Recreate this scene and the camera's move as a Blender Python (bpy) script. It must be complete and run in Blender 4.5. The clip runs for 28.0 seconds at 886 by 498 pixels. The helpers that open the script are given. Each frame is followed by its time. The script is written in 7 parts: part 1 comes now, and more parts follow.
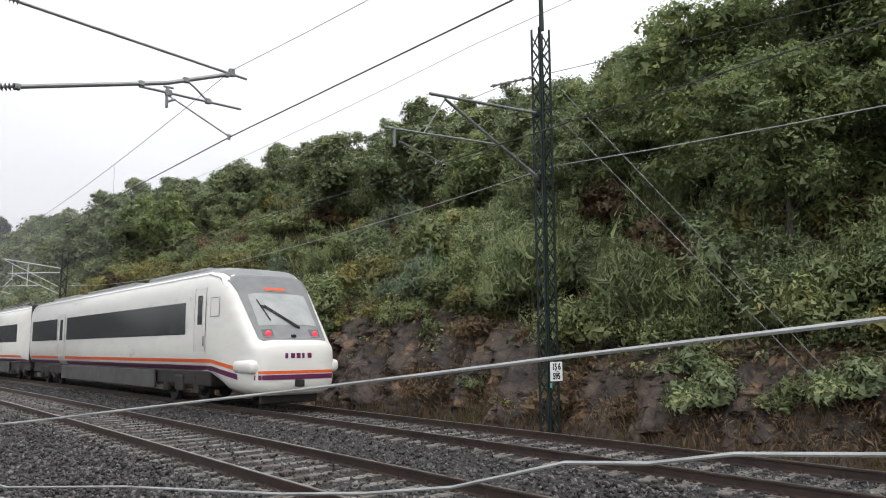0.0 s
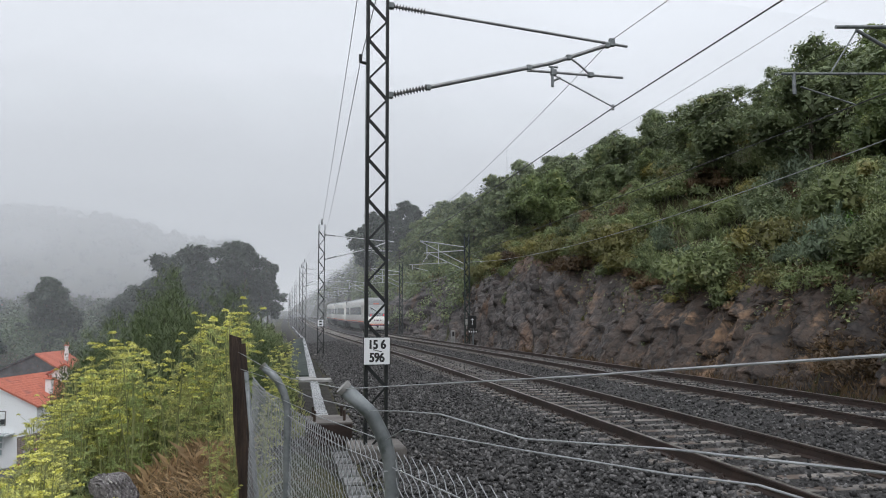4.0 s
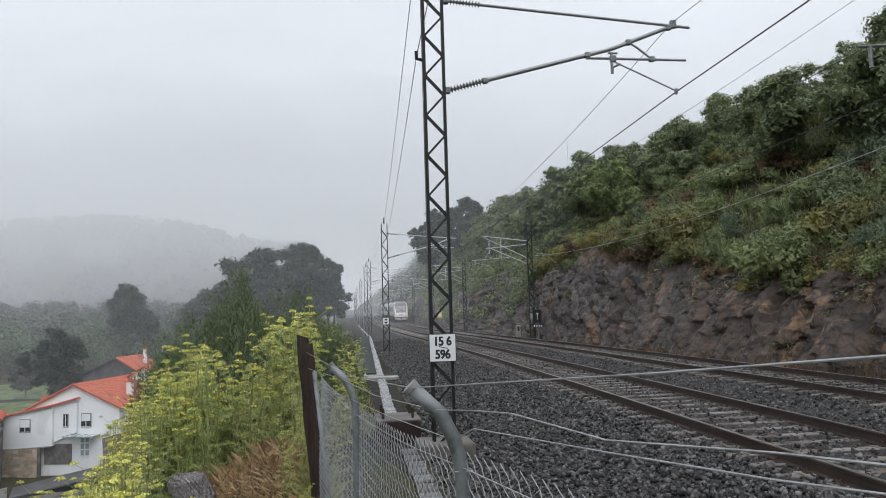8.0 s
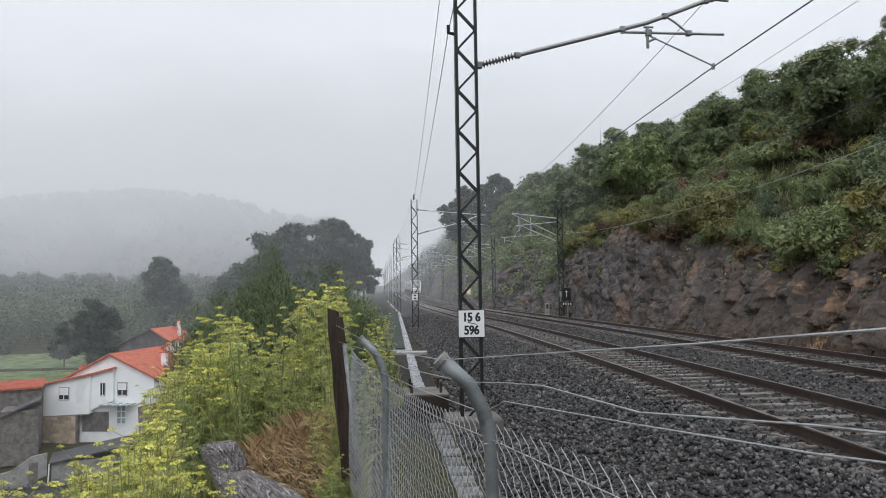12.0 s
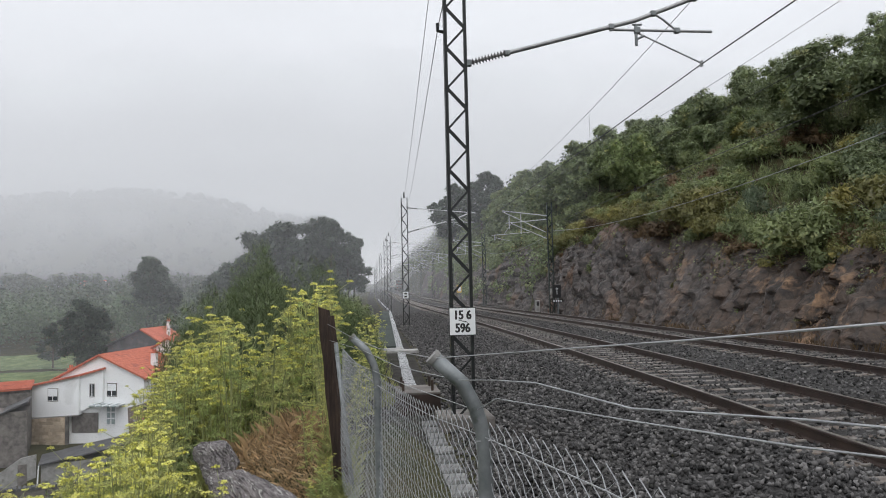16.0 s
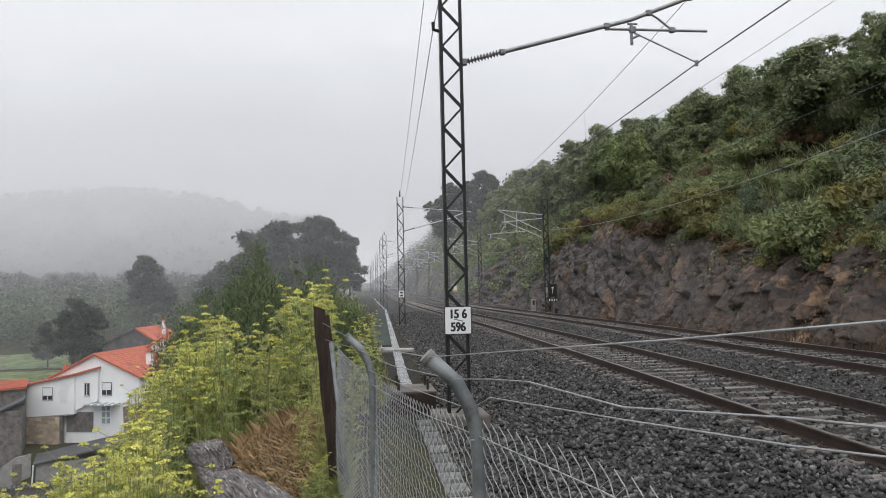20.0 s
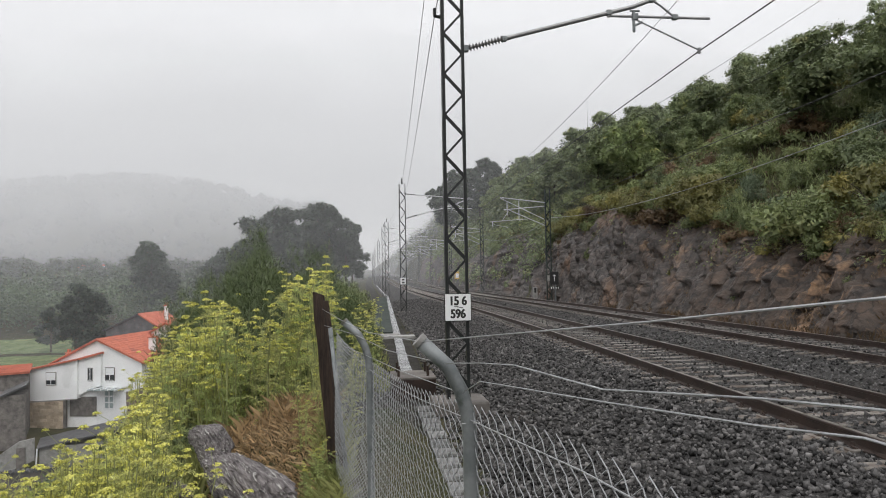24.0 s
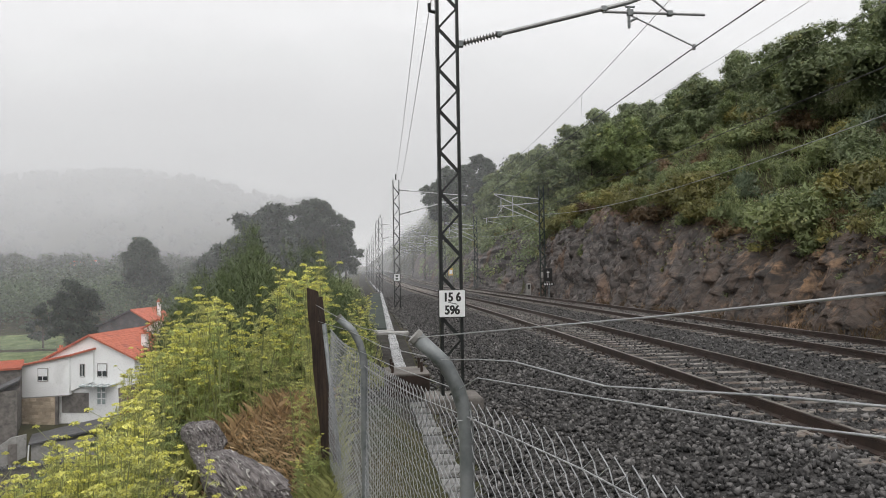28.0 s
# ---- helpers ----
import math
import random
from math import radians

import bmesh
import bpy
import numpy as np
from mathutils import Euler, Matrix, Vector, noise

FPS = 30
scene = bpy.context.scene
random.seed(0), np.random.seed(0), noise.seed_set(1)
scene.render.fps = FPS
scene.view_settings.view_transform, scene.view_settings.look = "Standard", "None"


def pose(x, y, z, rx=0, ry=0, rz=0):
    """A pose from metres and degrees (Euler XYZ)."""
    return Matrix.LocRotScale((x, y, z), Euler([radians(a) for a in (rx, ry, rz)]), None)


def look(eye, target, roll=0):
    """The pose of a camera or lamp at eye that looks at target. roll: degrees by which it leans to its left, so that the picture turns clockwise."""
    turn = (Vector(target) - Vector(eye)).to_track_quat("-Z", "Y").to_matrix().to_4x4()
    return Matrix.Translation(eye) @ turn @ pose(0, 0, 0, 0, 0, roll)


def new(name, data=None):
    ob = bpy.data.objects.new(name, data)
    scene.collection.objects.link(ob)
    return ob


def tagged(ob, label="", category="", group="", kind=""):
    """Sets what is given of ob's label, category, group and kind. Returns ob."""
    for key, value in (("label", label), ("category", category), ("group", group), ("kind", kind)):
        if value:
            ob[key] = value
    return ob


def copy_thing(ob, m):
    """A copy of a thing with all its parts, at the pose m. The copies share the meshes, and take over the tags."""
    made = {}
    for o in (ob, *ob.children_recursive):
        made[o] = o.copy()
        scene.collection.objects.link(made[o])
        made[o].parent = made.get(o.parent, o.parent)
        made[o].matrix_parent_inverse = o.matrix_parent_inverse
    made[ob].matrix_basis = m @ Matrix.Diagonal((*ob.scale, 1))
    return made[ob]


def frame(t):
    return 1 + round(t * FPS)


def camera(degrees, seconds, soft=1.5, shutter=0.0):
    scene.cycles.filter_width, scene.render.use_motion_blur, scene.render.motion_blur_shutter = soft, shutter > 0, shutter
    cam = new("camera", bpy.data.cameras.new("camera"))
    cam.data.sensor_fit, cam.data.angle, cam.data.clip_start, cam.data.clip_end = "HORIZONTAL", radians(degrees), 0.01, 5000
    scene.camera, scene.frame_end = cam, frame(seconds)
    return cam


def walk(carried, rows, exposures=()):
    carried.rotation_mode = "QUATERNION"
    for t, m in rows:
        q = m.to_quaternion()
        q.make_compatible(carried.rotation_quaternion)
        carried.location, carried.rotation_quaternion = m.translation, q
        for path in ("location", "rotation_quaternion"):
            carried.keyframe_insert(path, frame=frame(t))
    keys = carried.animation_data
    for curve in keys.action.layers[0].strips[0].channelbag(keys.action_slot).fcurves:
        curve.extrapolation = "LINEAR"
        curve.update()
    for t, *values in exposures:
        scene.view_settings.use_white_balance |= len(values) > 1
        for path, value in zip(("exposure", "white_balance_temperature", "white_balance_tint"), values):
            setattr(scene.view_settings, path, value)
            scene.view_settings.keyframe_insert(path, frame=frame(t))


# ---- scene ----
cam = camera(61.9, 28.0, soft=1.0)
PATH = [
    (0, (0.131, -0.252, 1.688), (1.442, 1.235, 1.950), -0.4),
    (0.5, (0.047, -0.189, 1.669), (0.964, 1.569, 1.934), 0.8),
    (1, (0.024, -0.173, 1.671), (0.648, 1.708, 1.936), 1.2),
    (1.5, (0.034, -0.14, 1.673), (0.577, 1.769, 1.916), 0.4),
    (2, (0.021, -0.177, 1.672), (0.542, 1.743, 1.88), -0.2),
    (2.5, (-0.004, -0.137, 1.666), (0.533, 1.781, 1.851), 1.1),
    (4.5, (0.0, -0.07, 1.679), (0.374, 1.884, 1.879), -0.5),
    (5, (0.003, -0.044, 1.686), (0.323, 1.917, 1.913), -0.5),
    (5.5, (0.003, -0.021, 1.682), (0.291, 1.946, 1.899), -1.1),
    (6, (0.005, -0.032, 1.681), (0.298, 1.936, 1.887), -1.4),
    (6.5, (0.004, -0.009, 1.677), (0.277, 1.961, 1.887), -1.7),
    (7, (0.006, -0.002, 1.675), (0.273, 1.97, 1.877), -1.8),
    (7.5, (0.009, -0.008, 1.674), (0.276, 1.966, 1.864), -1.8),
    (8, (0.006, -0.002, 1.671), (0.27, 1.973, 1.851), -1.7),
    (8.5, (0.009, -0.012, 1.67), (0.27, 1.963, 1.845), -1.7),
    (9, (0.01, -0.002, 1.666), (0.269, 1.974, 1.837), -1.7),
    (9.5, (0.005, 0.01, 1.662), (0.228, 1.991, 1.823), -1.5),
    (10, (0.001, 0.008, 1.664), (0.166, 1.996, 1.808), -1.3),
    (10.5, (0.002, 0.013, 1.662), (0.162, 2.002, 1.798), -1.0),
    (11, (0.002, -0.004, 1.662), (0.174, 1.985, 1.785), -0.9),
    (11.5, (-0.003, -0.009, 1.661), (0.172, 1.98, 1.779), -1.0),
    (12, (-0.001, 0.005, 1.659), (0.183, 1.993, 1.778), -0.9),
    (12.5, (-0.003, 0.006, 1.66), (0.19, 1.993, 1.775), -0.9),
    (14.5, (-0.001, 0.009, 1.659), (0.203, 1.995, 1.783), -1.0),
    (15, (-0.006, -0.007, 1.662), (0.201, 1.979, 1.784), -1.1),
    (15.5, (-0.005, 0.015, 1.66), (0.203, 2.0, 1.778), -1.2),
    (16, (-0.006, 0.0, 1.66), (0.204, 1.986, 1.773), -1.3),
    (16.5, (-0.005, -0.016, 1.662), (0.209, 1.969, 1.774), -1.4),
    (17, (-0.002, 0.0, 1.66), (0.216, 1.985, 1.77), -1.5),
    (17.5, (-0.002, -0.013, 1.662), (0.217, 1.972, 1.774), -1.5),
    (18, (0.002, -0.009, 1.661), (0.222, 1.975, 1.775), -1.5),
    (18.5, (0.0, -0.028, 1.665), (0.219, 1.957, 1.779), -1.6),
    (19, (0.001, -0.01, 1.66), (0.22, 1.974, 1.778), -1.5),
    (19.5, (0.002, 0.031, 1.658), (0.222, 2.015, 1.772), -1.3),
    (20, (0.0, -0.002, 1.66), (0.221, 1.983, 1.77), -1.3),
    (20.5, (-0.004, -0.001, 1.658), (0.22, 1.983, 1.765), -1.2),
    (21, (-0.002, 0.013, 1.658), (0.224, 1.997, 1.76), -1.1),
    (21.5, (-0.002, 0.004, 1.657), (0.227, 1.988, 1.755), -1.0),
    (23.5, (0.019, -0.004, 1.653), (0.238, 1.983, 1.732), -1.0),
    (24, (0.03, -0.025, 1.653), (0.244, 1.962, 1.729), -1.0),
    (24.5, (0.037, -0.032, 1.652), (0.248, 1.955, 1.727), -1.0),
    (25, (0.043, -0.016, 1.649), (0.259, 1.971, 1.726), -1.1),
    (25.5, (0.04, -0.019, 1.649), (0.258, 1.968, 1.726), -1.1),
    (26, (0.048, -0.02, 1.649), (0.269, 1.966, 1.723), -1.1),
    (26.5, (0.05, -0.003, 1.649), (0.273, 1.983, 1.722), -1.2),
    (27, (0.049, 0.003, 1.646), (0.274, 1.989, 1.716), -1.2),
    (27.5, (0.038, 0.0, 1.651), (0.264, 1.986, 1.72), -1.1),
    (28, (0.024, 0.009, 1.649), (0.255, 1.995, 1.715), -0.9),
]
EXPOSURES = [(0, 0.36, 6550, 10), (0.5, 0.05, 6500, 10), (1, -0.42, 6400, 10), (1.5, -0.32, 6300, 10), (2, -0.2, 6250, 10), (2.5, -0.18, 6250, 10), (5, -0.06, 6250, 9), (7, -0.1, 6250, 9), (10, -0.06, 6250, 9), (15, -0.02, 6400, 10), (20, 0.0, 6500, 10), (25, 0.02, 6700, 10), (28, 0.05, 6750, 10)]
walk(cam, [(r[0], look(*r[1:])) for r in PATH], EXPOSURES)

# ---- world and sun ----
world = bpy.data.worlds.new("overcast_sky")
scene.world = world
world.use_nodes = True
wt = world.node_tree
wt.nodes.clear()


def wnode(kind, **kw):
    n = wt.nodes.new(kind)
    for k, v in kw.items():
        n.inputs[k].default_value = v
    return n


w_out = wnode("ShaderNodeOutputWorld")
w_bg = wnode("ShaderNodeBackground", Strength=1.0)
w_sky = wnode("ShaderNodeTexSky")
w_sky.sky_type = "NISHITA"
w_sky.sun_disc = False
w_sky.sun_elevation = radians(50)
w_sky.sun_rotation = radians(200)
w_hs = wnode("ShaderNodeHueSaturation", Saturation=0.12, Value=0.06)
w_co = wnode("ShaderNodeTexCoord")
w_sep = wnode("ShaderNodeSeparateXYZ")
w_ramp = wnode("ShaderNodeValToRGB")
w_ramp.color_ramp.elements[0].position = 0.0
w_ramp.color_ramp.elements[0].color = (0.50, 0.515, 0.545, 1)
w_ramp.color_ramp.elements[1].position = 0.9
w_ramp.color_ramp.elements[1].color = (1.10, 1.12, 1.16, 1)
mid = w_ramp.color_ramp.elements.new(0.28)
mid.color = (0.64, 0.655, 0.69, 1)
w_map = wnode("ShaderNodeMapping")
w_map.inputs["Scale"].default_value = (1.0, 1.0, 2.6)
w_noise = wnode("ShaderNodeTexNoise", Scale=1.3, Detail=2.5, Roughness=0.45)
w_mr = wnode("ShaderNodeMapRange")
w_mr.inputs["To Min"].default_value = 0.84
w_mr.inputs["To Max"].default_value = 1.16
w_mul = wt.nodes.new("ShaderNodeVectorMath")
w_mul.operation = "SCALE"
w_add = wt.nodes.new("ShaderNodeVectorMath")
w_add.operation = "ADD"
wl = wt.links.new
wl(w_co.outputs["Generated"], w_sep.inputs[0])
wl(w_sep.outputs["Z"], w_ramp.inputs["Fac"])
wl(w_co.outputs["Generated"], w_map.inputs["Vector"])
wl(w_map.outputs[0], w_noise.inputs["Vector"])
wl(w_noise.outputs["Fac"], w_mr.inputs["Value"])
wl(w_ramp.outputs["Color"], w_mul.inputs[0])
wl(w_mr.outputs[0], w_mul.inputs["Scale"])
wl(w_sky.outputs["Color"], w_hs.inputs["Color"])
wl(w_mul.outputs[0], w_add.inputs[0])
wl(w_hs.outputs["Color"], w_add.inputs[1])
wl(w_add.outputs[0], w_bg.inputs["Color"])
wl(w_bg.outputs[0], w_out.inputs["Surface"])

sun = new("sun", bpy.data.lights.new("sun", "SUN"))
sun.data.energy = 0.7
sun.data.angle = radians(35)
sun.data.color = (1.0, 0.97, 0.93)
sun.matrix_world = pose(0, 0, 80, 38, 0, 20)


# ---- materials ----
def mat(name, c1, c2, scale=3.0, rough=0.7, metal=0.0, fine=40.0, bump=0.3, dist=0.01, c3=None, c3_scale=0.6, c3_at=0.58, vary=0.0, island=0.0, stretch=(1, 1, 1), coat=0.0, spec=0.5):
    """Two colours mixed by a broad noise, a third in patches, grain in relief."""
    m = bpy.data.materials.new(name)
    m.use_nodes = True
    nt = m.node_tree
    b = nt.nodes["Principled BSDF"]
    b.inputs["Roughness"].default_value = rough
    b.inputs["Metallic"].default_value = metal
    b.inputs["Coat Weight"].default_value = coat
    b.inputs["Specular IOR Level"].default_value = spec
    tc = nt.nodes.new("ShaderNodeTexCoord")
    mp = nt.nodes.new("ShaderNodeMapping")
    mp.inputs["Scale"].default_value = stretch
    nt.links.new(tc.outputs["Object"], mp.inputs["Vector"])
    n1 = nt.nodes.new("ShaderNodeTexNoise")
    n1.inputs["Scale"].default_value = scale
    n1.inputs["Detail"].default_value = 6
    n1.inputs["Roughness"].default_value = 0.65
    nt.links.new(mp.outputs[0], n1.inputs["Vector"])
    r = nt.nodes.new("ShaderNodeValToRGB")
    r.color_ramp.elements[0].position, r.color_ramp.elements[1].position = 0.32, 0.68
    r.color_ramp.elements[0].color, r.color_ramp.elements[1].color = (*c1, 1), (*c2, 1)
    nt.links.new(n1.outputs["Fac"], r.inputs["Fac"])
    col = r.outputs["Color"]
    if c3:
        n3 = nt.nodes.new("ShaderNodeTexNoise")
        n3.inputs["Scale"].default_value = c3_scale
        n3.inputs["Detail"].default_value = 4
        nt.links.new(mp.outputs[0], n3.inputs["Vector"])
        r3 = nt.nodes.new("ShaderNodeMapRange")
        r3.inputs["From Min"].default_value, r3.inputs["From Max"].default_value = c3_at, c3_at + 0.1
        nt.links.new(n3.outputs["Fac"], r3.inputs["Value"])
        mx = nt.nodes.new("ShaderNodeMix")
        mx.data_type = "RGBA"
        nt.links.new(r3.outputs[0], mx.inputs["Factor"])
        nt.links.new(col, mx.inputs[6])
        mx.inputs[7].default_value = (*c3, 1)
        col = mx.outputs[2]
    for amount, kind, out in ((vary, "ShaderNodeObjectInfo", "Random"), (island, "ShaderNodeNewGeometry", "Random Per Island")):
        if amount:
            oi = nt.nodes.new(kind)
            mr = nt.nodes.new("ShaderNodeMapRange")
            mr.inputs["To Min"].default_value, mr.inputs["To Max"].default_value = 1 - amount, 1 + amount
            nt.links.new(oi.outputs[out], mr.inputs["Value"])
            hs = nt.nodes.new("ShaderNodeHueSaturation")
            nt.links.new(mr.outputs[0], hs.inputs["Value"])
            nt.links.new(col, hs.inputs["Color"])
            col = hs.outputs["Color"]
    nt.links.new(col, b.inputs["Base Color"])
    n2 = nt.nodes.new("ShaderNodeTexNoise")
    n2.inputs["Scale"].default_value = fine
    n2.inputs["Detail"].default_value = 5
    nt.links.new(mp.outputs[0], n2.inputs["Vector"])
    if bump:
        bp = nt.nodes.new("ShaderNodeBump")
        bp.inputs["Strength"].default_value = bump
        bp.inputs["Distance"].default_value = dist
        nt.links.new(n2.outputs["Fac"], bp.inputs["Height"])
        nt.links.new(bp.outputs[0], b.inputs["Normal"])
    rr = nt.nodes.new("ShaderNodeMapRange")
    rr.inputs["To Min"].default_value, rr.inputs["To Max"].default_value = max(0.03, rough - 0.12), min(1, rough + 0.12)
    nt.links.new(n2.outputs["Fac"], rr.inputs["Value"])
    nt.links.new(rr.outputs[0], b.inputs["Roughness"])
    return m


def leafy(name, dark, light, yellow=None, island=0.22, through_light=0.3):
    """Leaves: colour from leaf to leaf and from plant to plant, some light passing through."""
    m = mat(name, dark, light, scale=1.2, rough=0.55, bump=0, island=island, vary=0.18, c3=yellow, c3_scale=0.8, c3_at=0.6)
    nt = m.node_tree
    b = nt.nodes["Principled BSDF"]
    tr = nt.nodes.new("ShaderNodeBsdfTranslucent")
    mix = nt.nodes.new("ShaderNodeMixShader")
    mix.inputs[0].default_value = through_light
    nt.links.new(b.inputs["Base Color"].links[0].from_socket, tr.inputs["Color"])
    nt.links.new(b.outputs[0], mix.inputs[1])
    nt.links.new(tr.outputs[0], mix.inputs[2])
    nt.links.new(mix.outputs[0], nt.nodes["Material Output"].inputs["Surface"])
    return m


M_GROUND = mat("earth_and_grass", (0.028, 0.036, 0.014), (0.075, 0.062, 0.032), scale=0.5, rough=0.95, fine=6, bump=0.8, dist=0.1, c3=(0.035, 0.055, 0.018), c3_scale=0.12, spec=0.15)
M_BALLAST = mat("ballast_bed", (0.004, 0.0038, 0.0038), (0.078, 0.074, 0.072), scale=26, rough=0.85, fine=30, bump=1.0, dist=0.05, c3=(0.034, 0.027, 0.023), c3_scale=0.5, spec=0.3)
M_STONE = mat("crushed_stone", (0.016, 0.0155, 0.0155), (0.135, 0.129, 0.126), scale=5, rough=0.65, fine=60, bump=0.3, island=0.95, spec=0.3)
M_PATH = mat("wet_gravel_path", (0.016, 0.015, 0.014), (0.055, 0.050, 0.045), scale=2.5, rough=0.85, fine=35, bump=0.8, dist=0.02, c3=(0.024, 0.026, 0.014), c3_scale=0.9, c3_at=0.55, spec=0.12)
M_BOULDER = mat("lichen_rock", (0.05, 0.042, 0.043), (0.33, 0.30, 0.30), scale=4, rough=0.8, fine=16, bump=1.0, dist=0.03, c3=(0.55, 0.54, 0.51), c3_scale=7, c3_at=0.58, stretch=(2.2, 0.6, 1.6))
M_RAIL = mat("rusty_rail", (0.022, 0.014, 0.011), (0.055, 0.034, 0.026), scale=3, rough=0.55, fine=50, bump=0.25)
M_RAILTOP = mat("rail_head", (0.20, 0.17, 0.15), (0.34, 0.31, 0.29), scale=2, rough=0.32, metal=0.8, fine=60, bump=0.05)
M_SLEEPER = mat("weathered_concrete_sleeper", (0.10, 0.088, 0.078), (0.27, 0.25, 0.225), scale=5, rough=0.65, fine=40, bump=0.4, vary=0.35, c3=(0.075, 0.052, 0.038), c3_scale=2.2, c3_at=0.52)
M_CONC = mat("concrete", (0.22, 0.215, 0.205), (0.36, 0.355, 0.34), scale=3, rough=0.7, fine=35, bump=0.4, c3=(0.15, 0.15, 0.13), c3_scale=1.6, vary=0.12)
M_WETCONC = mat("wet_concrete_lid", (0.17, 0.175, 0.18), (0.32, 0.325, 0.33), scale=4, rough=0.28, fine=40, bump=0.25, vary=0.2)
M_WALK = mat("wet_green_grey_concrete", (0.030, 0.038, 0.034), (0.070, 0.082, 0.074), scale=1.5, rough=0.85, fine=30, bump=0.2, vary=0.12, spec=0.15)
M_BLACKSTEEL = mat("dark_painted_steel", (0.006, 0.007, 0.0075), (0.019, 0.022, 0.021), scale=8, rough=0.5, fine=60, bump=0.15, spec=0.35)
M_GREENSTEEL = mat("dark_green_painted_steel", (0.007, 0.014, 0.012), (0.019, 0.033, 0.028), scale=6, rough=0.5, fine=60, bump=0.15, spec=0.35)
M_GALV = mat("galvanised_steel", (0.13, 0.145, 0.15), (0.27, 0.285, 0.29), scale=9, rough=0.5, metal=0.45, fine=45, bump=0.15, c3=(0.085, 0.10, 0.09), c3_scale=14)
M_TUBE = mat("grey_aluminium_tube", (0.20, 0.205, 0.21), (0.30, 0.305, 0.31), scale=6, rough=0.45, metal=0.5, fine=40, bump=0.1)
M_INSUL = mat("grey_glazed_insulator", (0.13, 0.125, 0.125), (0.21, 0.205, 0.2), scale=5, rough=0.3, bump=0.05)
M_WIRE = mat("stranded_wire", (0.05, 0.05, 0.052), (0.09, 0.09, 0.092), scale=9, rough=0.5, metal=0.5, bump=0.1)
M_FENCEWIRE = mat("galvanised_wire", (0.26, 0.265, 0.275), (0.46, 0.47, 0.48), scale=20, rough=0.45, metal=0.3, bump=0.1)
M_BRIGHT = mat("bright_zinc_tube", (0.42, 0.43, 0.44), (0.58, 0.59, 0.60), scale=6, rough=0.5, metal=0.2, bump=0.1)
M_WHITE = mat("white_enamel", (0.74, 0.75, 0.76), (0.82, 0.83, 0.84), scale=2, rough=0.4, bump=0.04)
M_BLACK = mat("black_enamel", (0.012, 0.012, 0.013), (0.022, 0.022, 0.022), scale=4, rough=0.45, bump=0.05)
M_WOOD = mat("old_creosoted_timber", (0.018, 0.012, 0.010), (0.075, 0.048, 0.035), scale=5, rough=0.85, fine=22, bump=0.9, dist=0.02, stretch=(6, 6, 0.6))
M_TRAIN = mat("white_train_paint", (0.76, 0.745, 0.70), (0.85, 0.835, 0.79), scale=0.8, rough=0.3, bump=0.02, coat=0.3, stretch=(1, 1, 3), c3=(0.62, 0.58, 0.51), c3_scale=1.1, c3_at=0.66)
M_TRAINGREY = mat("grey_train_paint", (0.16, 0.165, 0.17), (0.22, 0.225, 0.23), scale=1.5, rough=0.4, bump=0.05)
M_LAMPBOX = mat("dark_grey_lamp_housing", (0.07, 0.072, 0.075), (0.11, 0.112, 0.115), scale=3, rough=0.35, bump=0.03)
M_ROOFGREY = mat("weathered_roof_grey", (0.20, 0.21, 0.21), (0.30, 0.31, 0.31), scale=1.2, rough=0.55, bump=0.1)
M_GLASS = mat("tinted_train_glass", (0.012, 0.013, 0.015), (0.02, 0.021, 0.024), scale=1, rough=0.08, bump=0.0, spec=0.6)
M_SCREEN = mat("pale_windscreen_glass", (0.26, 0.275, 0.275), (0.40, 0.42, 0.41), scale=1.2, rough=0.1, bump=0.0, spec=0.6)
M_ORANGE = mat("orange_stripe", (0.78, 0.12, 0.025), (0.86, 0.15, 0.035), scale=2, rough=0.35, bump=0.02)
M_PURPLE = mat("purple_stripe", (0.11, 0.018, 0.075), (0.15, 0.028, 0.10), scale=2, rough=0.35, bump=0.02)
M_UNDER = mat("underframe_black", (0.012, 0.011, 0.010), (0.035, 0.03, 0.026), scale=4, rough=0.7, fine=30, bump=0.3)
M_SKIRT = mat("dirty_grey_skirt", (0.045, 0.046, 0.042), (0.10, 0.10, 0.092), scale=1.8, rough=0.6, bump=0.1)
M_RUBBER = mat("rubber_black", (0.014, 0.014, 0.014), (0.026, 0.026, 0.026), scale=5, rough=0.7, bump=0.1)
M_PLASTER = mat("white_render", (0.80, 0.81, 0.82), (0.88, 0.89, 0.89), scale=0.7, rough=0.85, fine=25, bump=0.15, c3=(0.72, 0.73, 0.73), c3_scale=0.5)
M_TILE = mat("orange_roof_tile", (0.40, 0.105, 0.06), (0.56, 0.17, 0.10), scale=2.5, rough=0.7, fine=12, bump=0.3, island=0.15, vary=0.15, c3=(0.33, 0.10, 0.07), c3_scale=0.9)
M_STONEWALL = mat("tan_field_stone", (0.36, 0.28, 0.20), (0.56, 0.46, 0.35), scale=1.6, rough=0.9, fine=10, bump=0.6, dist=0.03, vary=0.25)
M_DARKSTONE = mat("dark_stone_wall", (0.085, 0.078, 0.072), (0.21, 0.19, 0.175), scale=2.2, rough=0.9, fine=8, bump=0.8, dist=0.04)
M_SLATE = mat("dark_sheet_roof", (0.05, 0.05, 0.053), (0.11, 0.11, 0.115), scale=1.2, rough=0.6, fine=10, bump=0.2)
M_WINGLASS = mat("window_glass", (0.02, 0.024, 0.028), (0.05, 0.055, 0.06), scale=0.8, rough=0.08, bump=0)
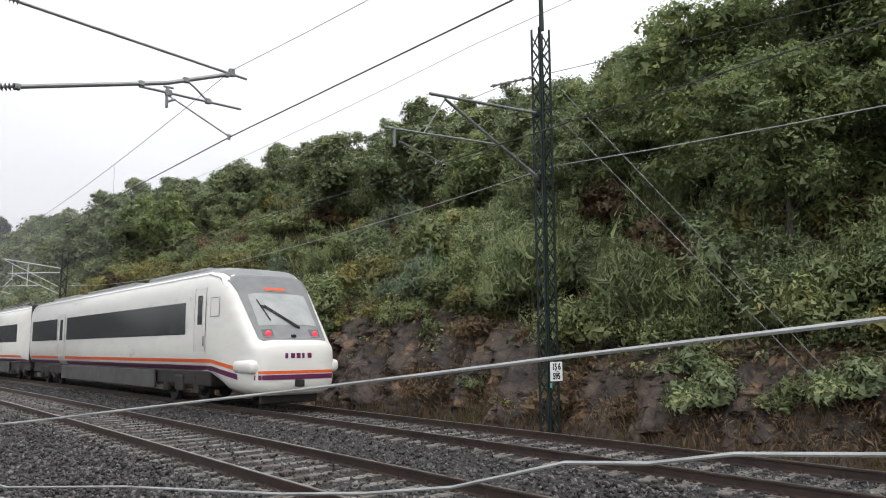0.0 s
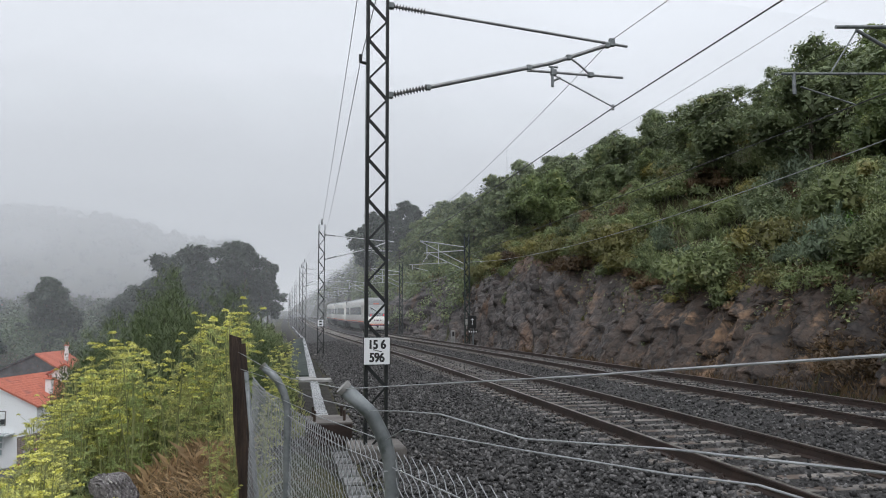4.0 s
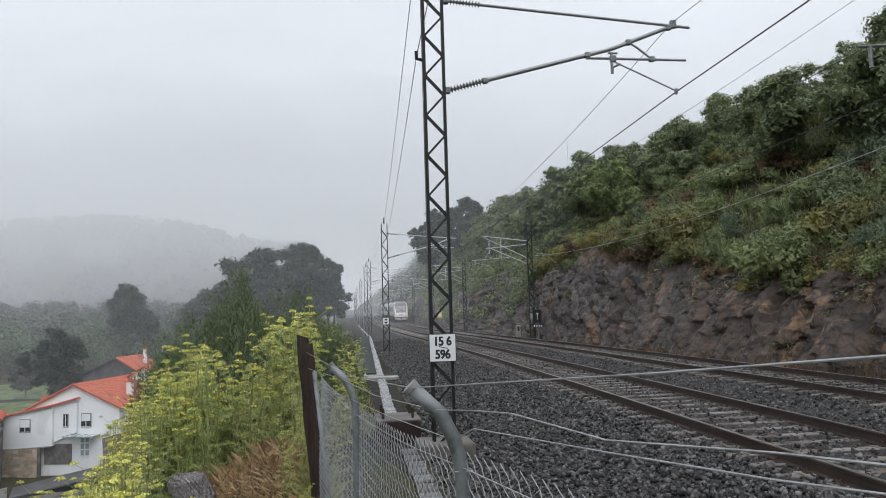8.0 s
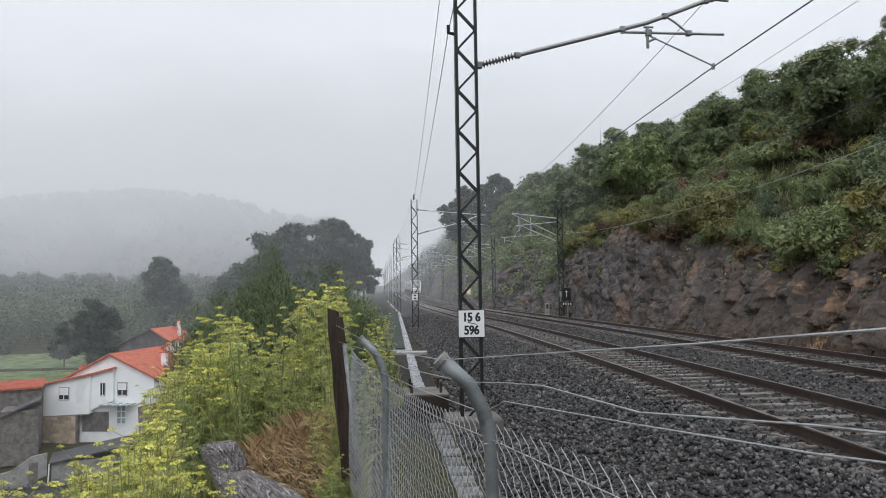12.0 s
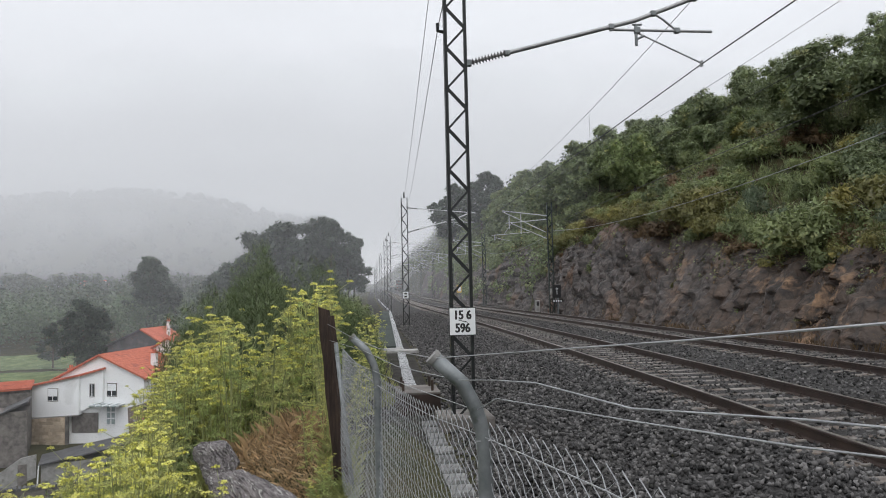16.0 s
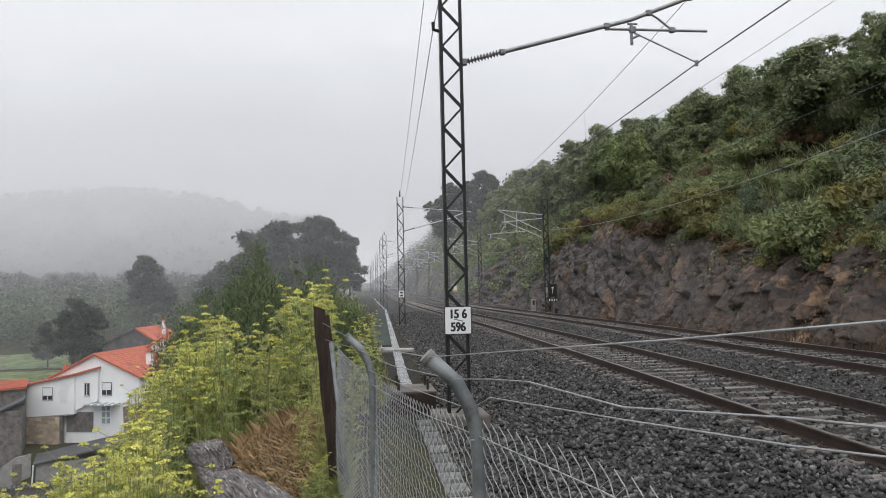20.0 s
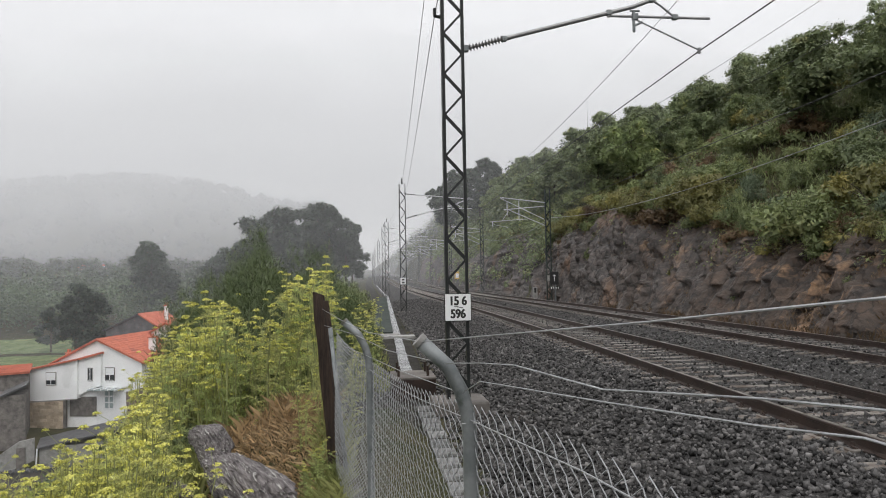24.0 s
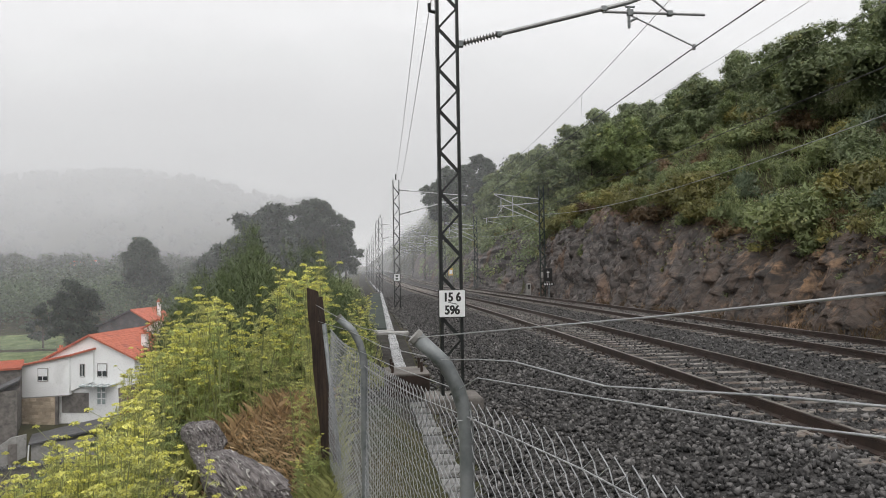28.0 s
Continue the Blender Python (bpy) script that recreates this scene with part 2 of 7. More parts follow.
M_PALEGLASS = mat("pale_canopy_glass", (0.28, 0.34, 0.34), (0.40, 0.46, 0.46), scale=1.5, rough=0.15, bump=0)
M_BARK = mat("bark", (0.04, 0.032, 0.025), (0.12, 0.10, 0.08), scale=4, rough=0.9, fine=20, bump=0.8, dist=0.02, stretch=(4, 4, 0.7))
L_OAK = leafy("oak_leaves", (0.092, 0.124, 0.060), (0.245, 0.290, 0.137), yellow=(0.35, 0.35, 0.14))
L_BRUSH = leafy("shrub_leaves", (0.105, 0.140, 0.056), (0.285, 0.325, 0.135), yellow=(0.30, 0.27, 0.10))
L_TALL = leafy("tall_tree_leaves", (0.090, 0.125, 0.052), (0.27, 0.325, 0.135), yellow=(0.42, 0.43, 0.16), through_light=0.4)
L_PALE = leafy("pale_green_bush_leaves", (0.17, 0.215, 0.10), (0.36, 0.41, 0.20))
# undergrowth kept dark: shade between the bushes is put into its leaf colour
L_UNDER = leafy("shade_coloured_undergrowth", (0.035, 0.042, 0.018), (0.10, 0.105, 0.045), yellow=(0.13, 0.085, 0.04))
L_OLIVE = leafy("olive_shrub_leaves", (0.11, 0.115, 0.036), (0.27, 0.25, 0.085), yellow=(0.34, 0.29, 0.08))
L_GORSE = leafy("grey_green_gorse", (0.085, 0.120, 0.070), (0.19, 0.235, 0.14))
L_BROOM = leafy("broom_shoots", (0.10, 0.135, 0.055), (0.27, 0.31, 0.13))
L_BROOM2 = leafy("dark_broom_shoots", (0.055, 0.085, 0.033), (0.15, 0.19, 0.075))
L_DRY = leafy("dry_bracken", (0.075, 0.050, 0.027), (0.21, 0.135, 0.068), yellow=(0.27, 0.17, 0.08))
L_EUC = leafy("eucalyptus_leaves", (0.022, 0.038, 0.024), (0.058, 0.078, 0.048))
# lighter than the eucalyptus: part of the valley haze is put into this colour
L_VALLEY = leafy("haze_lightened_valley_leaves", (0.045, 0.068, 0.038), (0.12, 0.16, 0.082))
L_LIME = leafy("lime_green_leaves", (0.10, 0.21, 0.03), (0.16, 0.30, 0.05))
L_FENNEL = leafy("fennel_fronds", (0.42, 0.45, 0.18), (0.82, 0.81, 0.38), yellow=(0.70, 0.58, 0.32), island=0.5, through_light=0.6)
L_FGREEN = leafy("fresh_fennel_fronds", (0.33, 0.41, 0.17), (0.70, 0.76, 0.34), island=0.45, through_light=0.5)
L_FSTEM = leafy("fennel_stalks", (0.20, 0.24, 0.10), (0.52, 0.52, 0.25), yellow=(0.52, 0.38, 0.20), island=0.3)
L_UMBEL = leafy("yellow_umbels", (0.58, 0.57, 0.13), (0.76, 0.74, 0.24), island=0.3)
L_STRAW = leafy("dry_grass", (0.30, 0.20, 0.11), (0.60, 0.45, 0.27), island=0.55)
L_RUSSET = leafy("russet_dead_grass", (0.30, 0.20, 0.11), (0.52, 0.37, 0.21), island=0.5)
L_GRASS = leafy("green_grass", (0.20, 0.23, 0.08), (0.42, 0.41, 0.17), yellow=(0.46, 0.36, 0.18), island=0.3)


# ---- builders ----
def part(name, bm, material, parent=None, label="", smooth=False):
    me = bpy.data.meshes.new(name)
    bm.to_mesh(me)
    bm.free()
    me.materials.append(material)
    if smooth:
        me.shade_smooth()
    ob = new(name, me)
    ob.parent = parent
    if label:
        ob["label"] = label
    return ob


def raw(name, verts, faces, material, parent=None, label="", smooth=False):
    me = bpy.data.meshes.new(name)
    me.from_pydata([tuple(v) for v in verts], [], [tuple(f) for f in faces])
    me.materials.append(material)
    if smooth:
        me.shade_smooth()
    ob = new(name, me)
    ob.parent = parent
    if label:
        ob["label"] = label
    return ob


def raw_np(name, verts, quads, material, parent=None):
    """A big mesh from arrays: verts n x 3, faces m x k."""
    me = bpy.data.meshes.new(name)
    n, m, k = len(verts), len(quads), quads.shape[1]
    me.vertices.add(n)
    me.vertices.foreach_set("co", np.ascontiguousarray(verts, dtype=np.float32).ravel())
    me.loops.add(m * k)
    me.loops.foreach_set("vertex_index", np.ascontiguousarray(quads, dtype=np.int32).ravel())
    me.polygons.add(m)
    me.polygons.foreach_set("loop_start", np.arange(0, m * k, k, dtype=np.int32))
    me.update(calc_edges=True)
    me.materials.append(material)
    ob = new(name, me)
    ob.parent = parent
    return ob


def thing(name, label, category, at=(0, 0, 0), group="", kind=""):
    ob = new(name)
    ob.location = at
    ob.empty_display_size = 0.2
    return tagged(ob, label, category, group, kind)


def box(bm, lo, hi, bevel=0.0):
    lo, hi = Vector(lo), Vector(hi)
    m = Matrix.Translation((lo + hi) / 2) @ Matrix.Diagonal((*(hi - lo), 1))
    g = bmesh.ops.create_cube(bm, size=1, matrix=m)
    if bevel:
        es = list({e for v in g["verts"] for e in v.link_edges})
        bmesh.ops.bevel(bm, geom=es, offset=bevel, segments=2, affect="EDGES", profile=0.5)
    return bm


def boxed(lo, hi, bevel=0.0):
    return box(bmesh.new(), lo, hi, bevel)


def tube(bm, pts, r, seg=8, r2=None, cap=True):
    """A round bar along a line of points, from radius r to r2."""
    pts = [Vector(p) for p in pts]
    rings = []
    n = len(pts)
    for i, p in enumerate(pts):
        d = (pts[min(i + 1, n - 1)] - pts[max(i - 1, 0)]).normalized()
        up = Vector((0, 0, 1)) if abs(d.z) < 0.95 else Vector((1, 0, 0))
        a = d.cross(up).normalized()
        b = a.cross(d)
        rr = r if r2 is None else r + (r2 - r) * i / (n - 1)
        rings.append([bm.verts.new(p + (a * math.cos(k * math.tau / seg) + b * math.sin(k * math.tau / seg)) * rr) for k in range(seg)])
    for u, v in zip(rings, rings[1:]):
        for k in range(seg):
            bm.faces.new((u[k], u[(k + 1) % seg], v[(k + 1) % seg], v[k]))
    if cap:
        bm.faces.new(rings[0][::-1])
        bm.faces.new(rings[-1])
    return bm


def tubed(pts, r, seg=8, r2=None):
    return tube(bmesh.new(), pts, r, seg, r2)


def sag(p, q, drop, n=16):
    p, q = Vector(p), Vector(q)
    return [p.lerp(q, i / n) - Vector((0, 0, drop * 4 * (i / n) * (1 - i / n))) for i in range(n + 1)]


def sstep(a, b, x):
    t = np.clip((x - a) / (b - a), 0, 1)
    return t * t * (3 - 2 * t)


def lump(x, y, seed=0, octaves=4, scale=1.0):
    """Smooth rolling relief from a sum of turned waves, about -1 to 1."""
    rng = np.random.RandomState(seed)
    out = np.zeros_like(np.asarray(x, float) + np.asarray(y, float))
    amp, tot = 1.0, 0.0
    for o in range(octaves):
        for _ in range(3):
            a, ph = rng.uniform(0, math.tau), rng.uniform(0, math.tau)
            k = scale * 2 ** o * rng.uniform(0.75, 1.3)
            out = out + amp * np.sin((x * math.cos(a) + y * math.sin(a)) * k + ph + 1.3 * np.sin((x * math.sin(a) - y * math.cos(a)) * k * 0.6))
        tot += amp * 1.8
        amp *= 0.55
    return out / tot


# ---- the plan ----
GAUGE, SPACING = 1.74, 4.6


def mid_x(y):
    """The middle between the two tracks."""
    y = np.asarray(y, float)
    near = 9.0 - (45 - np.minimum(y, 45)) ** 2 / 1800
    return near + np.maximum(y - 160, 0) * 0.010


def rise(y):
    """The line climbs gently once past the first masts."""
    d = np.maximum(np.asarray(y, float) - 60, 0)
    return np.where(d < 75, 8e-5 * d * d, 0.45 + 0.012 * (d - 75))


def cliff_top(y):
    return 1.5 + 1.8 * sstep(9, 24, y) + 2.3 * sstep(26, 48, y) + 0.6 * np.sin(np.asarray(y, float) * 0.17) * sstep(12, 30, y)


def ground_z(x, y):
    x, y = np.asarray(x, float), np.asarray(y, float)
    s = x - mid_x(y)
    # cutting and hill on the far side
    top = cliff_top(y)
    face = -0.45 + (top + 0.35) * sstep(5.3, 8.6, s)
    hill = top + 0.055 * np.clip(y - 70, 0, 120) * sstep(10, 24, s) + 0.55 * np.clip(s - 8.4, 0, 17) + 0.22 * np.clip(s - 25.4, 0, 60) + 0.03 * np.clip(s - 85, 0, 1500)
    hill = hill + 0.6 * lump(x, y, 3, 3, 0.16) * sstep(9, 16, s)
    right = np.where(s > 8.4, hill, face)
    # bank and valley on the near side
    e = -x + 0.3 * np.sin(y * 0.21)
    edge = -0.45 + (0.42 - 0.040 * np.clip(y, -10, 9)) * sstep(-0.75, -0.15, e) * (1 - 0.6 * sstep(7, 16, y))
    fall = (15.9 - 4.6 * sstep(66.5, 71, y)) * sstep(1.6, 21, e) + 0.5 * sstep(0.2, 1.8, e)
    floor_up = 0.062 * np.clip(y - 85, 0, 230) + 0.30 * np.clip(y - 470, 0, 190) + 0.012 * np.clip(-x - 70, 0, 300)
    far_hill = 6 * sstep(470, 760, y) * sstep(10, 160, e) + 9 * lump(x, y, 8, 3, 0.012) * sstep(480, 640, y) * sstep(10, 90, e)
    far_hill = far_hill + 15 * np.exp(-((x + 200) / 105) ** 2 - ((y - 640) / 100) ** 2)
    left = edge - fall + (floor_up * sstep(8, 40, e)) + far_hill + 0.25 * lump(x, y, 5, 3, 0.3) * sstep(1.5, 8, e)
    # rocky hump at the end of the fence
    left = left + 0.85 * np.exp(-((x + 1.05) / 0.95) ** 2 - ((y - 8.9) / 1.45) ** 2)
    return np.where(s > 0, right, left) + rise(y)


def gz(x, y):
    return float(ground_z(x, y))


# ---- ground ----
def graded(lo, hi, fine_lo, fine_hi, step, grow=1.13):
    mid_part = list(np.arange(fine_lo, fine_hi + 1e-6, step))
    a, d = fine_hi, step
    out = []
    while a < hi:
        d *= grow
        a += d
        out.append(min(a, hi))
    b, d = fine_lo, step
    left = []
    while b > lo:
        d *= grow
        b -= d
        left.append(max(b, lo))
    return np.array(left[::-1] + mid_part + out)


gx = graded(-2200, 2200, -8, 24, 0.35, 1.07)
gy = graded(-400, 3200, -4, 30, 0.7, 1.045)
GX, GY = np.meshgrid(gx, gy)
GZ = ground_z(GX, GY)
idx = np.arange(GX.size).reshape(GX.shape)
quads = np.stack([idx[:-1, :-1], idx[:-1, 1:], idx[1:, 1:], idx[1:, :-1]], -1).reshape(-1, 4)
ground = tagged(raw_np("ground", np.stack([GX, GY, GZ], -1).reshape(-1, 3), quads, M_GROUND), "grassy earth bank, hillside and valley floor", "ground", kind="structure")
ground.data.shade_smooth()


def strip_sheet(name, offsets, ys, material, label, category):
    """A sheet that follows the line; offsets are (sideways, height)."""
    vs, fs = [], []
    k = len(offsets)
    for y in ys:
        c = float(mid_x(y))
        for s, z in offsets:
            vs.append((c + s, y, z + float(rise(y))))
    for i in range(len(ys) - 1):
        for j in range(k - 1):
            a = i * k + j
            fs.append((a, a + 1, a + k + 1, a + k))
    return tagged(raw(name, vs, fs, material, smooth=False), label, category, kind="structure")


ys_track = [*np.arange(-40, 60, 1.0), *np.arange(60, 620, 5.0)]
strip_sheet("ballast", [(-7.5, -0.47), (-6.3, -0.425), (-5.2, -0.40), (-4.0, -0.20), (-3.2, -0.165), (-1.4, -0.165), (-0.5, -0.22), (0.5, -0.22), (1.4, -0.165), (3.2, -0.165), (4.0, -0.22), (4.9, -0.46), (5.4, -0.50)], ys_track, M_BALLAST, "dark crushed-stone ballast bed under two tracks", "ballast")
strip_sheet("pavement", [(-8.7, -0.40), (-7.9, -0.41), (-7.25, -0.418)], ys_track, M_PATH, "narrow wet gravel service path beside the ballast", "path")


# ---- railway tracks ----
def rail_profile(t):
    h = [(0.068, -0.160), (0.068, -0.148), (0.012, -0.130), (0.010, -0.045), (0.034, -0.034), (0.036, -0.006), (0.030, 0.0)]
    return [(t + a, b) for a, b in h] + [(t - a, b) for a, b in h[::-1]]


def sweep(name, prof, ys, material, parent, shift):
    vs, fs = [], []
    k = len(prof)
    for y in ys:
        c = float(mid_x(y)) + shift
        for s, z in prof:
            vs.append((c + s, y, z + float(rise(y))))
    for i in range(len(ys) - 1):
        for j in range(k):
            a, b = i * k + j, i * k + (j + 1) % k
            fs.append((a, b, b + k, a + k))
    return raw(name, vs, fs, material, parent)


sl = bmesh.new()
box(sl, (-1.3, -0.10, -0.30), (1.3, 0.10, -0.155), 0.02)
for s in (-0.87, 0.87):
    box(sl, (s - 0.2, -0.115, -0.17), (s + 0.2, 0.115, -0.146), 0.006)
sleeper_mesh = bpy.data.meshes.new("sleeper")
sl.to_mesh(sleeper_mesh)
sl.free()
sleeper_mesh.materials.append(M_SLEEPER)
cl = bmesh.new()
for s in (-0.87, 0.87):
    for d in (-1, 1):
        tube(cl, [(s + d * 0.10, -0.06, -0.145), (s + d * 0.13, -0.02, -0.115), (s + d * 0.07, 0.02, -0.125), (s + d * 0.11, 0.06, -0.14)], 0.011, 5)
        tube(cl, [(s + d * 0.105, 0, -0.15), (s + d * 0.105, 0, -0.085)], 0.016, 6)
        box(cl, (s + d * 0.105 - 0.03, -0.05, -0.15), (s + d * 0.105 + 0.03, 0.05, -0.135))
clip_mesh = bpy.data.meshes.new("rail_fastening")
cl.to_mesh(clip_mesh)
cl.free()
clip_mesh.materials.append(M_RAIL)
ys_rail = [*np.arange(-40, 70, 0.8), *np.arange(70, 620, 5.0)]
for shift, words in ((-SPACING / 2, "rusty steel track on concrete sleepers beside the service path"), (SPACING / 2, "rusty steel track on concrete sleepers below the rock cutting")):
    tr = thing("railway_track", words, "railway track", group="railway tracks", kind="structure")
    for t in (-GAUGE / 2, GAUGE / 2):
        rail = sweep("rail", rail_profile(t), ys_rail, M_RAIL, tr, shift)
        sweep("rail_head", [(t - 0.026, 0.0025), (t + 0.026, 0.0025), (t + 0.026, -0.001), (t - 0.026, -0.001)], ys_rail, M_RAILTOP, rail, shift).name = "running_surface"
    far = bmesh.new()
    y = -8.0
    while y < 330:
        c = float(mid_x(y)) + shift
        turn = -math.atan((float(mid_x(y + 0.5)) - float(mid_x(y - 0.5))))
        if y < 85:
            ob = new("sleeper", sleeper_mesh)
            ob.matrix_basis = pose(c, y, float(rise(y)), 0, 0, math.degrees(turn) + random.uniform(-0.6, 0.6))
            ob.parent = tr
            if 0 < y < 26:
                f = new("rail_fastening", clip_mesh)
                f.matrix_basis = pose(c, y, 0, 0, 0, math.degrees(turn))
                f.parent = tr
        else:
            box(far, (c - 1.3, y - 0.13, float(rise(y)) - 0.30), (c + 1.3, y + 0.13, float(rise(y)) - 0.15))
        y += 0.6
    tagged(part("far_sleepers", far, M_SLEEPER, tr), kind="stuff")

# loose stones of the ballast
def stones(name, n, sampler, size, material, label, seed):
    rng = np.random.RandomState(seed)
    base = np.array([[1, 0, 0], [-1, 0, 0], [0, 1, 0], [0, -1, 0], [0, 0, 1], [0, 0, -1]], float)
    tri = np.array([[0, 2, 4], [2, 1, 4], [1, 3, 4], [3, 0, 4], [2, 0, 5], [1, 2, 5], [3, 1, 5], [0, 3, 5]])
    P = sampler(rng, n)
    V = base[None] * (1 + rng.uniform(-0.35, 0.35, (n, 6, 1)))
    V = V * (size * rng.uniform(0.55, 1.25, (n, 1, 1))) * np.stack([rng.uniform(0.7, 1.3, n), rng.uniform(0.7, 1.3, n), rng.uniform(0.55, 0.95, n)], -1)[:, None]
    q = rng.normal(size=(n, 4))
    q /= np.linalg.norm(q, axis=1, keepdims=True)
    w, x, y, z = q.T
    R = np.stack([1 - 2 * (y * y + z * z), 2 * (x * y - z * w), 2 * (x * z + y * w), 2 * (x * y + z * w), 1 - 2 * (x * x + z * z), 2 * (y * z - x * w), 2 * (x * z - y * w), 2 * (y * z + x * w), 1 - 2 * (x * x + y * y)], -1).reshape(n, 3, 3)
    V = np.einsum("nij,nkj->nki", R, V) + P[:, None]
    F = (tri[None] + 6 * np.arange(n)[:, None, None]).reshape(-1, 3)
    return tagged(raw_np(name, V.reshape(-1, 3), F, material), label, "ballast stones", kind="stuff")


def ballast_z(s):
    return np.interp(s, [-7.5, -6.3, -5.2, -4.0, -3.2, -1.4, -0.5, 0.5, 1.4, 3.2, 4.0, 4.9, 5.4], [-0.47, -0.425, -0.40, -0.20, -0.165, -0.165, -0.22, -0.22, -0.165, -0.165, -0.22, -0.46, -0.50])


def near_bed(rng, n):
    u = rng.uniform(0, 1, n)
    y = 1.5 + 66 * u ** 2.0
    s = np.where(rng.uniform(0, 1, n) < 0.55, rng.uniform(-7.2, -3.0, n), rng.uniform(-3.0, 5.2, n))
    inside = (np.abs(np.abs(s) - SPACING / 2) < 1.25)
    on_rail = np.abs(np.abs(np.abs(s) - SPACING / 2) - GAUGE / 2) < 0.09
    s = np.where(on_rail, s + 0.18, s)
    z = ballast_z(s) + rng.uniform(-0.012, 0.034, n) + np.where(inside, -0.012, 0)
    return np.stack([mid_x(y) + s, y, z + rise(y)], -1)


stones("ballast_stones", 88000, near_bed, 0.037, M_STONE, "grey crushed ballast stones lying between the rails", 4)
# ---- rock cutting ----
def cut_mat():
    """Grey slabs that pass into reddish earth with tan patches."""
    m = mat("cut_rock", (0.013, 0.010, 0.009), (0.130, 0.107, 0.096), scale=2.6, rough=0.62, fine=9, bump=1.0, dist=0.06, c3=(0.14, 0.085, 0.055), c3_scale=0.5, c3_at=0.56, stretch=(1, 0.45, 0.55))
    nt = m.node_tree
    b = nt.nodes["Principled BSDF"]
    rock = b.inputs["Base Color"].links[0].from_socket
    tc = nt.nodes.new("ShaderNodeTexCoord")
    sep = nt.nodes.new("ShaderNodeSeparateXYZ")
    nt.links.new(tc.outputs["Object"], sep.inputs[0])
    # earth colours
    n1, n2 = nt.nodes.new("ShaderNodeTexNoise"), nt.nodes.new("ShaderNodeTexNoise")
    for n, sc in ((n1, 1.1), (n2, 0.75)):
        n.inputs["Scale"].default_value, n.inputs["Detail"].default_value, n.inputs["Roughness"].default_value = sc, 6, 0.65
        nt.links.new(tc.outputs["Object"], n.inputs["Vector"])
    r1 = nt.nodes.new("ShaderNodeValToRGB")
    for k, (p, c) in enumerate([(0.36, (0.014, 0.010, 0.008)), (0.74, (0.105, 0.068, 0.046))]):
        r1.color_ramp.elements[k].position, r1.color_ramp.elements[k].color = p, (*c, 1)
    nt.links.new(n1.outputs["Fac"], r1.inputs["Fac"])
    r2 = nt.nodes.new("ShaderNodeMapRange")
    r2.inputs["From Min"].default_value, r2.inputs["From Max"].default_value = 0.55, 0.68
    nt.links.new(n2.outputs["Fac"], r2.inputs["Value"])
    x1 = nt.nodes.new("ShaderNodeMix")
    x1.data_type = "RGBA"
    x1.inputs[7].default_value = (0.30, 0.18, 0.10, 1)
    nt.links.new(r2.outputs[0], x1.inputs["Factor"])
    nt.links.new(r1.outputs["Color"], x1.inputs[6])
    # how far along the cutting
    n3 = nt.nodes.new("ShaderNodeTexNoise")
    n3.inputs["Scale"].default_value, n3.inputs["Detail"].default_value = 0.22, 5
    nt.links.new(tc.outputs["Object"], n3.inputs["Vector"])
    ad = nt.nodes.new("ShaderNodeMath")
    ad.operation = "MULTIPLY_ADD"
    ad.inputs[1].default_value = 30
    nt.links.new(n3.outputs["Fac"], ad.inputs[0])
    nt.links.new(sep.outputs["Y"], ad.inputs[2])
    r3 = nt.nodes.new("ShaderNodeMapRange")
    r3.inputs["From Min"].default_value, r3.inputs["From Max"].default_value = 44, 58
    nt.links.new(ad.outputs[0], r3.inputs["Value"])
    x2 = nt.nodes.new("ShaderNodeMix")
    x2.data_type = "RGBA"
    nt.links.new(r3.outputs[0], x2.inputs["Factor"])
    nt.links.new(x1.outputs[2], x2.inputs[6])
    nt.links.new(rock, x2.inputs[7])
    # cracks along the slabs
    mp = nt.nodes.new("ShaderNodeMapping")
    mp.inputs["Rotation"].default_value = (radians(22), 0, 0)
    mp.inputs["Scale"].default_value = (0.6, 1.0, 0.42)
    nt.links.new(tc.outputs["Object"], mp.inputs["Vector"])
    wv = nt.nodes.new("ShaderNodeVectorMath")
    wv.operation = "MULTIPLY_ADD"
    wv.inputs[1].default_value = (0.5, 0.5, 0.5)
    nt.links.new(n1.outputs["Color"], wv.inputs[0])
    nt.links.new(mp.outputs[0], wv.inputs[2])
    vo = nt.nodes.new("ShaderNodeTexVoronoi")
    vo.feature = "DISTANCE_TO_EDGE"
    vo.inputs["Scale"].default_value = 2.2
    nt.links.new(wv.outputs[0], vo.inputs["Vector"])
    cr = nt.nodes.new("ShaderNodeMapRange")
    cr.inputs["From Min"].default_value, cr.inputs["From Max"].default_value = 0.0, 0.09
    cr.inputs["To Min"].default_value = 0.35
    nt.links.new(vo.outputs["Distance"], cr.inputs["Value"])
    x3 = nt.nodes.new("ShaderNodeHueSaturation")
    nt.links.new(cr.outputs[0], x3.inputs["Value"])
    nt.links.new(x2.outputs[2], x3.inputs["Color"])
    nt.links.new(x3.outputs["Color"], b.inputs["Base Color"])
    old = b.inputs["Normal"].links[0].from_node
    bp = nt.nodes.new("ShaderNodeBump")
    bp.inputs["Strength"].default_value, bp.inputs["Distance"].default_value = 0.8, 0.12
    nt.links.new(vo.outputs["Distance"], bp.inputs["Height"])
    nt.links.new(old.outputs[0], bp.inputs["Normal"])
    nt.links.new(bp.outputs[0], b.inputs["Normal"])
    return m


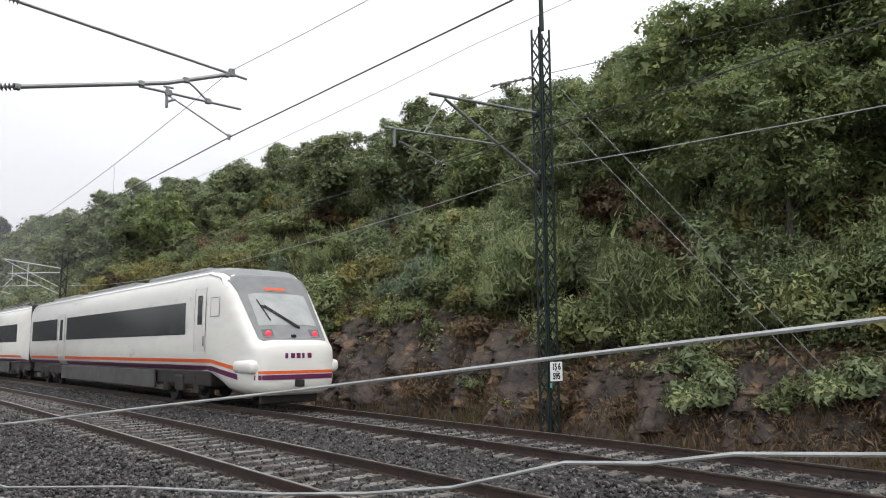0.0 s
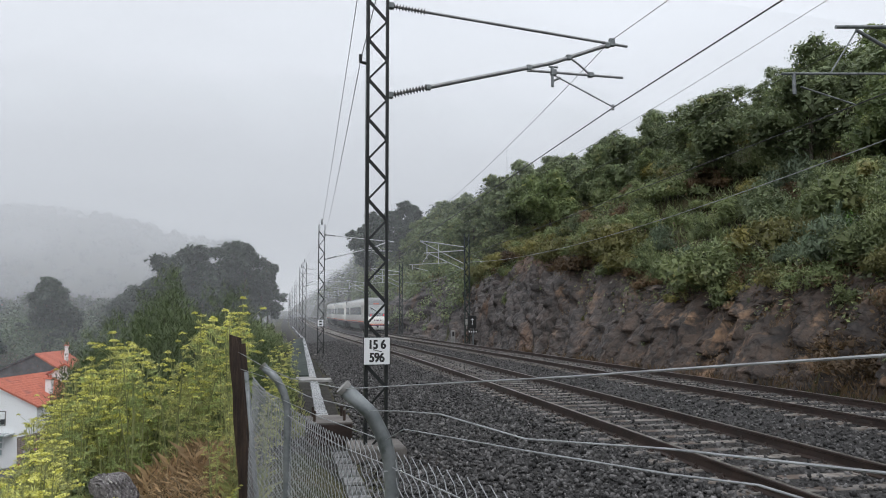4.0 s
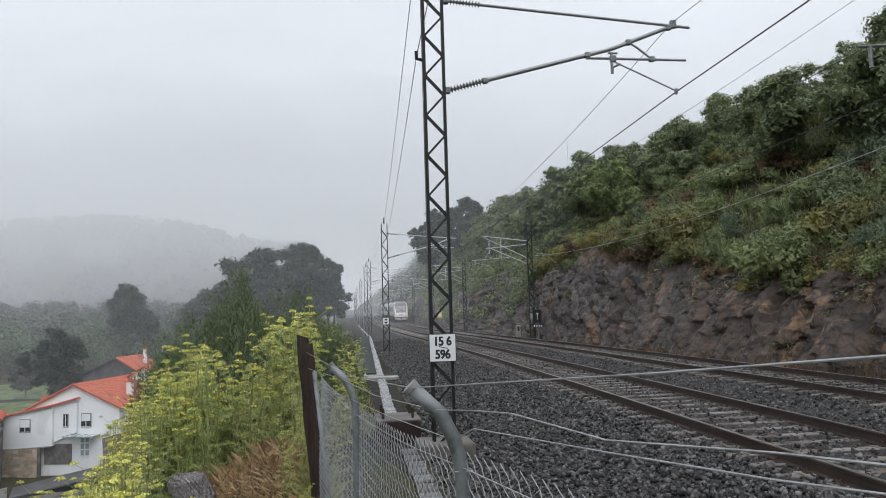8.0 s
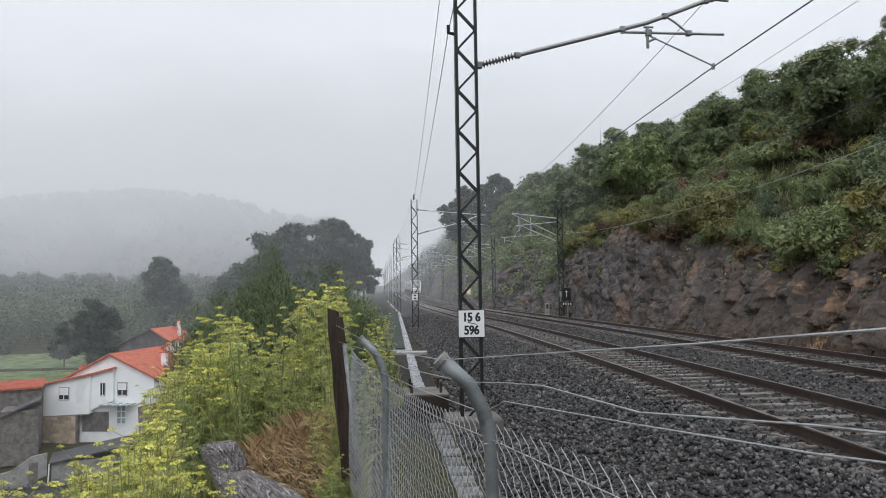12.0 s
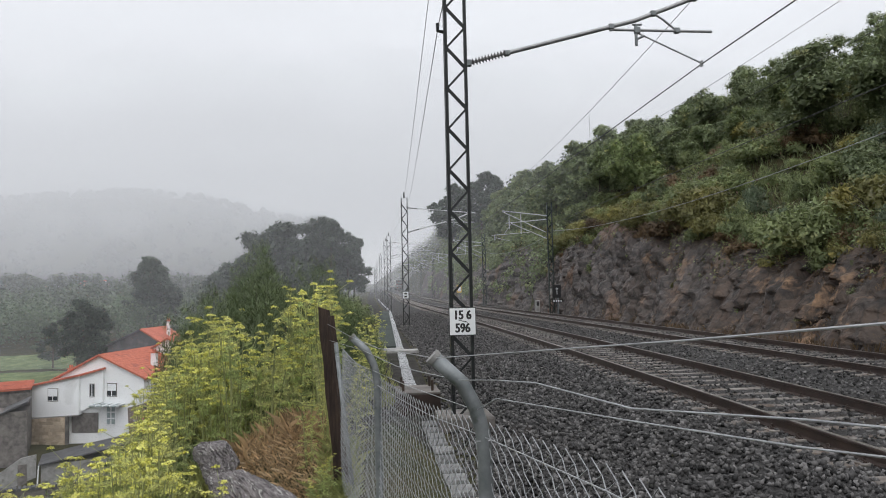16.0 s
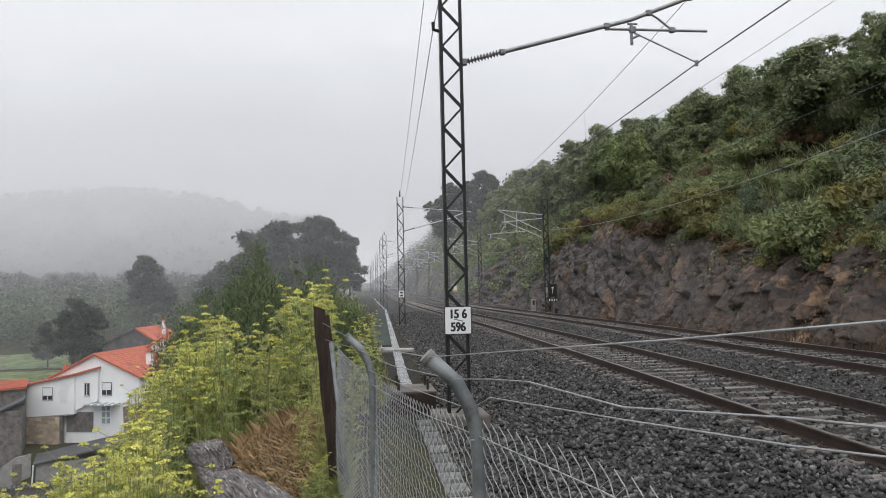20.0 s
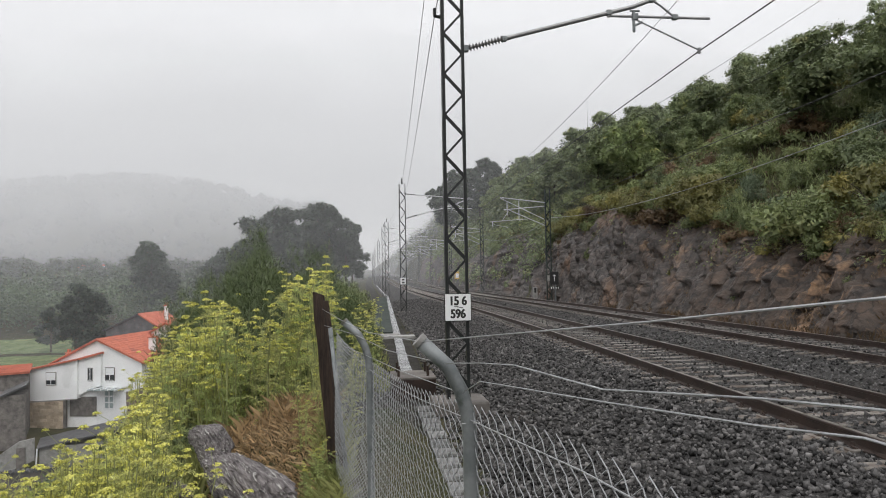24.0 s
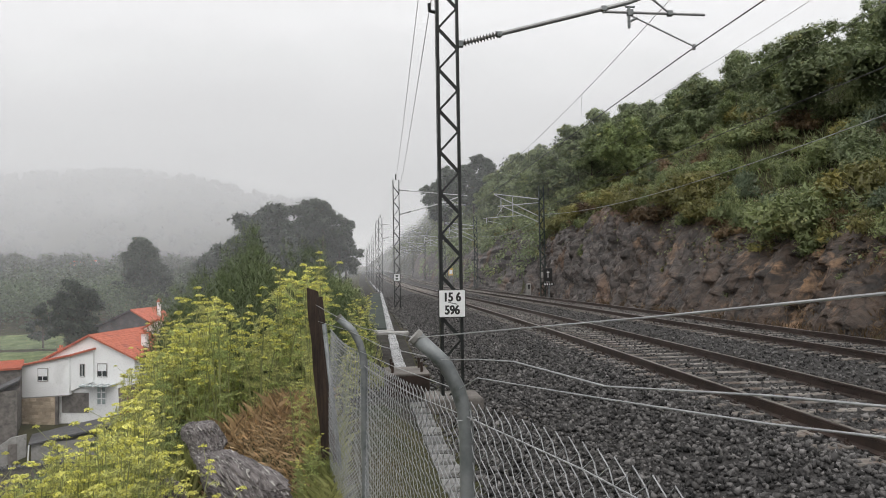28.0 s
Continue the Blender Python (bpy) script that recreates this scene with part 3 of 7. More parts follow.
def slabs(Y, Z, y0_, y1_, dip, squeeze, sizes, long, seed):
    """Relief of a face split into leaning slabs: dip is their lean, long their length."""
    rng = np.random.RandomState(seed)
    ca, sa = math.cos(math.radians(dip)), math.sin(math.radians(dip))
    A = -Y * squeeze + 0.12 * lump(Y, Z, 29, 2, 0.9)
    P, Q = (A * sa - Z * ca).ravel(), (A * ca + Z * sa).ravel()
    out = np.zeros(P.size)
    for per, deep in sizes:
        n = int(per * (y1_ - y0_))
        sy, sz = rng.uniform(y0_, y1_, n), rng.uniform(-1, 7, n)
        sp, sq = -sy * squeeze * sa - sz * ca, -sy * squeeze * ca + sz * sa
        a, b, c = rng.uniform(-deep, deep, n), rng.normal(0, 1.0 * deep, n), rng.normal(0, 0.5 * deep, n)
        best = np.empty(P.size, int)
        for k in range(0, P.size, 2000):
            best[k:k + 2000] = np.argmin((P[k:k + 2000, None] - sp) ** 2 * long + (Q[k:k + 2000, None] - sq) ** 2, 1)
        out = out + np.clip(a[best] + b[best] * (P - sp[best]) * 4 + c[best] * (Q - sq[best]), -1.6 * deep, 1.6 * deep)
    return out.reshape(Y.shape)


def rock_cutting(name, ys, label):
    U, Y = np.meshgrid(np.linspace(0, 1, 72), ys)
    T = cliff_top(Y)
    Z = -0.55 + (T + 0.75) * (0.25 * U + 0.75 * sstep(0, 0.92, U))
    X = mid_x(Y) + 5.15 + 3.6 * U ** 1.25
    env = np.sin(np.clip(U * 1.04, 0, 1) * math.pi) ** 0.4
    blend = sstep(26, 44, Y + 3 * lump(Y, Z, 31, 2, 0.5))
    out = 0.30 * lump(Y, Z * 1.3, 22, 3, 0.4)
    out = out + blend * slabs(Y, Z, 20, 100, 106, 0.30, ((5, 0.28), (26, 0.15), (110, 0.08)), 24.0, 40)
    out = out + (1 - blend) * slabs(Y, Z, -16, 50, 100, 0.7, ((4, 0.22), (30, 0.12), (120, 0.07)), 7.0, 41)
    X = X - env * out
    Z = Z + env * 0.05 * lump(Y * 2.1, Z * 2, 24, 4, 1.6) + rise(Y)
    i = np.arange(X.size).reshape(X.shape)
    q = np.stack([i[:-1, :-1], i[1:, :-1], i[1:, 1:], i[:-1, 1:]], -1).reshape(-1, 4)
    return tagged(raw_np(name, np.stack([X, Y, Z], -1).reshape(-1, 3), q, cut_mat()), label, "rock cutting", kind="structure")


rock_cutting("rock_face", np.concatenate([np.arange(-14, 72, 0.17), np.arange(72, 200, 1.2)]), "grey rock slabs and reddish brown earth of the cutting")


# ---- catenary masts ----
def flat_bar(p, q, across, half=0.019, thick=0.005):
    """A flat bar from p to q; across is the direction of its thickness."""
    ax = (q - p).normalized()
    v = ax.cross(across)
    bm = bmesh.new()
    vs = [bm.verts.new(c + v * e * half + across * f * thick) for c in (p, q) for e, f in ((-1, -1), (1, -1), (1, 1), (-1, 1))]
    for f in ((0, 1, 2, 3), (7, 6, 5, 4), (0, 4, 5, 1), (1, 5, 6, 2), (2, 6, 7, 3), (3, 7, 4, 0)):
        bm.faces.new([vs[i] for i in f])
    return bm


def lattice(parent, w, d, height, pitch, material, base=-0.6, angles=False, planes=(-1, 1)):
    """Two channel uprights with zigzag bracing on both sides, or four corner angles braced all round."""
    for sx in (-1, 1):
        x = sx * (w / 2 - 0.018)
        if angles:
            for sy in (-1, 1):
                bm = bmesh.new()
                y = sy * d / 2
                box(bm, (min(sx * w / 2, sx * (w / 2 - 0.06)), min(y, y - sy * 0.008), base), (max(sx * w / 2, sx * (w / 2 - 0.06)), max(y, y - sy * 0.008), height))
                box(bm, (min(sx * w / 2, sx * (w / 2 - 0.008)), min(y, y - sy * 0.06), base), (max(sx * w / 2, sx * (w / 2 - 0.008)), max(y, y - sy * 0.06), height - 0.01))
                part("upright", bm, material, parent)
            continue
        bm = bmesh.new()
        box(bm, (x - 0.018, -d / 2, base), (x + 0.018, d / 2, height), 0.004)
        box(bm, (x - 0.03 if sx > 0 else x, -d / 2 - 0.004, base), (x if sx > 0 else x + 0.03, -d / 2 + 0.008, height - 0.01))
        part("upright", bm, material, parent)
    n = int((height - base - 0.3) / pitch)
    for side in planes:
        for k in range(n):
            z0 = base + 0.25 + k * pitch
            a, b = (-1, 1) if k % 2 == 0 else (1, -1)
            part("brace", flat_bar(Vector((a * (w / 2 - 0.03), side * (d / 2 - 0.006), z0)), Vector((b * (w / 2 - 0.03), side * (d / 2 - 0.006), z0 + pitch)), Vector((0, 1, 0)), 0.019 if len(planes) > 1 else (0.017 if a < 0 else 0.027)), material, parent)
            if angles:
                part("brace", flat_bar(Vector((side * (w / 2 - 0.006), a * (d / 2 - 0.03), z0)), Vector((side * (w / 2 - 0.006), b * (d / 2 - 0.03), z0 + pitch)), Vector((1, 0, 0))), material, parent)


def insulator(parent, p, q, r=0.062, sheds=11):
    p, q = Vector(p), Vector(q)
    bm = bmesh.new()
    tube(bm, [p, q], r * 0.35, 8)
    for k in range(sheds):
        c = p.lerp(q, (k + 0.5) / sheds)
        dd = (q - p).normalized() * (q - p).length / sheds * 0.28
        tube(bm, [c - dd, c, c + dd * 0.4], r * 0.45, 10, r)
    return part("insulator", bm, M_INSUL, parent, "ribbed grey insulator")


def near_cantilever(m, flip=1, tubes=M_TUBE, detail=True):
    """The bracket over the track beside the path; poses are from the mast's foot, x towards the track."""
    f = lambda x, z, y=0.0: (flip * x, y, z)
    if detail:
        insulator(m, f(0.24, 6.775), f(0.80, 6.725))
        insulator(m, f(0.26, 5.29), f(0.82, 5.45))
        for z in (6.78, 5.28):
            part("clamp", boxed((min(flip * 0.14, flip * 0.26), -0.05, z - 0.05), (max(flip * 0.14, flip * 0.26), 0.05, z + 0.05), 0.01), M_GALV, m)
    part("top_tube", tubed([f(0.78, 6.727), f(4.40, 6.42)], 0.024, 10), tubes, m)
    part("bracket_tube", tubed([f(0.80, 5.44), f(3.0, 6.02), f(4.06, 6.43)], 0.034, 10), tubes, m)
    part("registration_tube", tubed([f(2.56, 5.86), f(4.30, 5.85)], 0.022, 10), tubes, m)
    part("strut", tubed([f(3.30, 6.15), f(3.47, 6.04), f(3.70, 5.855)], 0.018, 8), tubes, m)
    part("hanger", tubed([f(2.58, 5.93), f(2.58, 5.84)], 0.03, 8), tubes, m)
    part("steady_arm", tubed([f(3.05, 5.80), f(4.10, 5.32)], 0.015, 8), M_FENCEWIRE, m)
    part("contact_clip", boxed((min(flip * 4.08, flip * 4.12), -0.03, 5.26), (max(flip * 4.08, flip * 4.12), 0.03, 5.36), 0.006), tubes, m)
    bm = bmesh.new()
    box(bm, (min(flip * 2.97, flip * 3.07), -0.035, 5.80), (max(flip * 2.97, flip * 3.07), 0.035, 5.91), 0.012)
    tube(bm, [f(3.0, 5.60), f(3.0, 5.96)], 0.026, 8)
    tube(bm, [f(2.94, 5.95), f(3.10, 5.95)], 0.018, 8)
    tube(bm, [f(3.0, 5.70), f(3.14, 5.77)], 0.02, 8)
    part("swivel_clamp", bm, M_GALV, m)
    for u, z in ((0.84, 5.45), (2.58, 5.91), (3.30, 6.14), (3.70, 5.86), (4.02, 6.41)):
        part("pipe_clamp", boxed((flip * u - 0.045, -0.045, z - 0.045), (flip * u + 0.045, 0.045, z + 0.045), 0.014), M_GALV, m)
    bm = bmesh.new()
    box(bm, (min(flip * 4.06, flip * 4.16), -0.04, 6.40), (max(flip * 4.06, flip * 4.16), 0.04, 6.54), 0.012)
    part("wire_saddle", bm, M_GALV, m)


def text_plate(parent, at, lines, w, h, size):
    """An enamelled plate that faces down the line, with black figures."""
    x, y, z = at
    part("sign_border", boxed((x - w / 2 - 0.012, y, z - h / 2 - 0.012), (x + w / 2 + 0.012, y + 0.012, z + h / 2 + 0.012), 0.003), M_BLACK, parent)
    plate = part("sign_plate", boxed((x - w / 2, y - 0.008, z - h / 2), (x + w / 2, y - 0.001, z + h / 2), 0.002), M_WHITE, parent, "white enamel plate with black figures")
    for words, dz in lines:
        c = bpy.data.curves.new("figure", "FONT")
        c.body, c.size, c.align_x, c.align_y = words, size, "CENTER", "CENTER"
        c.extrude, c.offset = 0.001, 0.0048
        c.materials.append(M_BLACK)
        for k, bold in enumerate((-0.0045, 0.0045)):
            ob = new("figure", c)
            ob.matrix_basis = pose(x + bold, y - 0.0095 - 0.0005 * k, z + dz, 90, 0, 0) @ Matrix.Diagonal((0.82, 1, 1, 1))
            ob.parent = plate
    if size > 0.1:
        bm = bmesh.new()
        tube(bm, [(x - 0.06, y - 0.0095, z + 0.022), (x + 0.08, y - 0.0095, z - 0.012)], 0.006, 4)
        part("stroke", bm, M_BLACK, plate)


def foot(parent, w=0.55, top=-0.40):
    part("footing", boxed((-w / 2, -w / 2, -0.85), (w / 2, w / 2, top), 0.03), M_DARKSTONE, parent)


# masts beside the path
mast = thing("catenary_mast", "black lattice catenary mast with a white kilometre plate", "catenary mast", (1.475, 11.5, 0), "masts beside the path")
lattice(mast, 0.36, 0.16, 8.6, 0.325, M_BLACKSTEEL, planes=(-1,))
foot(mast, 0.85, -0.24)
near_cantilever(mast)
text_plate(mast, (0.0, -0.125, 1.18), [("15 6", 0.095), ("596", -0.105)], 0.40, 0.41, 0.19)
part("wire_bracket", tubed([(-0.18, 0, 5.78), (-0.27, 0, 5.80), (-0.27, 0, 5.92)], 0.03, 8), M_BLACKSTEEL, mast)
near_masts = [(2.42, 45.0), (2.41, 76.0), (2.3, 84.0), (2.5, 122.0), (2.5, 160.0), (2.7, 205.0), (3.1, 250.0), (3.6, 300.0)]
m2 = thing("catenary_mast", "slender black lattice catenary mast beside the service path", "catenary mast", (2.42, 45.0, 0), "masts beside the path")
lattice(m2, 0.40, 0.24, 7.4, 0.46, M_BLACKSTEEL)
foot(m2, 0.8)
part("finial", tubed([(0, 0, 7.4), (0, 0, 7.75)], 0.05, 8, 0.03), M_BLACKSTEEL, m2)
near_cantilever(m2, tubes=M_BRIGHT)
for x, y in near_masts[1:]:
    copy_thing(m2, pose(x, y, float(rise(y)), 0, 0, random.uniform(-3, 3)))
text_plate(m2, (-0.02, -0.135, 1.45), [], 0.34, 0.40, 0.08)
for dz in (-0.09, 0.09):
    part("mark", boxed((-0.10, -0.155, 1.45 + dz - 0.05), (0.06, -0.145, 1.45 + dz + 0.05)), M_BLACK, m2)

# masts at the foot of the cutting
fm = thing("catenary_mast", "dark green lattice catenary mast at the foot of the cutting", "catenary mast", (12.55, 10.4, 0), "masts below the cutting")
lattice(fm, 0.36, 0.28, 8.9, 0.325, M_GREENSTEEL, angles=True)
foot(fm, 0.8)
part("finial", tubed([(0.05, 0, 8.9), (0.05, 0, 9.7)], 0.06, 8, 0.05), M_GREENSTEEL, fm)


def far_cantilever(m, M_GALV=M_GALV):
    part("top_tube", tubed([(-0.2, 0, 6.88), (-3.35, 0, 6.62)], 0.032, 10), M_GALV, m)
    part("diagonal_tube", tubed([(-0.2, 0, 5.40), (-2.95, 0, 6.60)], 0.032, 10), M_GALV, m)
    part("registration_tube", tubed([(-1.55, 0, 5.92), (-4.45, 0, 5.72)], 0.022, 10), M_GALV, m)
    part("strut", tubed([(-2.95, 0, 6.58), (-3.50, 0, 5.80)], 0.015, 8), M_GALV, m)
    part("drop_bracket", tubed([(-4.22, 0, 5.74), (-4.22, 0, 5.38)], 0.03, 8), M_GALV, m)
    part("steady_arm", tubed([(-4.1, 0, 5.52), (-3.05, 0, 5.28)], 0.014, 8), M_GALV, m)
    insulator(m, (-0.24, 0, 5.42), (-0.6, 0, 5.58), 0.05, 5)
    part("clamp", boxed((-0.24, -0.06, 5.30), (-0.12, 0.06, 5.48), 0.01), M_GREENSTEEL, m)
    part("clamp", boxed((-0.24, -0.06, 6.80), (-0.12, 0.06, 6.95), 0.01), M_GREENSTEEL, m)


far_cantilever(fm)
insulator(fm, (-0.20, 0.05, 7.74), (-0.75, 0.9, 7.62), 0.06, 6)
text_plate(fm, (0.08, -0.14, 1.14), [("15 6", 0.095), ("595", -0.105)], 0.40, 0.41, 0.19)
part("earth_tag", boxed((-0.14, -0.14, 0.80), (-0.06, -0.13, 0.90)), mat("mint_paint", (0.10, 0.45, 0.33), (0.14, 0.5, 0.38), rough=0.5, bump=0.05), fm, "mint green tag")
hm = thing("catenary_mast", "dark green lattice catenary mast below the rock face", "catenary mast", (13.9, 54.5, 0), "masts below the cutting")
lattice(hm, 0.40, 0.26, 8.15, 0.46, M_GREENSTEEL)
foot(hm, 0.8)
far_cantilever(hm, M_BRIGHT)
part("vertical_bar", tubed([(-2.2, 0, 7.3), (-2.2, 0, 5.8)], 0.03, 8), M_BRIGHT, hm)
part("vertical_bar", tubed([(-3.1, 0, 7.2), (-3.1, 0, 6.2)], 0.03, 8), M_BRIGHT, hm)
part("upper_tube", tubed([(-0.2, 0, 7.15), (-3.6, 0, 7.55)], 0.035, 8), M_BRIGHT, hm)
part("cross_tube", tubed([(-0.3, 0, 5.9), (-3.6, 0, 7.5)], 0.03, 8), M_BRIGHT, hm)
for y in (86, 118, 152, 190, 230):
    c = copy_thing(hm, pose(float(mid_x(y)) + 4.9, y, float(rise(y)), 0, 0, random.uniform(-2, 2)))
    tagged(c, "green lattice catenary mast fading into the mist")
# signal board on the mast
sb = thing("signal_board", "black signal board with a white edge plate on a post", "signal", (14.15, 54.0, 0))
part("board", boxed((-0.32, -0.05, 0.95), (0.34, 0.05, 1.92), 0.02), M_BLACK, sb)
part("post", tubed([(0.1, 0.04, -0.5), (0.1, 0.04, 1.0)], 0.06, 8), M_GALV, sb)
part("number_plate", boxed((-0.36, -0.06, 0.62), (0.48, -0.03, 0.80), 0.005), M_BLACK, sb)
for k in range(4):
    part("mark", boxed((-0.28 + k * 0.18, -0.075, 0.65), (-0.20 + k * 0.18, -0.065, 0.77)), M_WHITE, sb)
part("edge_plate", boxed((-0.52, -0.06, 1.2), (-0.36, -0.03, 1.65), 0.005), M_CONC, sb)
part("arrow", boxed((-0.01, -0.06, 1.2), (0.03, -0.054, 1.7)), M_WHITE, sb)
part("arrow_head", boxed((-0.09, -0.06, 1.58), (0.11, -0.054, 1.64)), M_WHITE, sb)
wp = thing("marker_post", "short white concrete marker post below the rock face", "marker post", (13.5, 57.5, -0.45))
part("post", boxed((-0.17, -0.1, 0), (0.17, 0.1, 1.2), 0.03), M_CONC, wp)
part("plate", boxed((-0.08, -0.115, 0.75), (0.08, -0.103, 1.1)), M_BLACK, wp)
ob_ = thing("signal_lamp_box", "yellow signal box on a post in the mist", "signal", (12.4, 98.0, -0.4))
part("box", boxed((-0.3, -0.2, 1.75), (0.3, 0.2, 2.75), 0.04), mat("faded_yellow_paint", (0.55, 0.36, 0.09), (0.68, 0.46, 0.14), rough=0.5), ob_)
part("panel", boxed((-0.2, -0.225, 1.95), (0.2, -0.205, 2.5), 0.01), M_WHITE, ob_)
part("post", tubed([(0, 0, 0), (0, 0, 1.8)], 0.06, 8), M_GALV, ob_)


# ---- overhead wires ----
def wire(name, pts, r, label, m=M_WIRE, n=14, drop=0.0):
    line = []
    pts = [(p[0], p[1], p[2] + float(rise(p[1]))) for p in pts]
    for a, b in zip(pts, pts[1:]):
        line += sag(a, b, drop, n)[:-1]
    line.append(Vector(pts[-1]))
    ob = part(name, tubed(line, r, 5), m)
    return tagged(ob, label, "overhead wire", "overhead wires")


nm = [(1.475, 11.5), *near_masts]
con = [(5.55, -22.0, 5.3), (5.57, 11.5, 5.3), *[(x + 4.1, y, 5.3) for x, y in near_masts if y != 84.0]]
mes = [(5.5, -22.0, 6.55), (5.57, 11.5, 6.5), *[(x + 4.1, y, 6.5) for x, y in near_masts if y != 84.0]]
wire("contact_wire", con, 0.011, "taut dark contact wire over the track beside the path")
wire("messenger_wire", mes, 0.006, "sagging messenger wire carrying the contact wire", drop=0.55)
for (a, b), (c, d) in zip(zip(con, con[1:]), zip(mes, mes[1:])):
    for k in range(1, 5):
        u = k / 5
        p = Vector(a).lerp(Vector(b), u)
        q = Vector(c).lerp(Vector(d), u) - Vector((0, 0, 0.55 * 4 * u * (1 - u)))
        up = Vector((0, 0, float(rise(p.y))))
        p, q = p + up, q + up
        tagged(part("dropper", tubed([p, q], 0.0035, 4), M_WIRE), "thin vertical dropper wire between the overhead wires", "overhead wire", "droppers")
fy = [(-25.0, 0), (10.4, 0), (54.5, 0), (86, 0), (118, 0), (152, 0), (190, 0), (230, 0)]
fcon = [(float(mid_x(y)) + (1.2 if y < 20 else 1.9), y, 5.28) for y, _ in fy]
fmes = [(9.2, -25.0, 8.0), (10.25, 10.4, 7.85), (10.4, 30, 7.62), (10.34, 54.5, 7.54), *[(float(mid_x(y)) + 1.9, y, 7.3) for y in (86, 118, 152, 190, 230)]]
wire("contact_wire", fcon, 0.011, "taut dark contact wire over the track below the cutting")
wire("messenger_wire", fmes, 0.006, "sagging messenger wire over the track below the cutting", drop=0.12)
# feeders on the masts beside the path
wire("feeder_wire", [(0.3, -24, 7.1), (1.18, 11.5, 7.13), *[(x + 0.02, y, 7.5) for x, y in near_masts]], 0.007, "feeder wire on top of the masts beside the path", drop=0.12)
wire("feeder_wire", [(0.4, -24, 5.8), (1.21, 11.5, 5.86), (2.75, 45.0, 7.35), *[(x + 0.2, y, 7.2) for x, y in near_masts[1:]]], 0.007, "feeder wire on brackets of the masts beside the path", drop=0.12)
# earth wire on the masts below the cutting and the stays
wire("earth_wire", [(11.9, -26, 6.2), (12.9, 10.4, 5.75), (14.2, 54.5, 6.0), *[(float(mid_x(y)) + 5.2, y, 6.0) for y in (86, 118, 152, 190)]], 0.013, "pale earth cable strung along the masts below the cutting", M_FENCEWIRE, drop=0.75)
wire("anchor_wire", [(12.0, 11.3, 7.62), (9.6, 40, 6.9), (8.2, 76, 6.6)], 0.007, "anchored wire running from the mast over the tracks", drop=0.3)
wire("anchor_wire", [(12.75, 10.4, 7.9), (17.5, -18, 8.6)], 0.008, "anchor wire running back from the mast", drop=0.5)
for z, e in ((7.85, (15.43, 5.68)), (7.1, (15.3, 5.9))):
    wire("mast_stay", [(12.8, 10.4, z), (e[0], e[1], gz(*e) + 0.3)], 0.009, "stay cable from the mast down to the bank", M_GALV)

# ---- the train ----
CAR_D = [0, 0.05, 0.12, 0.22, 0.35, 0.75, 1.15, 1.55, 1.9, 2.4, 3.2]
CAR_HW = [0.85, 1.09, 1.19, 1.25, 1.29, 1.33, 1.36, 1.39, 1.42, 1.45, 1.47]
CAR_ZT = [1.50, 1.74, 1.85, 1.92, 1.99, 2.47, 2.95, 3.43, 3.82, 4.05, 4.15]
CAR_ZB = [0.80, 0.56, 0.46, 0.40, 0.37, 0.36, 0.36, 0.38, 0.42, 0.62, 0.86]
SQ = 5.2


def car_at(d):
    return [float(np.interp(d, CAR_D, v)) for v in (CAR_HW, CAR_ZB, CAR_ZT)]


def side_x(d, z):
    hw, zb, zt = car_at(d)
    zc, hh = (zb + zt) / 2, (zt - zb) / 2
    return hw * max(0.0, 1 - min(1, abs((z - zc) / hh)) ** SQ) ** (1 / SQ)


def top_z(d, x):
    hw, zb, zt = car_at(d)
    zc, hh = (zb + zt) / 2, (zt - zb) / 2
    return zc + hh * max(0.0, 1 - min(1, abs(x / hw)) ** SQ) ** (1 / SQ)


def patch(name, f, us, vs, material, parent, label="", flip=False):
    """A thin shell over a stretch of the body: f(u, v) gives the point."""
    k = len(vs)
    verts = [f(u, v) for u in us for v in vs]
    faces = []
    for i in range(len(us) - 1):
        for j in range(k - 1):
            q = (i * k + j, i * k + j + 1, (i + 1) * k + j + 1, (i + 1) * k + j)
            faces.append(q[::-1] if flip else q)
    return raw(name, verts, faces, material, parent, label, smooth=True)


def side_patch(name, d0, d1, z0, z1, material, parent, side, out=0.006, label="", n=None, slope=0.0):
    n = n or max(2, int((d1 - d0) * (6 if d0 < 3 else 0.6)) + 2)
    us = [d0 + (d1 - d0) * i / (n - 1) for i in range(n)]
    vs = [i / 4 for i in range(5)]

    def f(d, v):
        dz = slope * max(0.0, 2.6 - d)
        z = z0 - dz + (z1 - z0) * v
        return (side * (side_x(d, z) + out), d, z)
    return patch(name, f, us, vs, material, parent, label, flip=side < 0)


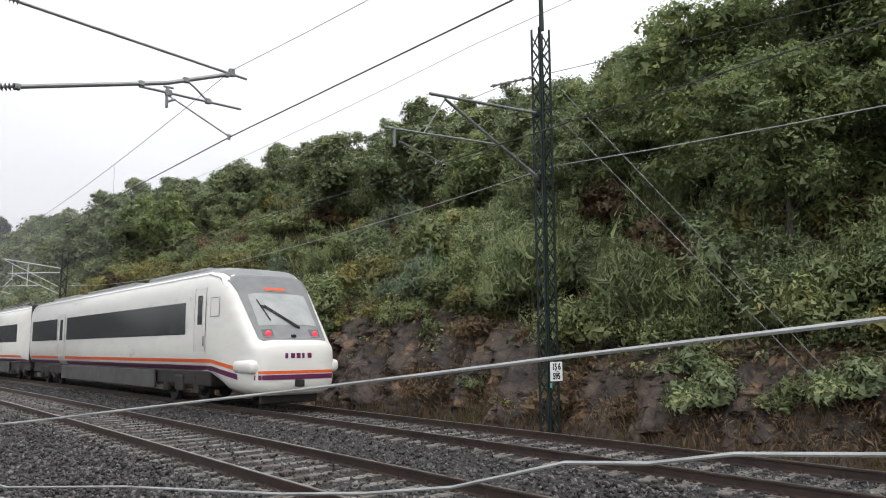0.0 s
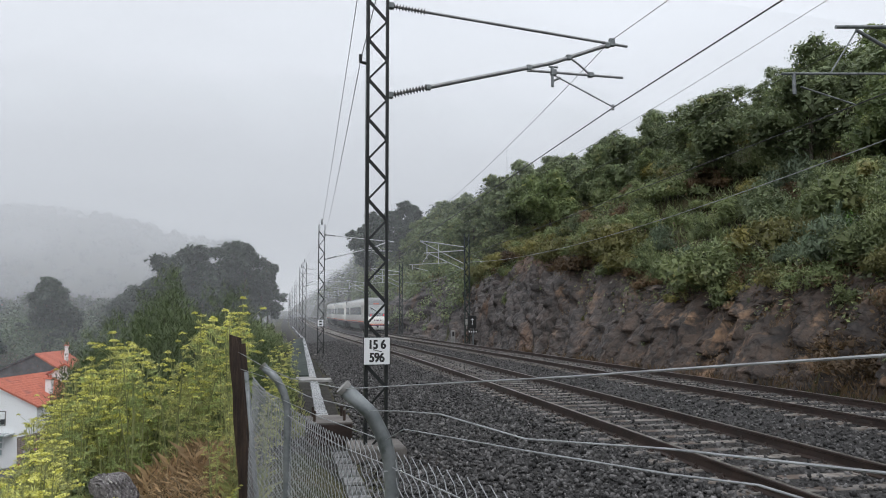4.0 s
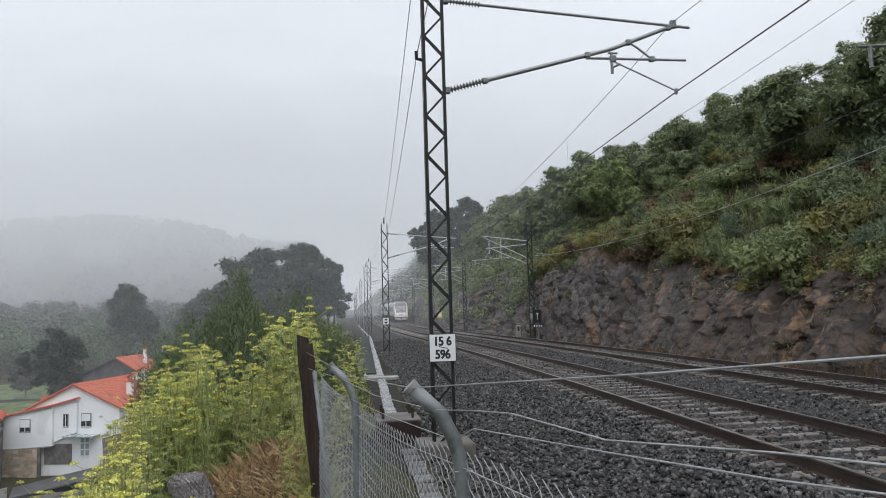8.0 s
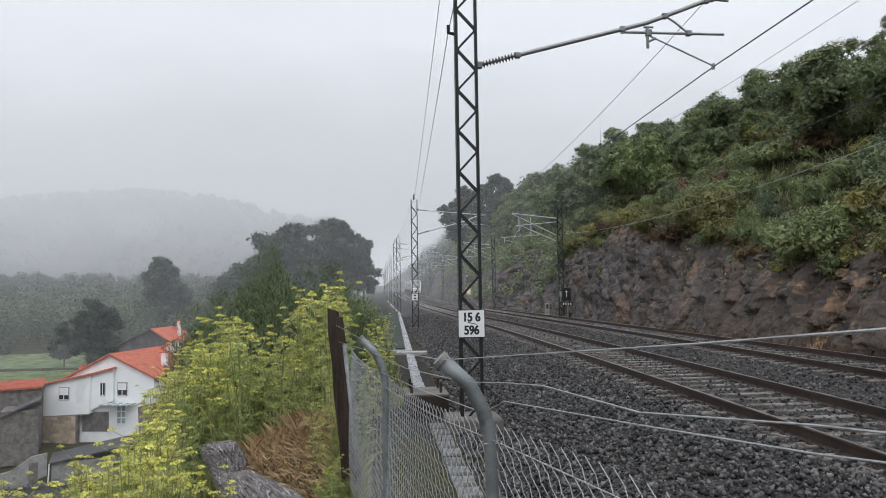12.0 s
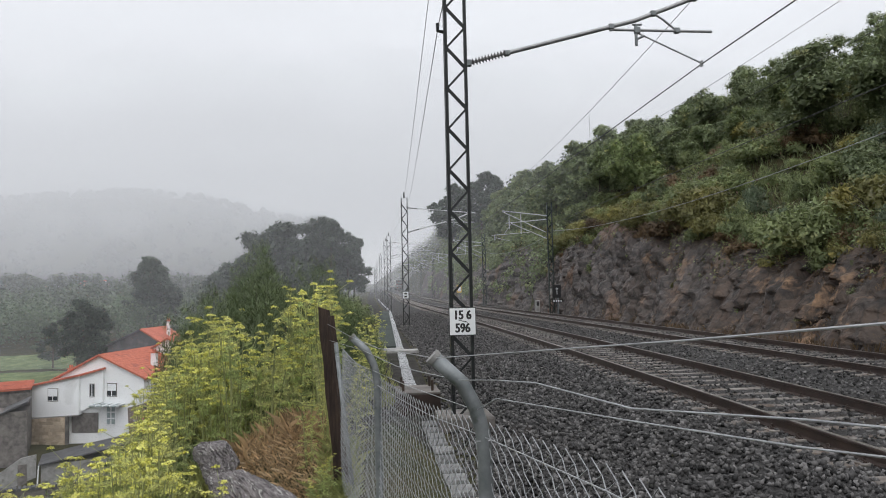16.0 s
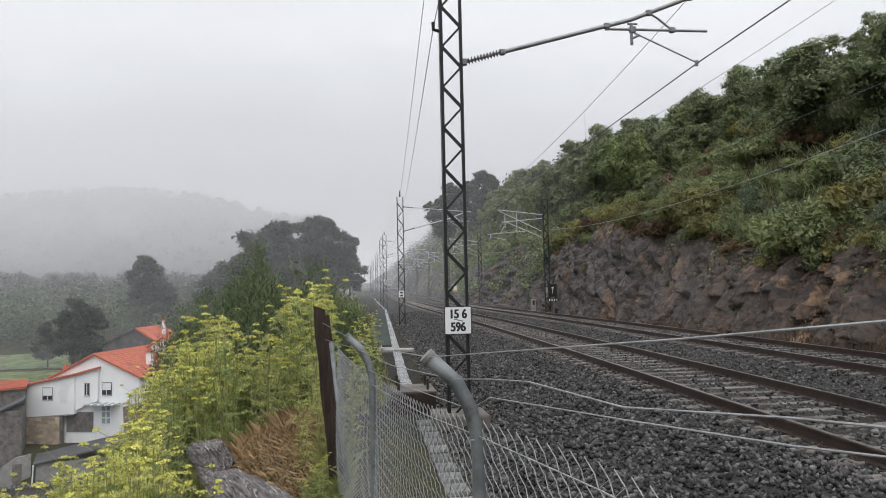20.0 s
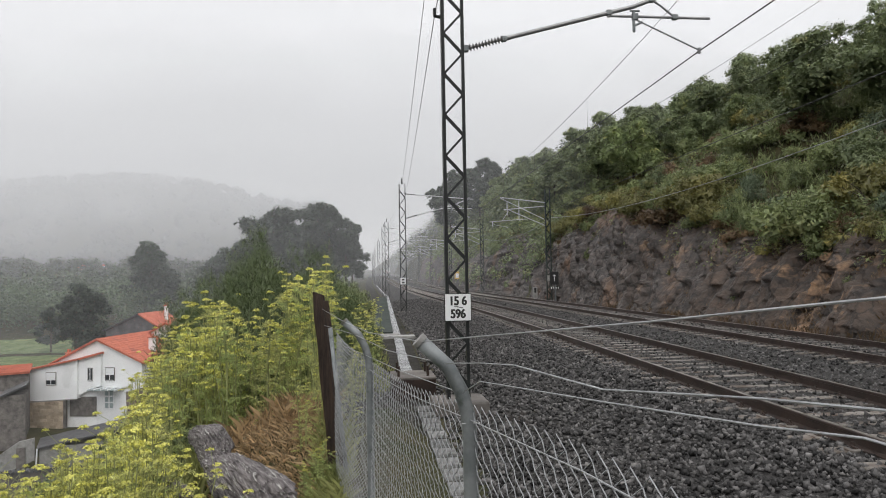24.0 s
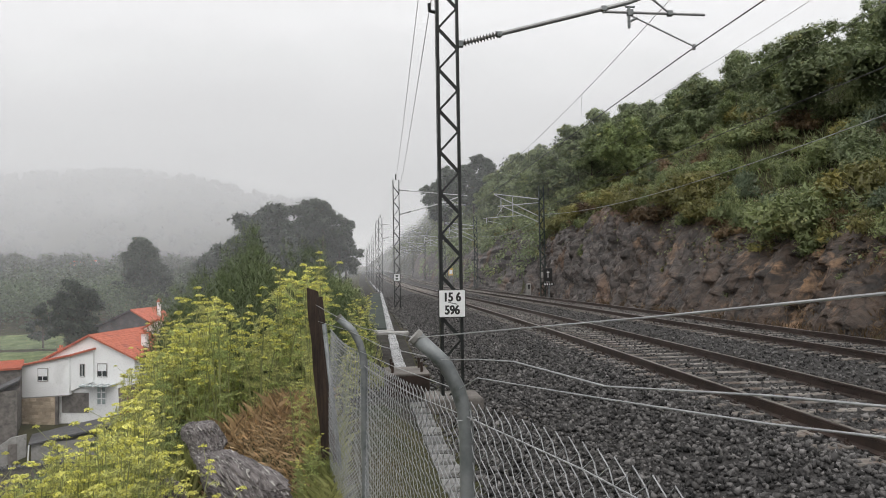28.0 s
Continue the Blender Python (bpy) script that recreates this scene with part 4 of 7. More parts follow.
def bogie(parent, y):
    b = part("bogie", boxed((-1.15, y - 1.6, 0.42), (1.15, y + 1.6, 0.72), 0.06), M_UNDER, parent)
    for s in (-1, 1):
        bm = bmesh.new()
        box(bm, (s * 1.12 - 0.07, y - 1.75, 0.48), (s * 1.12 + 0.07, y + 1.75, 0.70), 0.03)
        box(bm, (s * 1.22 - 0.08, y - 0.35, 0.35), (s * 1.22 + 0.08, y + 0.35, 0.85), 0.05)
        part("side_frame", bm, M_UNDER, b)
        for dy in (-1.25, 1.25):
            bm = bmesh.new()
            tube(bm, [(s * 0.80, y + dy, 0.43), (s * 0.95, y + dy, 0.43)], 0.43, 24)
            tube(bm, [(s * 0.93, y + dy, 0.43), (s * 1.02, y + dy, 0.43)], 0.2, 16)
            part("wheel", bm, M_UNDER, b)
            part("axle_box", boxed((s * 1.16 - 0.09, y + dy - 0.18, 0.30), (s * 1.16 + 0.09, y + dy + 0.18, 0.62), 0.04), M_UNDER, b)
            part("spring", tubed([(s * 1.18, y + dy, 0.6), (s * 1.18, y + dy, 0.85)], 0.09, 10), M_RUBBER, b)


def car(nose, length, label):
    """A car whose d runs from its outer end; with or without the cab."""
    c = thing("train_car", label, "train car", group="cars of the train")
    ds = (CAR_D + [8, 15, length]) if nose else [0, 8, 16, length]
    off = 0 if nose else 6.0
    ring = 72
    verts, faces = [], []
    for d in ds:
        hw, zb, zt = car_at(d + off)
        zc, hh = (zb + zt) / 2, (zt - zb) / 2
        for k in range(ring):
            a = math.tau * k / ring
            ca, sa = math.cos(a), math.sin(a)
            verts.append((hw * math.copysign(abs(ca) ** (2 / SQ), ca), d, zc + hh * math.copysign(abs(sa) ** (2 / SQ), sa)))
    for i in range(len(ds) - 1):
        for k in range(ring):
            faces.append((i * ring + k, (i + 1) * ring + k, (i + 1) * ring + (k + 1) % ring, i * ring + (k + 1) % ring))
    faces.append(tuple(range(ring)))
    faces.append(tuple((len(ds) - 1) * ring + k for k in range(ring))[::-1])
    raw("body", verts, faces, M_TRAIN, c, "white painted body", smooth=True)
    d_end = length - 0.25
    # roof
    xs = [-1.34 + 2.68 * i / 14 for i in range(15)]
    r0 = 1.86 if nose else 0.1
    patch("roof", lambda d, x: (x, d, top_z(d + off, x) + 0.02), sorted({r0, 2.4, 2.8, 3.2, d_end, *range(4, 24)} if nose else {r0, d_end, *range(1, 24)}), xs, M_ROOFGREY, c, "weathered grey roof", flip=True)
    for y0, y1 in ((4.2, 9.5), (11.0, 17.5), (19.0, min(23.5, d_end))):
        part("roof_unit", boxed((-1.0, y0, 4.02), (1.0, y1, 4.24), 0.07), M_ROOFGREY, c, "low grey roof unit")
    for s in (-1, 1):
        a0 = 4.55 if nose else 2.3
        side_patch("window_band", a0, length - 7.3, 2.12, 3.12, M_GLASS, c, s, 0.008, "dark tinted window band")
        side_patch("window_band", length - 5.55, length - 0.5, 2.12, 3.12, M_GLASS, c, s, 0.008, "dark tinted window band")
        b0 = 2.75 if nose else 0.1
        for q0, q1 in ((b0, length - 7.05), (length - 5.75, d_end)):
            side_patch("orange_stripe", q0, q1, 1.26, 1.37, M_ORANGE, c, s, 0.006, "orange stripe")
            side_patch("purple_stripe", q0, q1, 1.02, 1.17, M_PURPLE, c, s, 0.006, "purple stripe")
        door = side_patch("passenger_door", length - 7.0, length - 5.8, 0.92, 3.3, M_TRAIN, c, s, 0.014, "white plug door")
        side_patch("door_window", length - 6.65, length - 6.15, 2.1, 3.05, M_GLASS, door, s, 0.020)
        side_patch("step", length - 7.0, length - 5.8, 0.88, 0.93, M_UNDER, door, s, 0.02)
        for e in (length - 7.02, length - 5.8):
            side_patch("door_seam", e, e + 0.025, 0.92, 3.3, M_RUBBER, door, s, 0.018)
        part("skirt", boxed((s * 1.34 - 0.04, 7.4 if nose else 4.8, 0.36), (s * 1.34 + 0.04, length - 6.4, 0.98), 0.03), M_SKIRT, c, "dirty grey underfloor skirt")
        if nose:
            cd = side_patch("cab_door", 3.0, 3.8, 1.0, 3.5, M_TRAIN, c, s, 0.012, "white cab door")
            side_patch("door_window", 3.24, 3.58, 2.40, 3.28, M_GLASS, cd, s, 0.018)
            side_patch("door_handle", 3.08, 3.14, 1.75, 2.05, M_RUBBER, cd, s, 0.02)
            for e in (2.98, 3.8):
                side_patch("door_seam", e, e + 0.02, 1.0, 3.5, M_RUBBER, cd, s, 0.016)
            side_patch("cab_side_window", 2.1, 2.65, 2.62, 3.16, M_TRAIN, c, s, 0.012)
            for z in (2.61, 3.16):
                side_patch("hatch_seam", 2.1, 2.65, z, z + 0.02, M_TRAINGREY, c, s, 0.015)
            for e in (2.1, 2.65):
                side_patch("hatch_seam", e, e + 0.02, 2.61, 3.17, M_TRAINGREY, c, s, 0.015)
            side_patch("orange_stripe", 1.0, 2.75, 1.26, 1.37, M_ORANGE, c, s, 0.006, "orange stripe dropping to the nose", slope=0.13)
            side_patch("purple_stripe", 1.0, 2.75, 1.02, 1.17, M_PURPLE, c, s, 0.006, "purple stripe dropping to the nose", slope=0.13)
            part("cowl", boxed((s * 1.20 - 0.22, 0.10, 0.98), (s * 1.20 + 0.22, 1.25, 1.36), 0.13), M_TRAIN, c, "white buffer fairing", smooth=True)
    if nose:
        us = [0.20 + (2.02 - 0.20) * i / 30 for i in range(31)]
        xn = [-1 + 2 * i / 20 for i in range(21)]
        hwm = lambda d: float(np.interp(d, [0.20, 0.35, 0.8, 1.5, 2.02], [0.98, 1.06, 1.10, 1.16, 1.28]))
        patch("cab_mask", lambda d, x: (x * hwm(d), d, top_z(d, x * hwm(d)) + 0.012), us, xn, M_TRAINGREY, c, "grey cab front mask", flip=True)
        us = [0.62 + (1.40 - 0.62) * i / 14 for i in range(15)]
        ws = patch("windscreen", lambda d, x: (x * 0.92, d, top_z(d, x * 0.92) + 0.024), us, xn, M_SCREEN, c, "large pale windscreen", flip=True)
        bm = bmesh.new()
        for x0, x1 in ((-0.55, 0.30), (-0.62, 0.20), (-0.66, 0.24)):
            tube(bm, [(x0, 1.06, top_z(1.06, x0) + 0.07), (x1, 0.56, top_z(0.56, x1) + 0.06)], 0.018, 6)
        tube(bm, [(-0.72, 1.22, top_z(1.22, -0.72) + 0.06), (-0.52, 0.70, top_z(0.70, -0.52) + 0.06)], 0.016, 6)
        tube(bm, [(0.15, 0.60, top_z(0.60, 0.15) + 0.05), (0.32, 0.53, top_z(0.53, 0.32) + 0.06)], 0.035, 6)
        part("wiper", bm, M_RUBBER, ws, "black wiper")
        patch("destination_display", lambda d, x: (x * 0.42, d, top_z(d, x * 0.42) + 0.024), [1.46, 1.52, 1.58], xn, M_TRAINGREY, c, flip=True)
        patch("display_glow", lambda d, x: (x * 0.34, d, top_z(d, x * 0.34) + 0.030), [1.485, 1.52, 1.555], xn, glow("amber_display", (1.0, 0.14, 0.04), 0.22), c, "amber display", flip=True)
        patch("roof_lamp", lambda d, x: (x * 0.22, d, top_z(d, x * 0.22) + 0.024), [1.70, 1.76, 1.82], xn, M_TRAINGREY, c, flip=True)
        for s in (-1, 1):
            lampx = s * 0.74
            patch("lamp_housing", lambda d, x: (lampx + x * 0.17, d, top_z(d, lampx + x * 0.17) + 0.018), [0.30 + 0.025 * i for i in range(10)], [-1 + i / 3 for i in range(7)], M_LAMPBOX, c, "dark lamp housing", flip=True)
            bm = bmesh.new()
            zz = top_z(0.42, lampx)
            bmesh.ops.create_uvsphere(bm, u_segments=14, v_segments=8, radius=1, matrix=Matrix.Translation((lampx, 0.395, zz + 0.02)) @ Matrix.Diagonal((0.088, 0.05, 0.080, 1)))
            part("tail_light", bm, glow("tail_light_red", (1.0, 0.05, 0.09), 0.9), c, "lit red tail light", smooth=True)
        # nose stripes and plain mark in place of the maker's lettering
        def nose_pt(x, z, out):
            lo, hi = 0.0, 2.5
            for _ in range(30):
                d = (lo + hi) / 2
                hw, zb, zt = car_at(d)
                if abs(x) < hw and abs(x) <= side_x(d, z) and zb < z < zt:
                    hi = d
                else:
                    lo = d
            return (x, hi - out, z)
        for nm_, z0, z1, m_ in (("orange_stripe", 0.98, 1.06, M_ORANGE), ("purple_stripe", 0.82, 0.95, M_PURPLE)):
            patch(nm_, lambda z, x: nose_pt(x * 1.24, z, 0.012), [z0 + (z1 - z0) * i / 2 for i in range(3)], [-1 + 2 * i / 24 for i in range(25)], m_, c, flip=False)
        for k, w in enumerate((0.07, 0.10, 0.10, 0.06, 0.10)):
            x0 = -0.42 + k * 0.175
            patch("lettering_bar", lambda z, x: nose_pt(x, z, 0.014), [1.40, 1.47, 1.54], [x0, x0 + w / 2, x0 + w * 1.25], M_PURPLE, c, "plain purple mark on the nose")
        part("coupler", boxed((-0.09, -0.22, 0.62), (0.09, 0.3, 0.82), 0.03), M_UNDER, c)
        bm = bmesh.new()
        box(bm, (-0.9, 0.45, 0.14), (0.9, 0.6, 0.40), 0.05)
        part("snow_plough", bm, M_UNDER, c)
        part("nose_badge", boxed((-0.06, 0.24, 1.98), (0.06, 0.36, 2.06), 0.02), M_BLACK, c)
        side_patch("fairing", 0.8, 2.4, 0.40, 0.60, M_TRAIN, c, 1, 0.0)
    bogie(c, 5.4 if nose else 3.0)
    bogie(c, length - 3.2)
    part("underframe", boxed((-1.25, 3.0 if nose else 0.3, 0.55), (1.25, length - 0.3, 1.0), 0.05), M_UNDER, c)
    part("gangway", boxed((-1.43, length - 0.04, 0.95), (1.43, length + 0.34, 4.08), 0.10), M_RUBBER, c, "black rubber gangway bellows")
    return c


def glow(name, colour, strength):
    m = bpy.data.materials.get(name)
    if m:
        return m
    m = mat(name, tuple(v * 0.4 for v in colour), tuple(v * 0.5 for v in colour), rough=0.25, bump=0)
    b = m.node_tree.nodes["Principled BSDF"]
    b.inputs["Emission Color"].default_value = (*colour, 1)
    b.inputs["Emission Strength"].default_value = strength
    return m


rear = car(True, 26.0, "white rear train car with orange stripe and lit red lights")
middle = car(False, 24.0, "white middle train car with a dark window band")
lead = copy_thing(rear, pose(0, 0, 0))
tagged(lead, "white leading train car with orange and purple stripes")
# ---- plants ----
def leaves(rng, centres, radii, n, length, width, up=0.0, shell=0.3, core=0.0, soft=0.75, three=False):
    """Diamond leaves strewn through clumps, larger ones deep inside; each leaf is lit much as its clump is."""
    centres, radii = np.asarray(centres, float), np.asarray(radii, float)
    if radii.ndim == 1:
        radii = np.repeat(radii[:, None], 3, 1)
    w = radii.prod(1) ** 0.66
    c = rng.choice(len(centres), n, p=w / w.sum())
    d = rng.normal(size=(n, 3))
    d[:, 2] = np.where(d[:, 2] < -0.5, -d[:, 2], d[:, 2])
    d /= np.linalg.norm(d, axis=1, keepdims=True)
    deep = rng.uniform(0, 1, (n, 1)) < core
    dist = np.where(deep, rng.uniform(0.2, 0.72, (n, 1)), rng.uniform(0, 1, (n, 1)) ** shell * rng.uniform(0.86, 1.12, (n, 1)))
    P = centres[c] + d * radii[c] * dist
    a = rng.normal(size=(n, 3)) * (1 - up) + np.array([0, 0, 1.0]) * up * 2 + d * 0.5
    a /= np.linalg.norm(a, axis=1, keepdims=True)
    face = d * 0.8 + np.array([0, 0, 0.5]) + rng.normal(size=(n, 3)) * 0.55
    a = a - face * ((a * face).sum(1) / (face * face).sum(1))[:, None] * (1 - up)
    a /= np.linalg.norm(a, axis=1, keepdims=True)
    b = np.cross(a, face)
    b /= np.linalg.norm(b, axis=1, keepdims=True)
    face = np.cross(b, a)
    k = rng.uniform(0.6, 1.3, (n, 1)) * np.where(deep, 2.6, 1.0)
    if three:
        V = np.stack([P - a * length * k * 0.3 - b * width * k / 2, P - a * length * k / 2 + b * width * k * 0.3, P + a * length * k * 0.6], 1)
    else:
        V = np.stack([P - a * length * k / 2, P + b * width * k / 2, P + a * length * k / 2, P - b * width * k / 2], 1)
    away = (face * d).sum(1) < 0
    V[away] = V[away][:, ::-1]
    face = np.where(away[:, None], -face, face)
    N = (d + np.array([0, 0, 0.25])) * soft + face * (1 - soft)
    N /= np.linalg.norm(N, axis=1, keepdims=True)
    return V.reshape(-1, 3), np.repeat(N, 3 if three else 4, 0), 3 if three else 4


def leaf_mesh(name, V, material, parent=None):
    N, k = None, 4
    if isinstance(V, tuple):
        V, N, k = V
    ob = raw_np(name, V, np.arange(len(V)).reshape(-1, k), material, parent)
    if N is not None:
        ob.data.shade_smooth()
        ob.data.normals_split_custom_set_from_vertices(N.tolist())
    return ob


def bush(label, w, h, n, material, seed, leaf=0.085, up=0.15, name="bush", width=0.55, core=0.14, ragged=0.0):
    rng = np.random.RandomState(seed)
    t = thing(name, label, "bush")
    bm = bmesh.new()
    cs, rs = [], []
    for k in range(13):
        a, q = rng.uniform(0, math.tau), rng.uniform(0.0, 1) ** 0.6
        top = h * rng.uniform(0.55, 1.0) * (1 - 0.45 * q)
        p = (math.cos(a) * q * w * 0.42, math.sin(a) * q * w * 0.42, top)
        tube(bm, [(p[0] * 0.2, p[1] * 0.2, -0.25), (p[0] * 0.6, p[1] * 0.6, top * 0.5), (p[0], p[1], top * 0.9)], 0.018, 4, 0.005)
        r = rng.uniform(0.13, 0.26)
        cs.append((p[0], p[1], top - h * r * 0.9))
        rs.append((w * r, w * r, h * r * 1.0))
        cs.append((p[0] * 1.1, p[1] * 1.1, top * 0.35))
        rs.append((w * 0.17, w * 0.17, h * 0.26))
        if ragged and k % 2:
            cs.append((p[0] * 1.15, p[1] * 1.15, top + h * 0.08))
            rs.append((w * 0.05, w * 0.05, h * ragged))
    part("stalk_tuft", bm, M_BARK, t)
    leaf_mesh("foliage", leaves(rng, cs, rs, int(n * 1.5), leaf * 1.05, leaf * 1.15 * width, up, core=core, three=True), material, t)
    return t


def tree(label, h, crown, n, material, seed, leaf=0.17, name="tree", bare=0.3, clumps=24, tall=1.0, trunk_r=0.12, core=0.16, lump_r=(0.27, 0.44), top_w=0.7):
    """A trunk, limbs and a crown of clumps that carry smaller clumps."""
    rng = np.random.RandomState(seed)
    t = thing(name, label, "tree")
    bm = bmesh.new()
    lean = rng.uniform(-0.25, 0.25, 2)
    tube(bm, [(0, 0, -0.5), (lean[0] * 0.3, lean[1] * 0.3, h * 0.35), (lean[0], lean[1], h * 0.85)], trunk_r, 7, trunk_r * 0.25)
    part("trunk", bm, M_BARK, t)
    cs, rs = [], []
    bm = bmesh.new()
    for k in range(clumps):
        u = rng.uniform(0, 1)
        z = h * (bare + (0.95 - bare) * u)
        reach = crown * math.sin(math.pi * min(1, 0.18 + 0.8 * u)) ** top_w * rng.uniform(0.2, 0.9)
        a = rng.uniform(0, math.tau)
        p = (lean[0] * u + math.cos(a) * reach, lean[1] * u + math.sin(a) * reach, z)
        tube(bm, [(lean[0] * u * 0.7, lean[1] * u * 0.7, z - reach * 0.5), p], 0.035, 4, 0.01)
        r = crown * rng.uniform(*lump_r)
        cs.append(p)
        rs.append((r, r, r * 0.75 * tall))
        for _ in range(4):
            e = rng.normal(size=3)
            e[2] = abs(e[2]) * 0.8
            e /= np.linalg.norm(e)
            r2 = r * rng.uniform(0.35, 0.6)
            cs.append((p[0] + e[0] * r * 0.8, p[1] + e[1] * r * 0.8, p[2] + e[2] * r * 0.62 * tall))
            rs.append((r2, r2, r2 * 0.8))
    part("branchwork", bm, M_BARK, t)
    leaf_mesh("crown", leaves(rng, cs, rs, int(n * 1.9), leaf * 0.88, leaf * 0.66, 0.0, core=core, three=True), material, t)
    return t


def scatter(protos, spots, group, scale=(0.8, 1.25)):
    """Puts each plant of the list on the ground at the first spots, then copies."""
    for k, (x, y, s) in enumerate(spots):
        p = protos[k % len(protos)]
        m = pose(x, y, gz(x, y) - 0.05, 0, 0, random.uniform(0, 360)) @ Matrix.Scale(s, 4)
        if k < len(protos):
            p.matrix_basis = m
            p["group"] = group
        else:
            c = copy_thing(p, m)
            c.matrix_basis = m
            c["group"] = group


def no_clash(n, box_, gap, seed, keep=lambda x, y: True):
    rng = random.Random(seed)
    out = []
    tries = 0
    while len(out) < n and tries < n * 60:
        tries += 1
        s, y = rng.uniform(box_[0], box_[1]), box_[2] + (box_[3] - box_[2]) * rng.random() ** 1.35
        x = float(mid_x(y)) + s
        g = gap * (1 + max(0, y - 30) / 90)
        if keep(x, y) and all((x - a) ** 2 + (y - b) ** 2 > g * g for a, b, _ in out):
            out.append((x, y, 0.65 + 1.0 * rng.random() ** 1.8))
    return out


# oaks and brush on the hillside
def oak_spots(spots, heights):
    """Sizes the trees so that the wood keeps one even, rising top line."""
    out = []
    rk = random.Random(8)
    for x, y, s in spots:
        room = 1.66 + 0.096 * y + 0.40 * x + 3.8 * max(0, 1 - y / 45) + rk.uniform(-3.6, 0.3) - gz(x, y)
        s = min(1.25, room / (heights[len(out) % len(heights)] + 0.7))
        if s > 0.45:
            out.append((x, y, s))
    return out


OAK = [(5.8, 2.7, 4600), (4.8, 2.4, 4200), (6.6, 2.7, 4800), (4.2, 2.5, 3800)]
oaks = [tree("leafy dark green oak on the hillside", h, c, n, L_OAK if i != 1 else L_TALL, 30 + i, 0.19, bare=0.15, clumps=17, tall=1.15, lump_r=(0.34, 0.52)) for i, (h, c, n) in enumerate(OAK)]
wood = no_clash(150, (13.5, 38, 16, 170), 2.3, 5, lambda x, y: x - float(mid_x(y)) > 13.5 + (4.5 + 1.5 * math.sin(y * 0.45)) * (y < 62))
scatter(oaks, oak_spots([q for q in wood if q[1] < 72], [o[0] for o in OAK]), "hillside trees")
far_oaks = [tree("hazy green oak far along the hillside", h, c, int(n * 0.7), L_OAK, 35 + i, 0.24, bare=0.15, clumps=15, tall=1.15, lump_r=(0.34, 0.52)) for i, (h, c, n) in enumerate(OAK)]
scatter(far_oaks, oak_spots([q for q in wood if q[1] >= 72], [o[0] for o in OAK]), "hillside trees")
talls = [tree("tall leafy tree on the bank above the mast", h, c, n, m_, 40 + i, 0.15, bare=0.28, clumps=34, trunk_r=0.16) for i, (h, c, n, m_) in enumerate([(8.6, 3.6, 15000, L_TALL), (7.6, 3.4, 14000, L_OAK)])]
scatter(talls, [(22.5, 11.5, 0.95), (24.8, 8.0, 1.12), (23.0, 5.0, 1.12), (27.5, 12.5, 0.93), (21.5, 1.5, 1.0), (28.0, 5.5, 1.16), (25.0, 0.5, 1.12), (31.5, 9.5, 0.95), (25.5, 16.0, 0.68), (23.0, 18.5, 0.60), (28.5, 18.0, 0.66), (22.0, -3.0, 1.0), (19.5, 8.0, 0.75)], "tall trees above the mast")
shrubs = [bush("tall grey-green shrub above the bank", w, h, n, L_BRUSH if i % 2 else L_OAK, 56 + i, 0.085, 0.35, width=0.42, ragged=0.16) for i, (w, h, n) in enumerate([(2.7, 2.9, 5200), (2.3, 2.5, 4600), (3.0, 2.7, 5200)])]
scatter(shrubs, [(x, y, min(s, 1.15)) for x, y, s in no_clash(30, (8.9, 14.0, -5, 22), 1.7, 15)], "tall shrubs above the bank")
brush = [bush("dense green bramble and shrub on the slope", w, h, n, L_BRUSH, 50 + i, 0.105, name="bramble") for i, (w, h, n) in enumerate([(2.9, 1.7, 2700), (2.5, 2.1, 2600), (3.2, 1.6, 2800)])]
brush += [bush("upright green broom bush on the slope", 2.3, 2.3, 2800, L_BROOM, 60, 0.15, 0.4, name="broom_bush", width=0.16, ragged=0.2)]
brush += [bush("brownish bracken on the slope", 2.6, 1.2, 2200, L_DRY, 61, 0.11, 0.2, name="bracken_clump")]
brush += [bush("yellowish olive shrub on the slope", 2.5, 1.7, 2600, L_OLIVE, 62, 0.095, 0.2, name="olive_shrub")]
brush += [bush("grey-green gorse mound on the slope", 2.8, 1.6, 2800, L_GORSE, 66, 0.095, 0.35, name="gorse_mound", width=0.35, ragged=0.14)]
brush += [bush("dark leafy shrub on the slope", 2.7, 2.4, 2700, L_OAK, 67, 0.11, name="leafy_shrub")]
brush += [bush("pale green broom bush with upright shoots on the slope", 2.4, 2.0, 2800, L_BROOM, 69, 0.14, 0.4, name="broom_bush", width=0.15, ragged=0.22)]
slope = no_clash(235, (8.6, 22, 2, 125), 1.55, 6)
scatter(brush, [q for q in slope if q[1] < 62], "slope bushes")
far_brush = [bush("hazy green shrub far along the slope", 2.9, 1.8, 1300, L_BRUSH, 151, 0.17, name="far_shrub"), bush("hazy olive shrub far along the slope", 2.6, 1.6, 1300, L_OLIVE, 152, 0.16, name="far_shrub")]
scatter(far_brush, [q for q in slope if q[1] >= 62], "slope bushes")
edge_brush = [bush("olive bramble hanging over the edge of the cutting", 2.6, 1.5, 2600, L_OLIVE, 160, 0.09, name="bramble"), bush("green bramble hanging over the edge of the cutting", 2.9, 1.8, 2800, L_BRUSH, 161, 0.09, name="bramble"), bush("brown bracken hanging over the edge of the cutting", 2.2, 1.2, 2200, L_DRY, 162, 0.09, 0.2, name="bracken_clump")]
scatter(edge_brush, no_clash(46, (7.7, 8.9, 10, 66), 1.5, 19), "brambles on the cutting edge")
